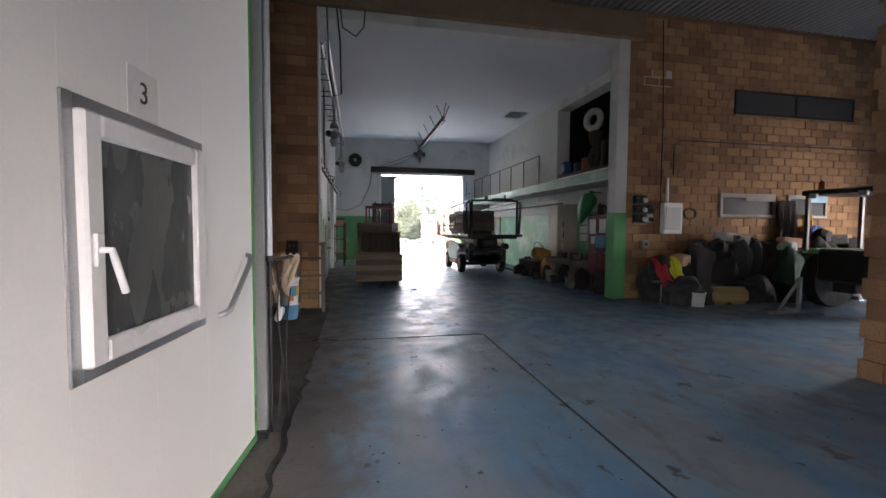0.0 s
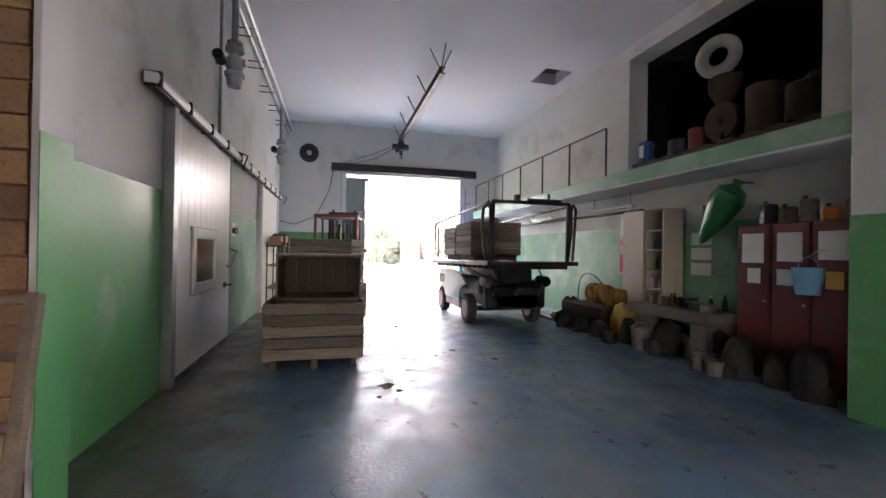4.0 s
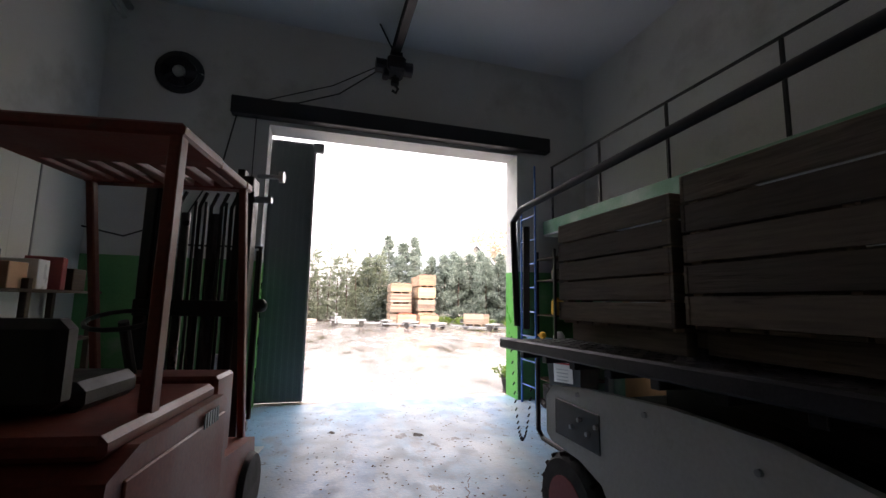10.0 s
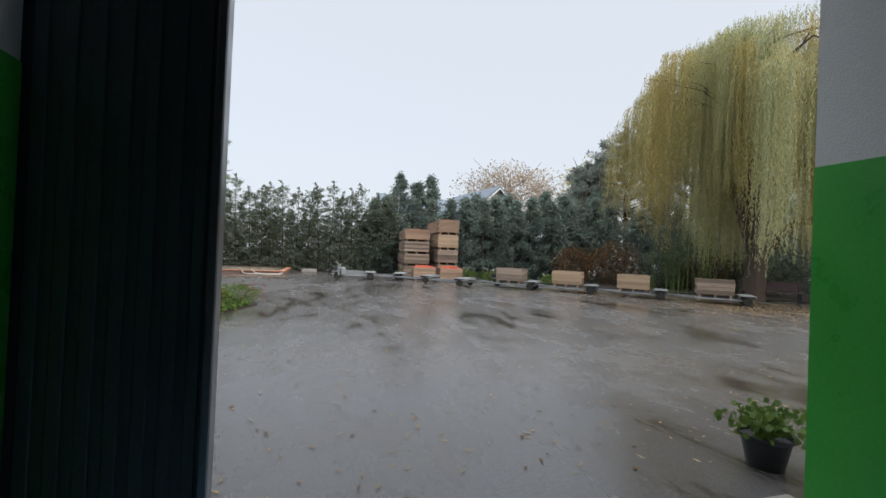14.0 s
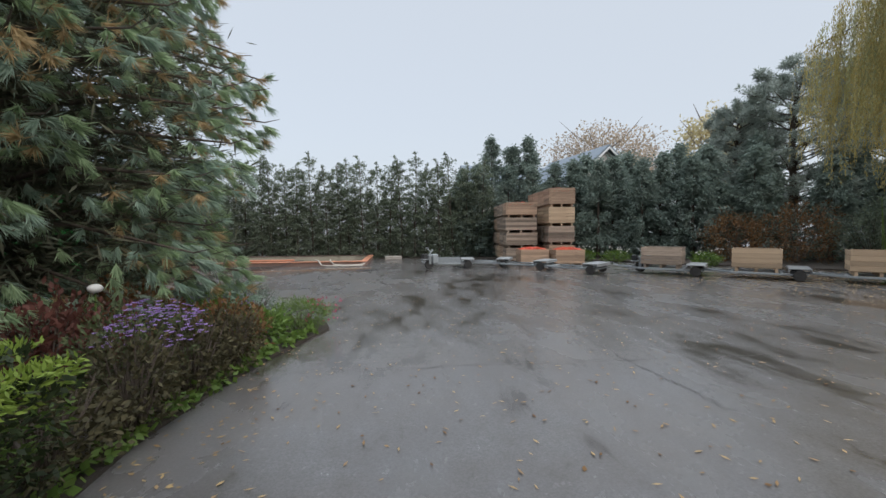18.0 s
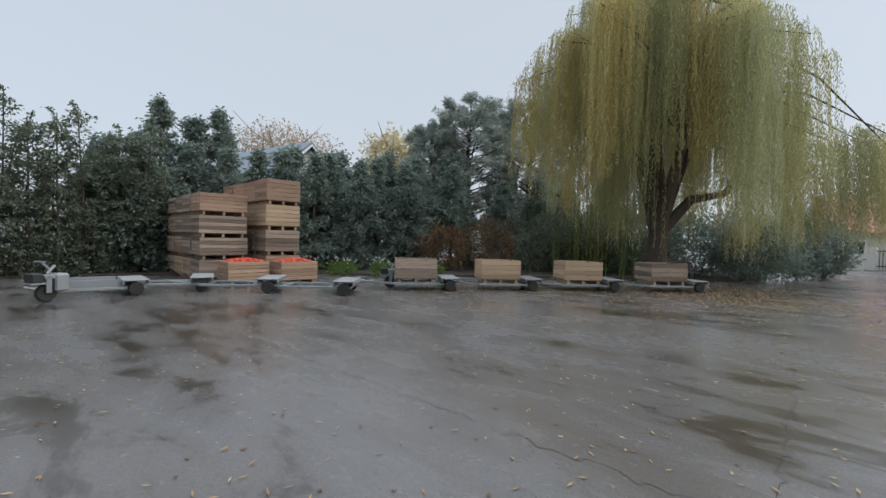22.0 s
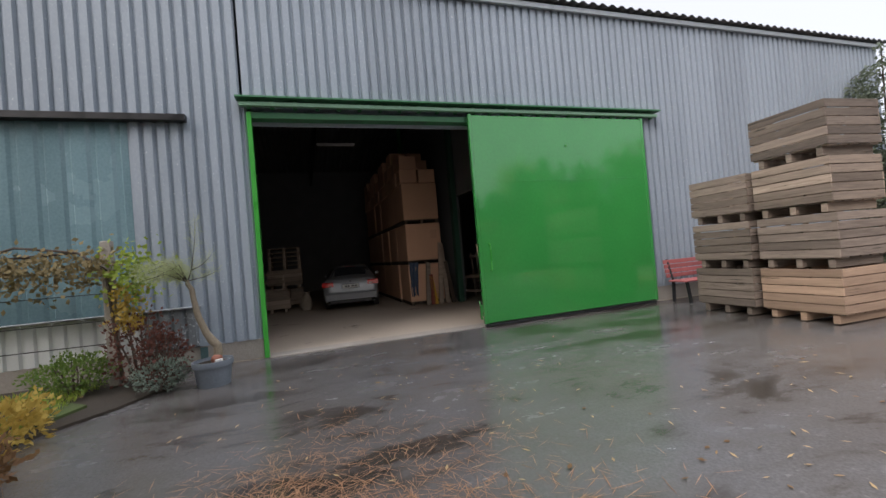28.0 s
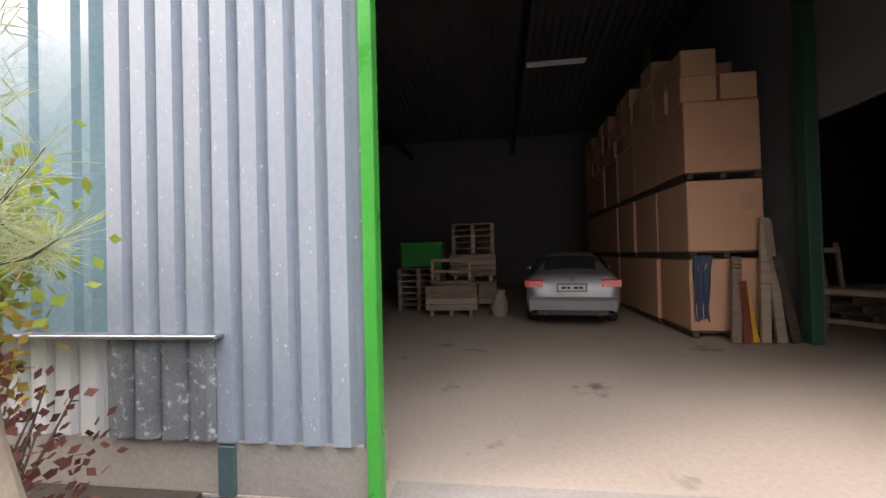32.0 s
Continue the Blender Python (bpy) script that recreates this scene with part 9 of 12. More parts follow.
for j in range(6):
    for i in range(3):
        x = -14.6 - j * 1.24
        c = thing("big_carton", "tall brown cardboard fruit bin in a stack", "carton", pose(x - 0.6 + rnd.uniform(-0.02, 0.02), 37.55 + rnd.uniform(-0.02, 0.02), i * 1.17, 0, 0, rnd.uniform(-1, 1)), group="stacked cartons")
        part("carton", Shape().box((-0.59, -0.52, 0.10), (0.59, 0.52, 1.155), 0.018), CARDBOARD, c)
        part("pallet_top", Shape().box((-0.6, -0.53, 0.075), (0.6, 0.53, 0.098), 0.004), WOOD_DARK, c)
        part("pallet_runner", Shape().box((-0.6, -0.5, 0), (0.6, -0.42, 0.075), 0.004).box((-0.6, -0.04, 0), (0.6, 0.04, 0.075), 0.004).box((-0.6, 0.42, 0), (0.6, 0.5, 0.075), 0.004), WOOD_DARK, c)
        if j == 0 and i > 0:
            part("label_sheet", Shape().box((0.592, 0.2, 0.7), (0.597, 0.4, 0.95), 0.001), CARDBOARD, c)
    # loose cartons piled in two or three uneven layers on top
    for q in range(4):
        for lay_ in range(2 if j == 0 else 3):
            if (j == 0 and lay_ == 1 and q == 1) or (lay_ == 2 and (q + j) % 3 == 0):
                continue
            hh = 0.39
            single("small_carton", Shape().box((-0.27, -0.25, 0), (0.27, 0.25, hh), 0.012), CARDBOARD, "brown carton piled on top of the stack", "carton",
                   pose(-14.92 - j * 1.24 - 0.57 * (q // 2) + rnd.uniform(-0.02, 0.02), 37.27 + 0.52 * (q % 2) + rnd.uniform(-0.015, 0.015), 3.51 + lay_ * 0.393, 0, 0, rnd.uniform(-4, 4)), group="small cartons")
# boards and posts leaning on the cartons
for k, (y, h, mt) in enumerate(((37.45, 1.2, WOOD), (37.6, 0.85, RED_PAINT), (37.68, 0.8, YELLOW_PLASTIC), (37.82, 1.75, WOOD), (38.02, 1.7, WOOD), (38.2, 1.2, WOOD_DARK))):
    single("leaning_board", Shape().box((-0.03, -0.06, 0), (0.03, 0.06, h), 0.006), mt, "old board leaning against the carton stack", "board", pose(-14.22, y, 0.01, 0, -9, 0) @ pose(0, 0, 0, 6 * ((k % 3) - 1), 0, 0), group="leaning boards")
single("blue_overalls", hung_cloth(0, 0, 1.22, 0.26, 0.95, 0.25, 2, 0.035), mat("blue_grey_cloth", (0.07, 0.10, 0.16), (0.04, 0.06, 0.10), rough=0.9, scale=8, bump=0.4, vary=0), "dark blue overalls hung on the carton stack", "clothes", pose(-14.575, 37.2, 0, 0, 0, 90), smooth=True).modifiers.new("cloth", "SOLIDIFY").thickness = 0.012
setting("shed_column", Shape().box((-14.35, 38.35, 0), (-14.15, 38.5, 6.2), 0.01), mat("dark_green_steel", (0.03, 0.10, 0.065), (0.02, 0.07, 0.045), rough=0.5, scale=3, bump=0.08, vary=0), "dark green steel column")
setting("shed_column_rear", Shape().box((-20.35, 38.35, 0), (-20.15, 38.5, 7.0), 0.01), GREEN_PAINT, "dark green steel column")
setting("shed_partition", Shape().box((-27, 38.52, 0), (-14.3, 38.62, 6.3), 0.01).box((-14.3, 38.52, 3.02), (-10.35, 38.62, 6.1), 0.01), mat("grey_block_partition", (0.20, 0.205, 0.21), (0.14, 0.145, 0.15), rough=0.9, scale=1.2, fine=30, bump=0.4, vary=0), "grey partition wall with an opening to the side bay")
for k in range(7):
    setting("shed_purlin", Shape().box((-27.0, 21.0 + k * 4.6, 5.75), (-10.3, 21.14 + k * 4.6, 5.95), 0.006), DARK_METAL, "dark roof beam")
for x, y, z in ((-16.8, 35.5, 5.2), (-13.2, 35.5, 5.0)):
    l = thing("ceiling_lamp", "unlit white fluorescent lamp under the shed roof", "lamp", pose(x, y, z))
    part("housing", Shape().box((-0.06, -0.6, 0), (0.06, 0.6, 0.05), 0.008), WHITE_PLASTIC, l)
    part("tube", Shape().tube([(-0.03, -0.57, -0.015), (-0.03, 0.57, -0.015)], 0.013, 8).tube([(0.03, -0.57, -0.015), (0.03, 0.57, -0.015)], 0.013, 8), PAPER, l)
    part("hanger", Shape().tube([(0, -0.596, 0.02), (0, -0.63, 0.05), (0, -0.63, 0.95)], 0.008, 6), DARK_METAL, l)


def pallet(m, label="wooden pallet standing in a stack", mt=WOOD):
    p = thing("pallet", label, "pallet", m, "stacked pallets")
    for k in range(6):
        part("deck_board", Shape().box((-0.5, -0.6 + k * 0.205, 0.12), (0.5, -0.45 + k * 0.205, 0.142), 0.003), mt, p)
    for x in (-0.46, 0, 0.46):
        part("runner", Shape().box((x - 0.045, -0.6, 0), (x + 0.045, 0.575, 0.12), 0.004), mt, p)
    return p


th = thing("trestle_stand", "old wooden trestle stand with a high back", "trestle", pose(-14.75, 39.35, 0, 0, 0, 28))
for x in (-0.55, 0.55):
    for y in (-0.28, 0.28):
        part("leg", Shape().beam((x, y, 0), (x * 0.86, y * 0.7, 0.62), 0.06, 0.05, 0.005), WOOD, th)
part("top_rail", Shape().box((-0.58, -0.25, 0.60), (0.58, -0.17, 0.68), 0.006), WOOD, th)
part("top_rail", Shape().box((-0.58, 0.17, 0.60), (0.58, 0.25, 0.68), 0.006), WOOD, th)
part("stretcher", Shape().box((-0.54, -0.26, 0.18), (0.54, -0.22, 0.25), 0.005), WOOD, th)
for x in (-0.5, -0.28):
    part("back_post", Shape().beam((x, 0.2, 0.66), (x - 0.1, 0.26, 1.35), 0.05, 0.06, 0.005), WOOD, th)
part("back_rail", Shape().box((-0.64, 0.22, 1.2), (-0.32, 0.26, 1.28), 0.005), WOOD, th)
p0 = pallet(pose(-18.4, 32.3, 0, 0, 0, 90))
for k in range(1, 7):
    copy_thing(p0, pose(-18.4, 32.3 + 0.02 * (k % 2), k * 0.144, 0, 0, 90))
wooden_bin(pose(-17.3, 33.2, 0, 0, 0, 90), 1.1, 0.95, 0.66, 4, WOOD, "wooden bin on the shed floor", "bins in the shed")
fc = thing("frame_crate", "open wooden frame crate standing on a bin", "crate", pose(-17.35, 33.15, 0.66))
for y in (-0.42, 0.42):
    part("upright", Shape().box((-0.03, y - 0.03, 0), (0.03, y + 0.03, 0.55), 0.004), WOOD, fc)
for z in (0.0, 0.25, 0.5):
    part("board", Shape().box((0.032, -0.45, z), (0.05, 0.45, z + 0.07), 0.003), WOOD, fc)
wooden_bin(pose(-18.5, 33.6, 0, 0, 0, 90), 1.1, 0.95, 0.66, 4, WOOD, "wooden bin on the shed floor", "bins in the shed")
wooden_bin(pose(-18.5, 33.6, 0.662, 0, 0, 90), 1.1, 0.95, 0.66, 4, WOOD, "wooden bin stacked on another", "bins in the shed")
gb = thing("green_box", "green plastic pallet box with a lid", "box", pose(-18.4, 32.35, 1.01))
part("body", Shape().box((-0.4, -0.5, 0.02), (0.4, 0.5, 0.62), 0.02), GREEN_DOOR, gb)
part("rim", Shape().box((-0.42, -0.52, 0.56), (0.42, 0.52, 0.62), 0.01), GREEN_FRAME, gb)
part("foot", Shape().box((-0.38, -0.48, 0), (0.38, -0.3, 0.02), 0.004).box((-0.38, 0.3, 0), (0.38, 0.48, 0.02), 0.004), GREEN_FRAME, gb)
for k in range(5):
    copy_thing(p0, pose(-18.5, 33.62, 1.324 + k * 0.144, 0, 0, 90))
single("white_sack", Shape().lathe([(0.14, 0), (0.18, 0.12), (0.15, 0.35), (0.08, 0.5), (0.1, 0.56)], pose(0, 0, 0, -6, 4, 0), 16), CLOTH, "pale knotted sack on the shed floor", "sack", pose(-16.9, 34.2, 0), smooth=True)
wc = thing("watering_can", "green plastic watering can beside the gate", "watering can", pose(-10.81, 37.66, 0))
part("body", Shape().lathe([(0.02, 0), (0.10, 0), (0.11, 0.06), (0.10, 0.26), (0.07, 0.30), (0.06, 0.30)], seg=20), GREEN_DOOR, wc, smooth=True)
part("spout", Shape().tube([(-0.09, 0, 0.06), (-0.2, 0, 0.2), (-0.26, 0, 0.34)], [0.03, 0.02, 0.016], 10), GREEN_DOOR, wc, smooth=True)
part("handle", Shape().tube([(0.09, 0, 0.08), (0.17, 0, 0.2), (0.12, 0, 0.34), (0.0, 0, 0.36), (-0.05, 0, 0.29)], 0.012, 8), GREEN_DOOR, wc, smooth=True)
bk = thing("bucket", "dented grey metal bucket behind the gate", "bucket", pose(-10.72, 37.92, 0))
part("body", Shape().lathe([(0.02, 0.002), (0.12, 0.0), (0.16, 0.34), (0.168, 0.345), (0.15, 0.33), (0.11, 0.012)], seg=22), GALV_BAR, bk, smooth=True)
part("bail", Shape().tube([(0.16 * math.cos(a), 0, 0.33 + 0.15 * math.sin(a)) for a in np.linspace(0, math.pi, 9)], 0.004, 6), STEEL, bk)
bs = thing("broom", "long wooden broom leaning behind the gate", "broom", pose(-10.62, 37.72, 0.0, 4, -9, 0))
part("handle", Shape().tube([(0, 0, 0.1), (0, 0, 1.55)], 0.016, 8), WOOD_FRESH, bs, smooth=True)
part("head", Shape().box((-0.03, -0.18, 0.05), (0.03, 0.18, 0.11), 0.01), WOOD, bs)
part("bristle_block", Shape().box((-0.028, -0.17, -0.0), (0.028, 0.17, 0.05), 0.006), BLACK_PLASTIC, bs)
for k in range(4):
    copy_thing(p0, pose(-16.2 - 0.2 * k, 40.6, 0.02 + 0.144 * k, 0, 0, 20))

# ---- plants ----
# Hedge, conifer and far pine tones are lifted: painted haze of the foggy distance.
HEDGE_LEAF = leaf_mat("hedge_leaf", (0.085, 0.11, 0.075), (0.22, 0.255, 0.175), 0.38, 0.45, 0.5)
CONIFER_LEAF = leaf_mat("conifer_needles", (0.13, 0.175, 0.15), (0.26, 0.31, 0.26), 0.6, 0.3, 0.45)
PINE_FAR_HAZED = leaf_mat("far_hazed_pine_needles", (0.23, 0.265, 0.235), (0.38, 0.42, 0.37), 0.6, 0.3, 0.5)
PINE_LEAF = leaf_mat("pine_needles", (0.22, 0.31, 0.16), (0.46, 0.56, 0.34), 0.4, 0.45, 0.5)
PINE_NEAR = leaf_mat("near_pine_needles", (0.10, 0.16, 0.065), (0.26, 0.35, 0.16), 0.4, 0.45, 0.35)
PINE_BLUE = leaf_mat("pine_needles_bluish", (0.22, 0.30, 0.23), (0.44, 0.54, 0.42), 0.4, 0.45, 0.5)
PINE_OLD = leaf_mat("old_pine_needles", (0.36, 0.25, 0.12), (0.48, 0.36, 0.20), 0.7, 0.2, 0.4)
WILLOW_GREEN = leaf_mat("willow_leaf_green", (0.30, 0.325, 0.17), (0.52, 0.52, 0.29), 0.5, 0.3, 0.4)
WILLOW_YELLOW = leaf_mat("willow_leaf_yellow", (0.36, 0.31, 0.12), (0.62, 0.50, 0.19), 0.5, 0.3, 0.45)
WILLOW_LEAF = leaf_mat("willow_leaf", (0.37, 0.37, 0.18), (0.62, 0.58, 0.29), 0.5, 0.3, 0.45)
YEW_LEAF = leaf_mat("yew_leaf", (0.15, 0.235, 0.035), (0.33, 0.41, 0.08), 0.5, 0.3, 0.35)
# Greener side leaves and near-black inner ones carry the hedge's painted shade.
YEW_SIDE_SHADE = leaf_mat("side_shaded_yew_leaf", (0.05, 0.10, 0.02), (0.15, 0.22, 0.045), 0.5, 0.3, 0.3)
YEW_INNER_SHADE = leaf_mat("inner_shaded_yew_leaf", (0.018, 0.030, 0.012), (0.045, 0.06, 0.02), 0.6, 0.3, 0.2)
HERB_LEAF = leaf_mat("herb_leaf", (0.07, 0.14, 0.03), (0.20, 0.28, 0.06), 0.5, 0.3, 0.35)
LIME_LEAF = leaf_mat("lime_herb_leaf", (0.22, 0.33, 0.05), (0.42, 0.48, 0.09), 0.5, 0.3, 0.4)
GREY_LEAF = leaf_mat("silvery_herb_leaf", (0.16, 0.21, 0.17), (0.28, 0.33, 0.27), 0.6, 0.3, 0.3)
BROWN_LEAF = leaf_mat("brown_leaf", (0.12, 0.06, 0.03), (0.24, 0.14, 0.06), 0.7, 0.2, 0.25)
RED_LEAF = leaf_mat("dark_red_leaf", (0.09, 0.035, 0.028), (0.19, 0.075, 0.055), 0.6, 0.3, 0.3)
PURPLE_PETAL = leaf_mat("purple_aster_petals", (0.30, 0.18, 0.45), (0.45, 0.32, 0.60), 0.6, 0.2, 0.3)
WHITE_PETAL = leaf_mat("white_petals", (0.65, 0.62, 0.58), (0.78, 0.76, 0.72), 0.6, 0.2, 0.3)
PINK_PETAL = leaf_mat("dark_pink_petals", (0.40, 0.04, 0.10), (0.55, 0.12, 0.20), 0.6, 0.2, 0.3)
YELLOW_LEAF = leaf_mat("yellow_autumn_leaf", (0.45, 0.30, 0.06), (0.60, 0.45, 0.12), 0.6, 0.2, 0.4)
FALLEN = leaf_mat("fallen_leaf", (0.20, 0.11, 0.05), (0.48, 0.34, 0.16), 0.6, 0.3, 0.0)
# Far leaves are paled towards grey: fog haze put into the leaf colour.
FAR_HAZED_LEAF = leaf_mat("far_hazed_autumn_leaf", (0.34, 0.27, 0.20), (0.46, 0.38, 0.28), 0.8, 0.1, 0.4)


def unit(v):
    return v / np.maximum(np.linalg.norm(v, axis=-1, keepdims=True), 1e-9)


def leaf_mesh(name, pos, way, length, width, material, seed=0, fold=0.0):
    """Many single leaves as one mesh: rhombs from pos along way."""
    rng = np.random.default_rng(seed)
    n = len(pos)
    way = unit(way)
    side = unit(np.cross(way, rng.normal(size=(n, 3))))
    length = np.broadcast_to(np.asarray(length, float), (n,))[:, None] * rng.uniform(0.75, 1.2, (n, 1))
    width = np.broadcast_to(np.asarray(width, float), (n,))[:, None] * rng.uniform(0.8, 1.2, (n, 1))
    v = np.empty((n, 4, 3))
    v[:, 0] = pos
    v[:, 1] = pos + way * length * 0.45 + side * width / 2
    v[:, 2] = pos + way * length
    v[:, 3] = pos + way * length * 0.45 - side * width / 2
    me = bpy.data.meshes.new(name)
    me.vertices.add(4 * n)
    me.vertices.foreach_set("co", v.reshape(-1))
    me.loops.add(4 * n)
    me.loops.foreach_set("vertex_index", np.arange(4 * n, dtype=np.int32))
    me.polygons.add(n)
    me.polygons.foreach_set("loop_start", np.arange(0, 4 * n, 4, dtype=np.int32))
    me.polygons.foreach_set("loop_total", np.full(n, 4, dtype=np.int32))
    me.update()
    me.validate()
    me.materials.append(material)
    return me


def trunk_shape(path, r0, r1, seg=9):
    k = len(path)
    return Shape().tube(path, [r0 + (r1 - r0) * i / (k - 1) for i in range(k)], seg)


# tall tree hedge at the end of the yard: bare stems, drooping leaf clusters, bent leafy tips
def hedge_tree(seed, h):
    """Leaf clusters along short side twigs: close below, with gaps to the sky above."""
    rng = np.random.default_rng(seed)
    P, W = [], []
    for c in range(235):
        z = 0.2 + (h - 0.35) * rng.uniform(0, 1) ** 1.12
        a = rng.uniform(0, 2 * math.pi)
        r = 0.58 * math.sqrt(rng.uniform(0.05, 1)) * (1 - 0.55 * max(0.0, (z / h - 0.8) / 0.2))
        m = 19
        q = np.array([r * math.cos(a), r * math.sin(a), z]) + rng.normal(0, 1, (m, 3)) * [0.09, 0.09, 0.055]
        P.append(q)
        W.append(np.array([math.cos(a), math.sin(a), -0.5]) + rng.normal(0, 0.5, (m, 3)))
    lean = rng.uniform(0, 2 * math.pi)
    for c in range(7):
        f = c / 6
        q = np.array([0.20 * f * f * math.cos(lean), 0.20 * f * f * math.sin(lean), h - 0.2 + 0.62 * f - 0.22 * f ** 3]) + rng.normal(0, 0.045, (8, 3))
        P.append(q)
        W.append(rng.normal(0, 0.6, (8, 3)) + [0.5 * math.cos(lean), 0.5 * math.sin(lean), -0.5])
    return leaf_mesh("crown", np.concatenate(P), np.concatenate(W), 0.12, 0.058, HEDGE_LEAF, seed)


hrng = random.Random(8)
hedge_made = []
for k in range(5):
    t = thing("hedge_tree", "slim leafy hedge tree in a tall row", "tree", pose(-10.2 + 0.74 * k, 48.55, 0), "tall hedge row")
    h = 5.25 + 0.13 * (k * 2 % 5)
    S = trunk_shape([(0, 0, -0.02), (0.03, 0.02, 1.6), (-0.02, 0.01, 3.4), (0.02, 0, h + 0.1)], 0.05, 0.014, 7)
    for j in range(22):
        z = 0.5 + j * 0.22
        a = j * 2.4 + k
        S.tube([(0, 0, z), (0.42 * math.cos(a), 0.42 * math.sin(a), z + 0.16)], [0.012, 0.005], 5)
    part("trunk", S, BARK, t)
    part("crown", hedge_tree(k, h), None, t)
    hedge_made.append(t)
for k in range(5, 24):
    x = -10.2 + 0.72 * k
    o = copy_thing(hedge_made[(k * 3 + k // 5) % 5], pose(x + hrng.uniform(-0.14, 0.14), 48.55 - 0.012 * k + hrng.uniform(-0.15, 0.15), hrng.uniform(-0.3, 0.05), hrng.uniform(-2.5, 2.5), hrng.uniform(-2.5, 2.5), hrng.uniform(0, 360)))
for k in range(24):
    o = copy_thing(hedge_made[(k * 3 + 1) % 5], pose(-9.9 + 0.70 * k, 49.3 + hrng.uniform(-0.2, 0.2), 0, 0, 0, hrng.uniform(0, 360)))
    o.scale = (1.15, 1.15, hrng.uniform(0.5, 0.74))


def conifer_mesh(seed, h, r, n=7600, size=0.2):
    rng = np.random.default_rng(seed)
    branches = int(h * 16)
    zb = np.sort(rng.uniform(0.02, 0.985, branches)) * h
    ab = rng.uniform(0, 2 * math.pi, branches)
    per = n // branches
    P, W = [], []
    for z, a in zip(zb, ab):
        rr = 1.4 * r * (1 - (z / h) ** 1.15) * rng.uniform(0.65, 1.15) + 0.06
        f = rng.uniform(0.15, 1, per) ** 0.7
        sp = rng.normal(0, 0.11, (per, 3)) * (0.5 + f[:, None])
        p = np.stack([rr * f * math.cos(a), rr * f * math.sin(a), z - 0.28 * rr * f * f + 0.1 * f], 1) + sp
        P.append(p)
        W.append(np.stack([np.full(per, math.cos(a)), np.full(per, math.sin(a)), rng.uniform(-0.8, 0.2, per)], 1) + rng.normal(0, 0.45, (per, 3)))
    return leaf_mesh("crown", np.concatenate(P), np.concatenate(W), size, size * 0.42, CONIFER_LEAF, seed)


def conifer(m, seed, h, r, mesh=None):
    t = thing("conifer", "dark green bushy conifer beside the yard", "tree", m, "conifers behind the bins")
    part("trunk", trunk_shape([(0, 0, 0), (0.02, 0.02, h * 0.5), (0, 0, h * 0.97)], 0.11, 0.012, 8), BARK, t)
    part("crown", mesh or conifer_mesh(seed, h, r), None, t)
    return t


cA, cB, cC = conifer(pose(7.5, 49.8, 0), 11, 7.1, 1.25), conifer(pose(8.65, 49.5, 0), 12, 6.7, 1.2), conifer(pose(9.7, 49.2, 0), 13, 7.0, 1.25)
lo = [conifer(pose(6.4, 48.8, 0), 21, 5.3, 1.3), conifer(pose(10.7, 47.9, 0), 22, 5.2, 1.45)]
for k, (x, y, s) in enumerate(((5.6, 49.3, 0.95), (8.2, 48.4, 0.98), (9.4, 47.6, 0.95), (11.9, 47.6, 1.03), (12.6, 46.2, 0.98), (13.8, 46.9, 1.05), (14.6, 45.4, 0.97), (15.9, 45.8, 1.05), (16.8, 44.4, 0.98), (18.0, 44.9, 1.1), (13.0, 48.6, 1.1), (15.2, 47.8, 1.12), (17.4, 46.6, 1.15), (19.4, 43.6, 1.05), (20.6, 44.6, 1.2), (21.5, 41.6, 0.9), (23.4, 40.6, 0.95), (25.4, 39.6, 0.9), (24.2, 43.0, 1.1), (27.4, 41.4, 1.1), (28.6, 38.4, 1.0), (31.0, 39.5, 1.1), (33.5, 36.5, 1.0), (30.5, 43.5, 1.2), (35.0, 41.0, 1.2))):
    o = copy_thing(lo[k % 2], pose(x, y, 0, 0, 0, 53 * k))
    o.scale = (s, s, s)

# far pine behind the shrubs
t = thing("far_pine", "tall grey-green pine behind the shrubs", "tree", pose(23.6, 45.6, 0), "pines behind the shrubs")
rng = np.random.default_rng(31)
S = trunk_shape([(0, 0, 0), (0.1, 0.1, 4), (-0.1, 0.1, 8), (0, 0, 11.2)], 0.24, 0.04, 9)
P, W = [], []
for k in range(90):
    z = 0.9 + 10.5 * (k / 90)
    a = k * 2.399
    rr = 3.8 * math.sqrt(max(0.05, 1 - ((z - 4.5) / 7.4) ** 2)) * rng.uniform(0.6, 1.05)
    e = np.array([rr * math.cos(a), rr * math.sin(a), z + 0.35 * rr])
    S.tube([(0, 0, z), tuple(e * [0.55, 0.55, 1] - [0, 0, 0.1 * rr]), tuple(e)], [0.05, 0.035, 0.012], 5)
    for j in range(16):
        c = np.array([e[0] * rng.uniform(0.5, 1.02), e[1] * rng.uniform(0.5, 1.02), e[2] + rng.uniform(-0.4, 0.4)])
        d = rng.normal(size=(34, 3)) + [0, 0, 0.5]
        P.append(np.repeat(c[None], 34, 0) + unit(d) * 0.06)
        W.append(d)
part("trunk", S, BARK, t)
part("crown", leaf_mesh("crown", np.concatenate(P), np.concatenate(W), 0.30, 0.048, PINE_FAR_HAZED, 5), None, t)
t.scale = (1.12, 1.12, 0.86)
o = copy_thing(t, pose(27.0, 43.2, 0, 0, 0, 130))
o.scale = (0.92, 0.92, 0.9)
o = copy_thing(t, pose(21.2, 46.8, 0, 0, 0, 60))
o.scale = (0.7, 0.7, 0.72)


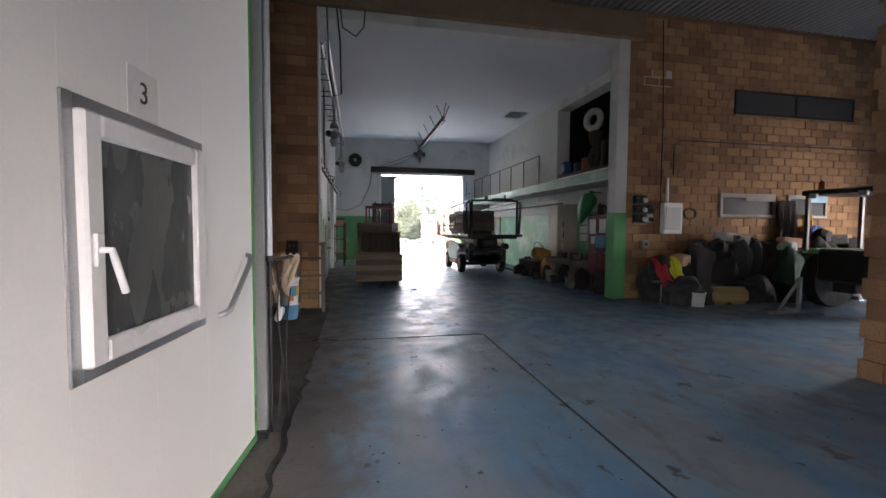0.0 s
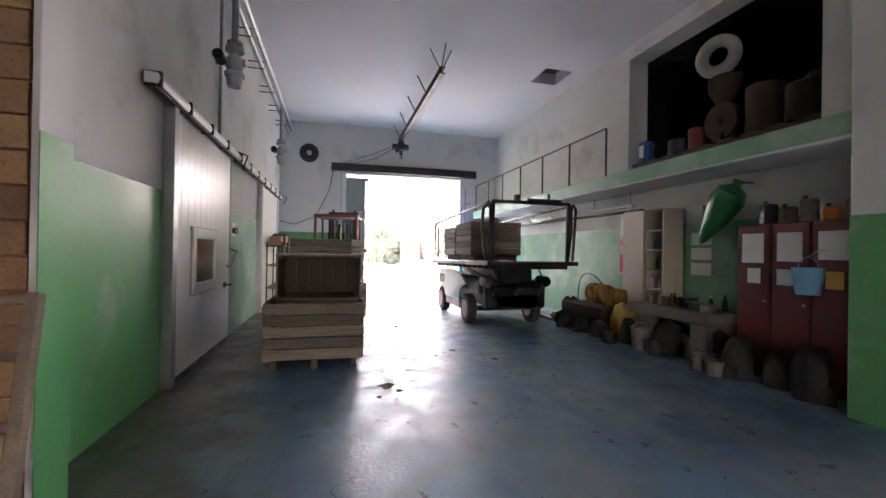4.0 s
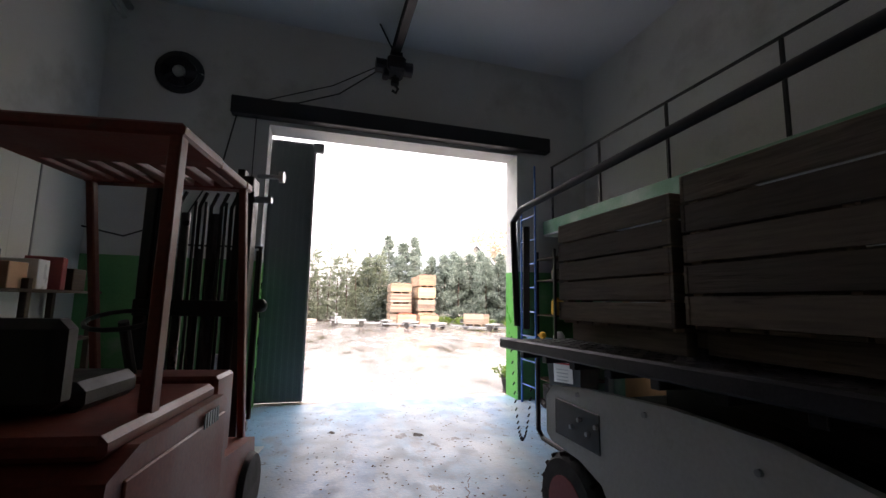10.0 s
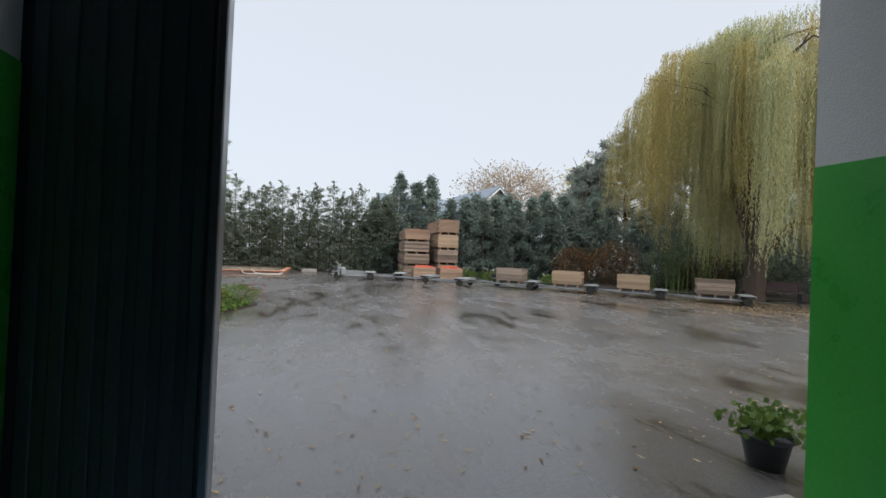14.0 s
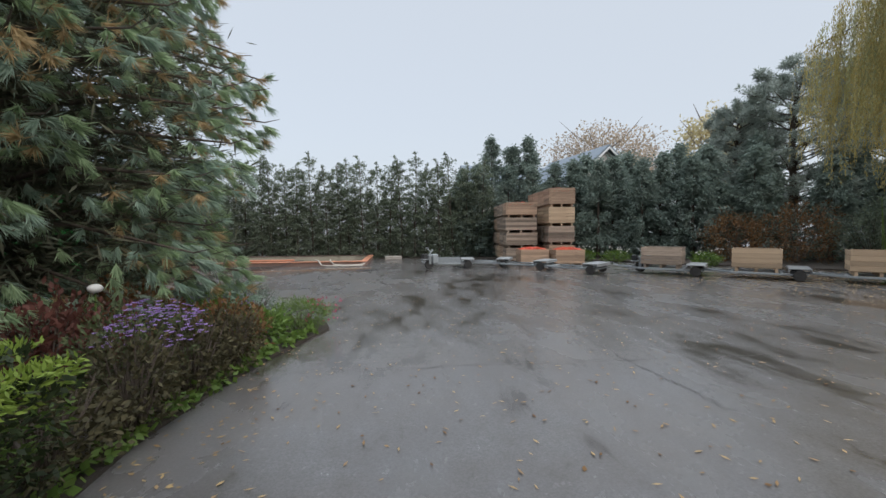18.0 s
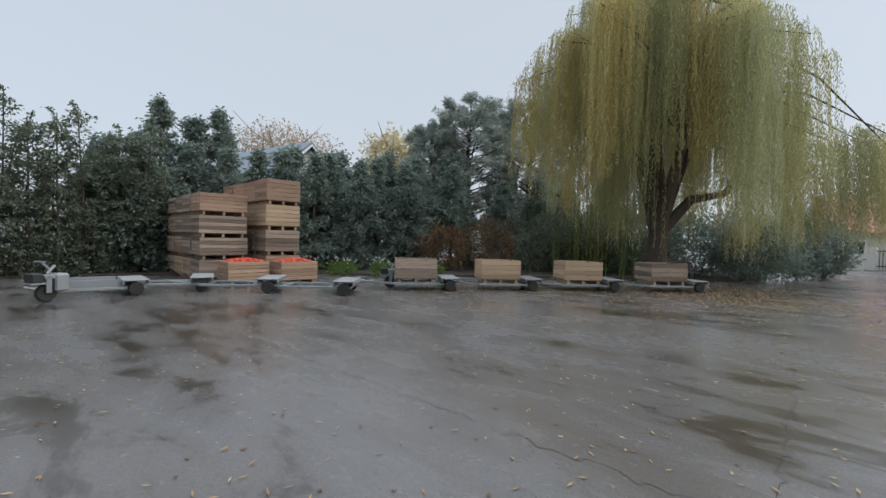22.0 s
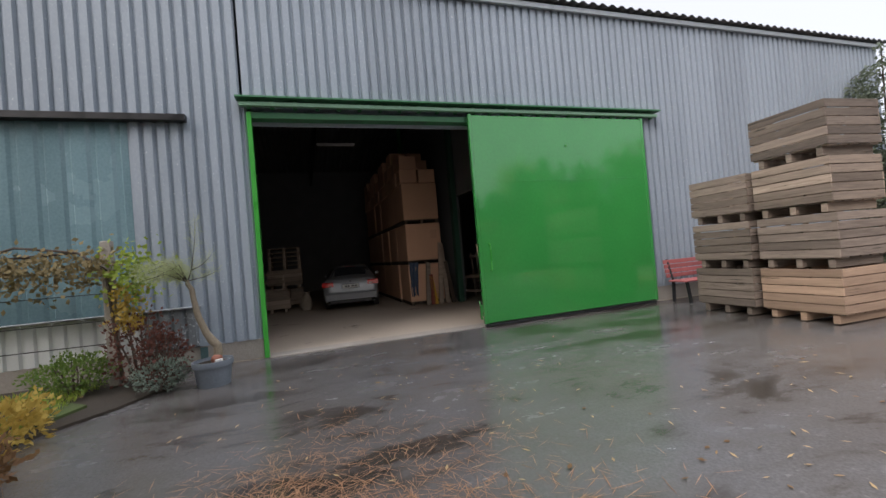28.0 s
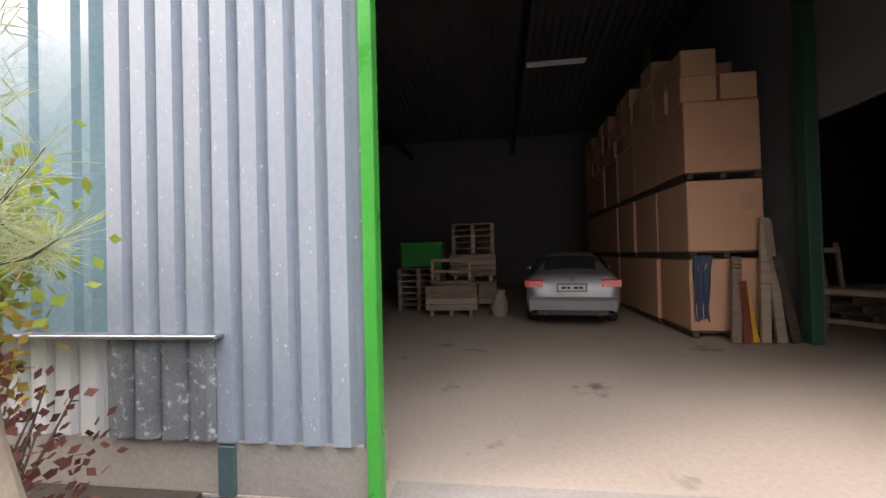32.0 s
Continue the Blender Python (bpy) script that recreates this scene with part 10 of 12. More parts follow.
def bush(m, w, d, h, n, material, label, seed, size=0.08, wd=0.045, cat="shrub", group="", name="shrub", stems=10, spread=0.25, woody=BARK):
    """A shrub: stems fanning up from its foot and a loose crown of leaves."""
    rng = np.random.default_rng(seed)
    t = thing(name, label, cat, m, group)
    S = Shape()
    for k in range(stems):
        a = 2.399 * k
        f = math.sqrt((k + 0.5) / stems)
        S.tube([(0.06 * math.cos(a), 0.06 * math.sin(a), 0), (0.28 * w * f * math.cos(a), 0.28 * d * f * math.sin(a), h * 0.5), (0.46 * w * f * math.cos(a + 0.2), 0.46 * d * f * math.sin(a + 0.2), h * rng.uniform(0.75, 0.98))], [0.012, 0.008, 0.003], 5)
    tagged(part("woody_base", S, woody, t), kind="stuff")
    u = unit(rng.normal(size=(n, 3)))
    r = rng.uniform(0.35, 1.0, (n, 1)) ** 0.5
    lump = 1 + spread * np.sin(u[:, :1] * 5 + seed) * np.cos(u[:, 1:2] * 6 + seed * 1.7) + 0.5 * spread * np.sin(u[:, 2:] * 9 + u[:, :1] * 7)
    p = u * r * lump * [w / 2, d / 2, h / 2] + [0, 0, h / 2]
    p = p[p[:, 2] > 0.02]
    part("leaves", leaf_mesh("leaves", p, (p - [0, 0, h * 0.3]) / [w, d, h] + rng.normal(0, 0.35, p.shape), size, wd, material, seed), None, t)
    return t


for k, (x, y, w, h) in enumerate(((17.2, 42.2, 2.6, 2.3), (19.0, 40.8, 3.0, 2.6), (20.8, 39.2, 3.0, 2.4), (22.4, 37.4, 2.8, 2.2), (23.6, 35.6, 2.6, 2.0))):
    bush(pose(x, y, 0), w, w * 0.9, h, 2600, BROWN_LEAF if k in (0, 1, 3) else HEDGE_LEAF, "thin brown autumn shrub behind the trailers", 40 + k, 0.10, 0.06, group="brown shrubs", stems=18)
for k, (x, y) in enumerate(((9.6, 44.9), (10.8, 44.0), (12.0, 43.1), (13.2, 42.0), (14.6, 40.6))):
    bush(pose(x, y, 0), 1.3, 0.9, 0.55, 900, HERB_LEAF, "low green border plants with pale flowers", 60 + k, 0.10, 0.04, "plant", "border plants", "border_plant", 6)
    rng = np.random.default_rng(k)
    p = np.stack([rng.uniform(-0.6, 0.6, 26), rng.uniform(-0.4, 0.4, 26), rng.uniform(0.4, 0.75, 26)], 1)
    p = np.repeat(p, 6, 0)
    single("white_flowers", leaf_mesh("petals", p, rng.normal(size=p.shape), 0.05, 0.04, WHITE_PETAL, k), None, "white rose blossoms over the border plants", "flowers", pose(x, y, 0), "border flowers", "stuff")

# weeping willow
t = thing("weeping_willow", "big weeping willow turning yellow in autumn", "tree", pose(20.5, 33.6, 0))
rng = np.random.default_rng(77)
part("trunk", trunk_shape([(0, 0, -0.05), (0.1, 0, 1.2), (0.2, -0.1, 3.0), (0.1, 0.2, 5.5), (0.2, 0.1, 8.5)], 0.48, 0.16, 12), BARK, t)
strands = {m: ([], []) for m in (0, 1, 2)}
side_lobe = np.array([0.65, -0.76])
main_stems = [np.array(v) for v in ((0.3, 0.2, 11.5), (-1.8, 1.2, 10.2), (1.9, -1.5, 9.4), (1.1, 2.0, 9.6), (-1.3, -1.8, 9.4), (2.6, -2.9, 5.6))]
for v in main_stems:
    part("main_limb", Shape().tube([(0.1, 0, 1.9), tuple(v * [0.35, 0.35, 0] + [0.1, 0, 2.2 + v[2] * 0.22]), tuple(v * [0.75, 0.75, 0] + [0, 0.1, v[2] * 0.66]), tuple(v)], [0.27, 0.2, 0.14, 0.05], 8), BARK, t)
lobes = []
for k in range(17):
    a = k * 2.399 + 0.3
    f = math.sqrt((k + 0.4) / 17)
    d = np.array([math.cos(a), math.sin(a)])
    R = (5.6 + 1.3 * max(0.0, d @ side_lobe) ** 2) * f * rng.uniform(0.90, 1.06)
    top = 6.0 + 7.0 * math.sqrt(max(0.03, 1 - 0.92 * f * f)) - 3.2 * max(0.0, d @ side_lobe) * f + rng.uniform(-1.3, 0.5)
    lobes.append((R * d, top, f, d, rng.uniform(0.7, 1.5), rng.uniform(0, 1)))
for k in range(153):
    # one tress: a branch that arches over and lets a curtain of thin twigs fall
    at, top, f, d, hem_low, hue = lobes[k % 17]
    off = rng.normal(0, 0.72, 2)
    e = np.array([at[0] + off[0], at[1] + off[1], top - 0.45 * (off @ off) - 0.5 * max(0.0, off @ d) + rng.uniform(-0.3, 0.3)])
    st = main_stems[k % 6]
    s0 = st * min(0.92, 0.5 + 0.45 * rng.uniform(0, 1)) + [0, 0, 0.5]
    up = s0 * 0.45 + e * 0.55 + [0, 0, 0.8]
    if k % 2 == 0:
        part("limb", Shape().tube([tuple(s0), tuple(s0 * 0.75 + up * 0.25 + np.array([0, 0, 0.3])), tuple(up), tuple(e * [0.97, 0.97, 1] - [0, 0, 0.15])], [0.08, 0.06, 0.035, 0.012], 6), BARK, t)
    tone = 2 if rng.uniform() < (0.55 if hue < 0.5 else 0.25) else (1 if rng.uniform() < 0.12 + 0.45 * (hue > 0.6) else 0)
    P, W = strands[tone]
    back = unit(np.array([*(e - up)[:2], 0.0]) + 1e-6)
    across = np.array([-back[1], back[0], 0.0])
    hem0 = hem_low + rng.uniform(-0.2, 0.6) + (0.5 if d @ side_lobe > 0.55 and f > 0.5 else 0.0)
    hang = rng.uniform(3.4, 6.6) if f > 0.5 else rng.uniform(6.0, 10.5)
    for j in range(44):
        g = rng.uniform(0, 1)
        q = e - back * 1.25 * g + across * rng.normal(0, 0.20 + 0.14 * g) + [0, 0, 0.42 * g * (1 - 0.6 * g) + rng.normal(0, 0.07)]
        hem = hem0 + rng.uniform(-0.5, 0.7)
        L = max(0.9, min(q[2] - hem, hang * rng.uniform(0.55, 1.1)))
        n = max(int(L / 0.052), 10)
        dd = np.linspace(0, 1, n)
        out = back * rng.uniform(0.10, 0.42) + across * rng.normal(0, 0.12)
        sway = rng.normal(0, 0.05, 3) * [1, 1, 0]
        p = q[None] + np.stack([0 * dd, 0 * dd, 0.16 * np.sin(np.minimum(dd * 7, 3.1)) - dd * L], 1) + out * np.sqrt(dd)[:, None] + np.sin(dd[:, None] * 5 + j) * sway
        P.append(p + rng.normal(0, 0.022, p.shape))
        W.append(np.stack([rng.normal(0, 0.28, n), rng.normal(0, 0.28, n), np.full(n, -1.0)], 1))
for m_, leaf_ in ((0, WILLOW_LEAF), (1, WILLOW_YELLOW), (2, WILLOW_GREEN)):
    part("foliage", leaf_mesh("foliage", np.concatenate(strands[m_][0]), np.concatenate(strands[m_][1]), 0.13, 0.024, leaf_, 3 + m_), None, t)
# dark evergreen shrubs under and behind the willow
for k, (x, y, w, h) in enumerate(((24.5, 36.5, 4.5, 3.4), (26.5, 33.0, 4.2, 3.2), (25.4, 30.6, 3.4, 2.7), (22.6, 38.6, 4.0, 3.2), (28.6, 29.2, 2.6, 3.6), (30.4, 28.2, 2.4, 3.0), (29.5, 36.0, 5.0, 4.4), (25.5, 41.0, 5.0, 4.0), (31.0, 32.0, 4.0, 3.4))):
    bush(pose(x, y, 0), w, w, h, 5200, CONIFER_LEAF if k % 3 else HEDGE_LEAF, "dense dark evergreen shrub under the willow", 140 + k, 0.17, 0.09, group="evergreen shrubs", stems=16)
for k in range(26):
    rx, ry = rng.uniform(-2.2, 2.2), rng.uniform(-1.6, 1.6)
    cane = thing("bamboo_cane", "slim pale green cane under the willow", "cane", pose(20.0 + rx, 35.6 + ry, 0), "canes under the willow")
    part("stem", Shape().tube([(0, 0, 0), (rng.uniform(-0.2, 0.2), rng.uniform(-0.2, 0.2), rng.uniform(2.0, 3.4))], [0.02, 0.008], 5), HERB_LEAF, cane)

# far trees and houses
# far bark is coloured lighter to stand in for the fog before it
HAZED_BARK = mat("hazed_grey_bark", (0.30, 0.27, 0.24), (0.22, 0.19, 0.17), rough=0.95, scale=4, fine=30, bump=0.5, vary=0.05)


def far_tree(x, y, h, w, n, material, label, seed):
    t = thing("far_tree", label, "tree", pose(x, y, 0), "far trees")
    rng = np.random.default_rng(seed)
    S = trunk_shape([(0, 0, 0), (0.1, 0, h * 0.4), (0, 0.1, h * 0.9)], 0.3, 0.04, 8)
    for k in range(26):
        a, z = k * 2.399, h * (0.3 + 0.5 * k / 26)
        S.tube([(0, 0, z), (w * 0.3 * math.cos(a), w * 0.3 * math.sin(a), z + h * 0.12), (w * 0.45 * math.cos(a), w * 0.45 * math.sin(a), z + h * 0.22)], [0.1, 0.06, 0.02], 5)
    part("trunk", S, HAZED_BARK, t)
    u = unit(rng.normal(size=(n, 3)))
    lump = 1 + 0.25 * np.sin(u[:, :1] * 6 + seed) * np.cos(u[:, 1:2] * 7)
    p = u * rng.uniform(0.3, 1, (n, 1)) ** 0.45 * lump * [w / 2, w / 2, h * 0.34] + [0, 0, h * 0.66]
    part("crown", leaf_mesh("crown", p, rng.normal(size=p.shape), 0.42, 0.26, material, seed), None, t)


far_tree(34.5, 90.0, 18.0, 19.0, 9000, FAR_HAZED_LEAF, "large leafless-looking tree, its colour paled as by fog", 1)
# the yellow is washed out too, painting in the haze at this distance
far_tree(31.4, 61.5, 12.8, 6.5, 3500, leaf_mat("far_hazed_yellow_leaf", (0.50, 0.43, 0.24), (0.60, 0.53, 0.33), 0.8, 0.1, 0.55), "yellow autumn tree, its colour paled as by fog", 2)
far_tree(60.0, 24.0, 13.0, 9.0, 1500, FAR_HAZED_LEAF, "bare tree beside the far house, its colour paled as by fog", 3)


def house(m, w, d, eave, ridge, wall, roof, label):
    """A plain house with a gable roof, its ridge along y, gables at both ends."""
    h = thing("house", label, "house", m)
    part("wall", Shape().prism([(-w / 2, 0), (w / 2, 0), (w / 2, eave), (0, ridge - 0.12), (-w / 2, eave)], -d / 2, d / 2, "y"), wall, h)
    for s in (-1, 1):
        S = Shape().prism([(0, ridge), (s * (w / 2 + 0.45), eave - 0.3), (s * (w / 2 + 0.45), eave - 0.16), (0, ridge + 0.16)], -d / 2 - 0.4, d / 2 + 0.4, "y")
        part("roof", S, roof, h)
        part("verge_board", Shape().prism([(0, ridge - 0.15), (s * (w / 2 + 0.45), eave - 0.46), (s * (w / 2 + 0.45), eave - 0.3), (0, ridge)], -d / 2 - 0.43, -d / 2 - 0.36, "y"), WHITE_PLASTIC, h)
    for x in (-w * 0.22, w * 0.22):
        wn_ = part("window", Shape().box((x - 0.55, -d / 2 - 0.03, 1.0), (x + 0.55, -d / 2 + 0.02, 2.3), 0.01), WHITE_PLASTIC, h)
        part("pane", Shape().box((x - 0.47, -d / 2 - 0.04, 1.08), (x + 0.47, -d / 2 - 0.03, 2.22), 0), GLASS_DARK, wn_)
    return h


SLATE = mat("blue_slate_roof", (0.20, 0.24, 0.28), (0.15, 0.18, 0.22), rough=0.6, scale=4, fine=60, bump=0.3, vary=0)
TILE_ROOF = mat("red_tile_roof", (0.36, 0.15, 0.10), (0.28, 0.11, 0.08), rough=0.7, scale=4, fine=60, bump=0.3, vary=0)
RENDER = mat("pale_render", (0.58, 0.56, 0.52), (0.50, 0.48, 0.45), rough=0.9, scale=2, bump=0.2, vary=0)
house(pose(16.0, 57.2, 0, 0, 0, 8), 7.0, 8.0, 4.2, 7.35, RENDER, SLATE, "house with a blue-grey gable roof behind the hedge")
house(pose(12.0, 61.5, 0, 0, 0, 98), 7.0, 9.0, 4.2, 7.0, RENDER, SLATE, "long slate-roofed wing behind the hedge")
far_house = house(pose(51.5, 21.6, 0, 0, 0, -4), 8.0, 13.0, 3.0, 6.0, RENDER, TILE_ROOF, "pale house with a red tiled roof across the road")
for y in (-4.6, -1.8, 1.0, 4.0):
    fw = part("window", Shape().box((-4.04, y - 0.6, 0.95), (-3.98, y + 0.6, 2.25), 0.01), WHITE_PLASTIC, far_house)
    part("pane", Shape().box((-4.05, y - 0.5, 1.05), (-4.04, y + 0.5, 2.15), 0), GLASS_DARK, fw)
gp = thing("garden_gate", "dark gate between pale gate pillars", "gate", pose(45.5, 23.8, 0, 0, 0, 75))
part("pillar", Shape().box((-1.6, -0.25, 0), (-1.1, 0.25, 1.7), 0.03), RENDER, gp)
part("pillar", Shape().box((1.1, -0.25, 0), (1.6, 0.25, 1.7), 0.03), RENDER, gp)
for k in range(12):
    part("bar", Shape().box((-1.05 + k * 0.18, -0.02, 0.15), (-1.0 + k * 0.18, 0.02, 1.6), 0.004), BLACK_PAINT, gp)
part("rail", Shape().box((-1.1, -0.03, 0.3), (1.1, 0.03, 0.38), 0.004).box((-1.1, -0.03, 1.4), (1.1, 0.03, 1.48), 0.004), BLACK_PAINT, gp)
setting("garden_wall", Shape().box((44.6, 25.6, 0), (44.9, 34.0, 1.2), 0.02).box((44.2, 14.0, 0), (44.5, 21.8, 1.2), 0.02), RENDER, "pale low garden wall across the road")
setting("hedge_bank", Shape().raw([(4.5, 47.6, -0.011), (12.0, 43.6, -0.011), (16.8, 39.2, -0.011), (24.5, 31.0, -0.011), (34, 31.0, -0.011), (40, 52, -0.011), (4.5, 54, -0.011), (4.5, 47.6, 0.03), (12.0, 43.6, 0.03), (16.8, 39.2, 0.03), (24.5, 31.0, 0.03), (34, 31.0, 0.03), (40, 52, 0.03), (4.5, 54, 0.03)], [(7, 8, 9, 10, 11, 12, 13)] + [(i, i + 1, i + 8, i + 7) for i in range(6)] + [(6, 0, 7, 13)]), SOIL, "dark soil under the shrubs")
setting("hedge_soil", Shape().box((-10.4, 47.95, -0.011), (6.5, 50.4, 0.03), 0.01), SOIL, "dark soil under the hedge")

# ---- long-needled pine beside the path ----
PX, PY = -3.9, 30.4
t = thing("white_pine", "large long-needled pine with hanging cones", "tree", pose(0, 0, 0))
rng = np.random.default_rng(5)
part("trunk", trunk_shape([(PX, PY, -0.05), (PX + 0.05, PY, 3), (PX, PY + 0.1, 7), (PX, PY, 11)], 0.24, 0.05, 12), BARK, t)
tuft_at, tuft_way = [], []


# Needles added to fill the crown, darkened to paint in its inner shade.
PINE_INNER_SHADE = leaf_mat("inner_shade_pine_needles", (0.06, 0.075, 0.052), (0.16, 0.15, 0.10), 0.7, 0.2, 0.35)
inner_p, inner_w = [], []
# whorls of limbs in layers; each limb bears a flat, drooping fan of tufts
for k in range(247):
    layer, turn = divmod(k, 13)
    z = 1.0 + 0.54 * layer
    a = turn * 2 * math.pi / 13 + layer * 0.55 + rng.uniform(-0.22, 0.22)
    R = 3.75 * (1 - ((z - 2.4) / 9.6) ** 2 if z > 2.4 else 0.95) * rng.uniform(0.82, 1.04)
    R = max(R, 0.7)
    e = np.array([PX + R * math.cos(a), PY + R * math.sin(a), z + rng.uniform(-0.2, 0.2)])
    if math.cos(a) > 0.4 and math.sin(a) > 0.3 and z > 3.4:
        e[:2] = (PX, PY) + (e[:2] - (PX, PY)) * 1.13
    if z < 3.4 and e[1] - PY > 1.4:
        e[:2] = (PX, PY) + (e[:2] - (PX, PY)) * (0.84 if math.cos(a) > 0.6 else 0.74)
    if math.cos(a) < 0.25 and math.sin(a) > 0:
        e[:2] = (PX, PY) + (e[:2] - (PX, PY)) * 0.62
    base = np.array([PX, PY, z + 0.1])
    ax = unit(e - base)
    part("limb", Shape().tube([tuple(base), tuple((base + e) / 2 + [0, 0, 0.22]), tuple(e), tuple(e + ax * 0.22 + [0, 0, 0.06])], [0.05, 0.03, 0.010, 0.004], 6), BARK, t)
    lat = np.array([-ax[1], ax[0], 0.0])
    for j in range(36):
        g = 0.36 + 0.66 * math.sqrt((j + 0.5) / 36)
        wing = (0.62 * (1.06 - g) + 0.30) * rng.uniform(-1, 1) * min(1.0, R / 2.5)
        c = base + (e - base) * g + lat * wing + [0, 0, 0.9 * g * (1 - g) * 0.5 - 0.22 * abs(wing) + rng.uniform(-0.34, 0.08)]
        tuft_at.append(c)
        tuft_way.append(unit(ax * 0.75 + lat * np.sign(wing) * 0.45 + rng.normal(0, 0.18, 3) + [0, 0, -0.22]))
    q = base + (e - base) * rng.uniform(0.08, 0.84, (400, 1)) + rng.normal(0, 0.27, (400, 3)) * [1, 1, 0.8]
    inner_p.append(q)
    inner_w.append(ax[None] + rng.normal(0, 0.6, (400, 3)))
pine_bulk = len(tuft_at)


def branch(pts, r0, tufts, spread, droop=-0.15):
    """A side branch along pts, thickly set with needle tufts towards its end."""
    pts = [np.array(p, float) for p in pts]
    part("limb", Shape().tube([tuple(p) for p in pts], list(np.linspace(r0, 0.005, len(pts))), 7), BARK, t)
    for j in range(tufts):
        g = (0.35 + 0.65 * (j + 0.5) / tufts) * (len(pts) - 1)
        i = min(int(g), len(pts) - 2)
        c = pts[i] + (pts[i + 1] - pts[i]) * (g - i)
        off = rng.normal(0, 1, 3) * spread * (0.12 if j > tufts - 4 else 1)
        q = c + off
        part("twig", Shape().tube([tuple(c), tuple((c + q) / 2 + [0, 0, -0.01]), tuple(q)], [0.005, 0.004, 0.003], 5), BARK, t)
        tuft_at.append(q)
        tuft_way.append(unit(unit(pts[i + 1] - pts[i]) * 0.9 + unit(off) * 0.5 + [0, 0, droop]))


# the low branches that reach towards the path
branch([(PX, PY, 3.0), (-3.2, 32.0, 2.7), (-2.7, 32.9, 2.4), (-2.45, 33.2, 2.25)], 0.03, 34, 0.17, -0.3)
branch([(PX, PY, 2.7), (-3.2, 31.9, 2.4), (-2.7, 32.7, 2.05), (-2.4, 33.0, 1.95)], 0.03, 34, 0.17, -0.3)
branch([(PX, PY, 3.4), (-3.1, 32.2, 3.0), (-2.6, 33.0, 2.8), (-2.3, 33.35, 2.6)], 0.03, 30, 0.17, -0.3)
branch([(PX, PY, 2.2), (-3.0, 31.9, 1.9), (-2.5, 32.5, 1.7), (-2.2, 32.8, 1.6)], 0.03, 34, 0.17, -0.3)
branch([(PX, PY, 2.3), (-2.9, 32.2, 2.0), (-2.1, 33.15, 1.72), (-1.80, 33.47, 1.79), (-1.76, 33.65, 1.89), (-1.78, 33.84, 2.01)], 0.018, 20, 0.045)
branch([(PX, PY, 1.9), (-2.9, 32.2, 1.85), (-2.05, 33.15, 1.72), (-1.85, 33.35, 1.60), (-1.83, 33.45, 1.50)], 0.035, 16, 0.09, -0.5)
branch([(PX, PY, 1.6), (-2.8, 32.3, 1.5), (-2.1, 33.1, 1.42), (-1.9, 33.38, 1.42), (-1.88, 33.52, 1.43)], 0.035, 14, 0.07, -0.2)
branch([(PX, PY, 1.4), (-2.8, 32.3, 1.3), (-2.0, 33.0, 1.33), (-1.75, 33.25, 1.32), (-1.72, 33.36, 1.27)], 0.035, 16, 0.08, -0.4)
branch([(PX, PY, 2.6), (-2.8, 32.2, 2.25), (-2.15, 33.0, 1.95), (-1.85, 33.3, 1.80), (-1.80, 33.38, 1.70)], 0.04, 18, 0.10, -0.4)
branch([(-2.6, 32.5, 1.62), (-2.0, 33.05, 1.66), (-1.68, 33.26, 1.64), (-1.60, 33.34, 1.58)], 0.014, 16, 0.05, -0.5)
branch([(-2.6, 32.5, 1.62), (-2.05, 33.1, 1.55), (-1.78, 33.30, 1.50), (-1.70, 33.40, 1.42)], 0.014, 16, 0.05, -0.5)
branch([(-2.6, 32.5, 1.40), (-1.95, 33.0, 1.44), (-1.66, 33.24, 1.38), (-1.60, 33.33, 1.30)], 0.014, 16, 0.05, -0.5)
branch([(-2.5, 32.6, 1.36), (-2.0, 33.1, 1.34), (-1.76, 33.34, 1.30), (-1.70, 33.43, 1.24)], 0.014, 18, 0.05, -0.6)
branch([(PX, PY, 3.0), (-3.0, 32.3, 2.6), (-2.4, 33.2, 2.3), (-2.05, 33.5, 2.2)], 0.04, 22, 0.14, -0.3)
branch([(PX, PY, 2.0), (-3.4, 32.0, 1.9), (-2.8, 33.0, 1.75), (-2.5, 33.3, 1.65)], 0.03, 26, 0.18, -0.3)
branch([(PX, PY, 3.0), (-3.5, 32.2, 2.75), (-3.15, 33.1, 2.45), (-3.0, 33.5, 2.4)], 0.035, 46, 0.2, -0.4)
branch([(PX, PY, 2.8), (-3.3, 32.2, 2.5), (-2.85, 33.0, 2.3), (-2.7, 33.5, 2.27)], 0.035, 46, 0.2, -0.4)
branch([(PX, PY, 3.3), (-3.2, 31.9, 2.75), (-2.75, 32.5, 2.45), (-2.6, 32.75, 2.3)], 0.035, 40, 0.2, -0.4)
branch([(PX, PY, 2.9), (-3.3, 31.8, 2.45), (-2.9, 32.4, 2.2), (-2.7, 32.65, 2.05)], 0.035, 40, 0.2, -0.4)


def needles(name, idx, per, L, w, material, seed, fan=0.36):
    rng = np.random.default_rng(seed)
    P, W = [], []
    for i in idx:
        c, d = tuft_at[i], tuft_way[i]
        back = rng.uniform(0, 0.10, (per, 1))
        P.append(c[None] - d * back)
        W.append(d[None] * rng.uniform(0.55, 1.2, (per, 1)) + rng.normal(0, fan, (per, 3)) + [0, 0, -0.38])
    return leaf_mesh(name, np.concatenate(P), np.concatenate(W), L, w, material, seed)


idx = np.arange(pine_bulk)
high = np.array([p[2] > 2.9 for p in tuft_at[:pine_bulk]])
old = (idx % 11 == 0) | (high & (idx % 7 == 3))
part("needles", needles("needles", idx[~old & (idx % 10 > 4)], 60, 0.215, 0.0125, PINE_BLUE, 1, 0.21), None, t)
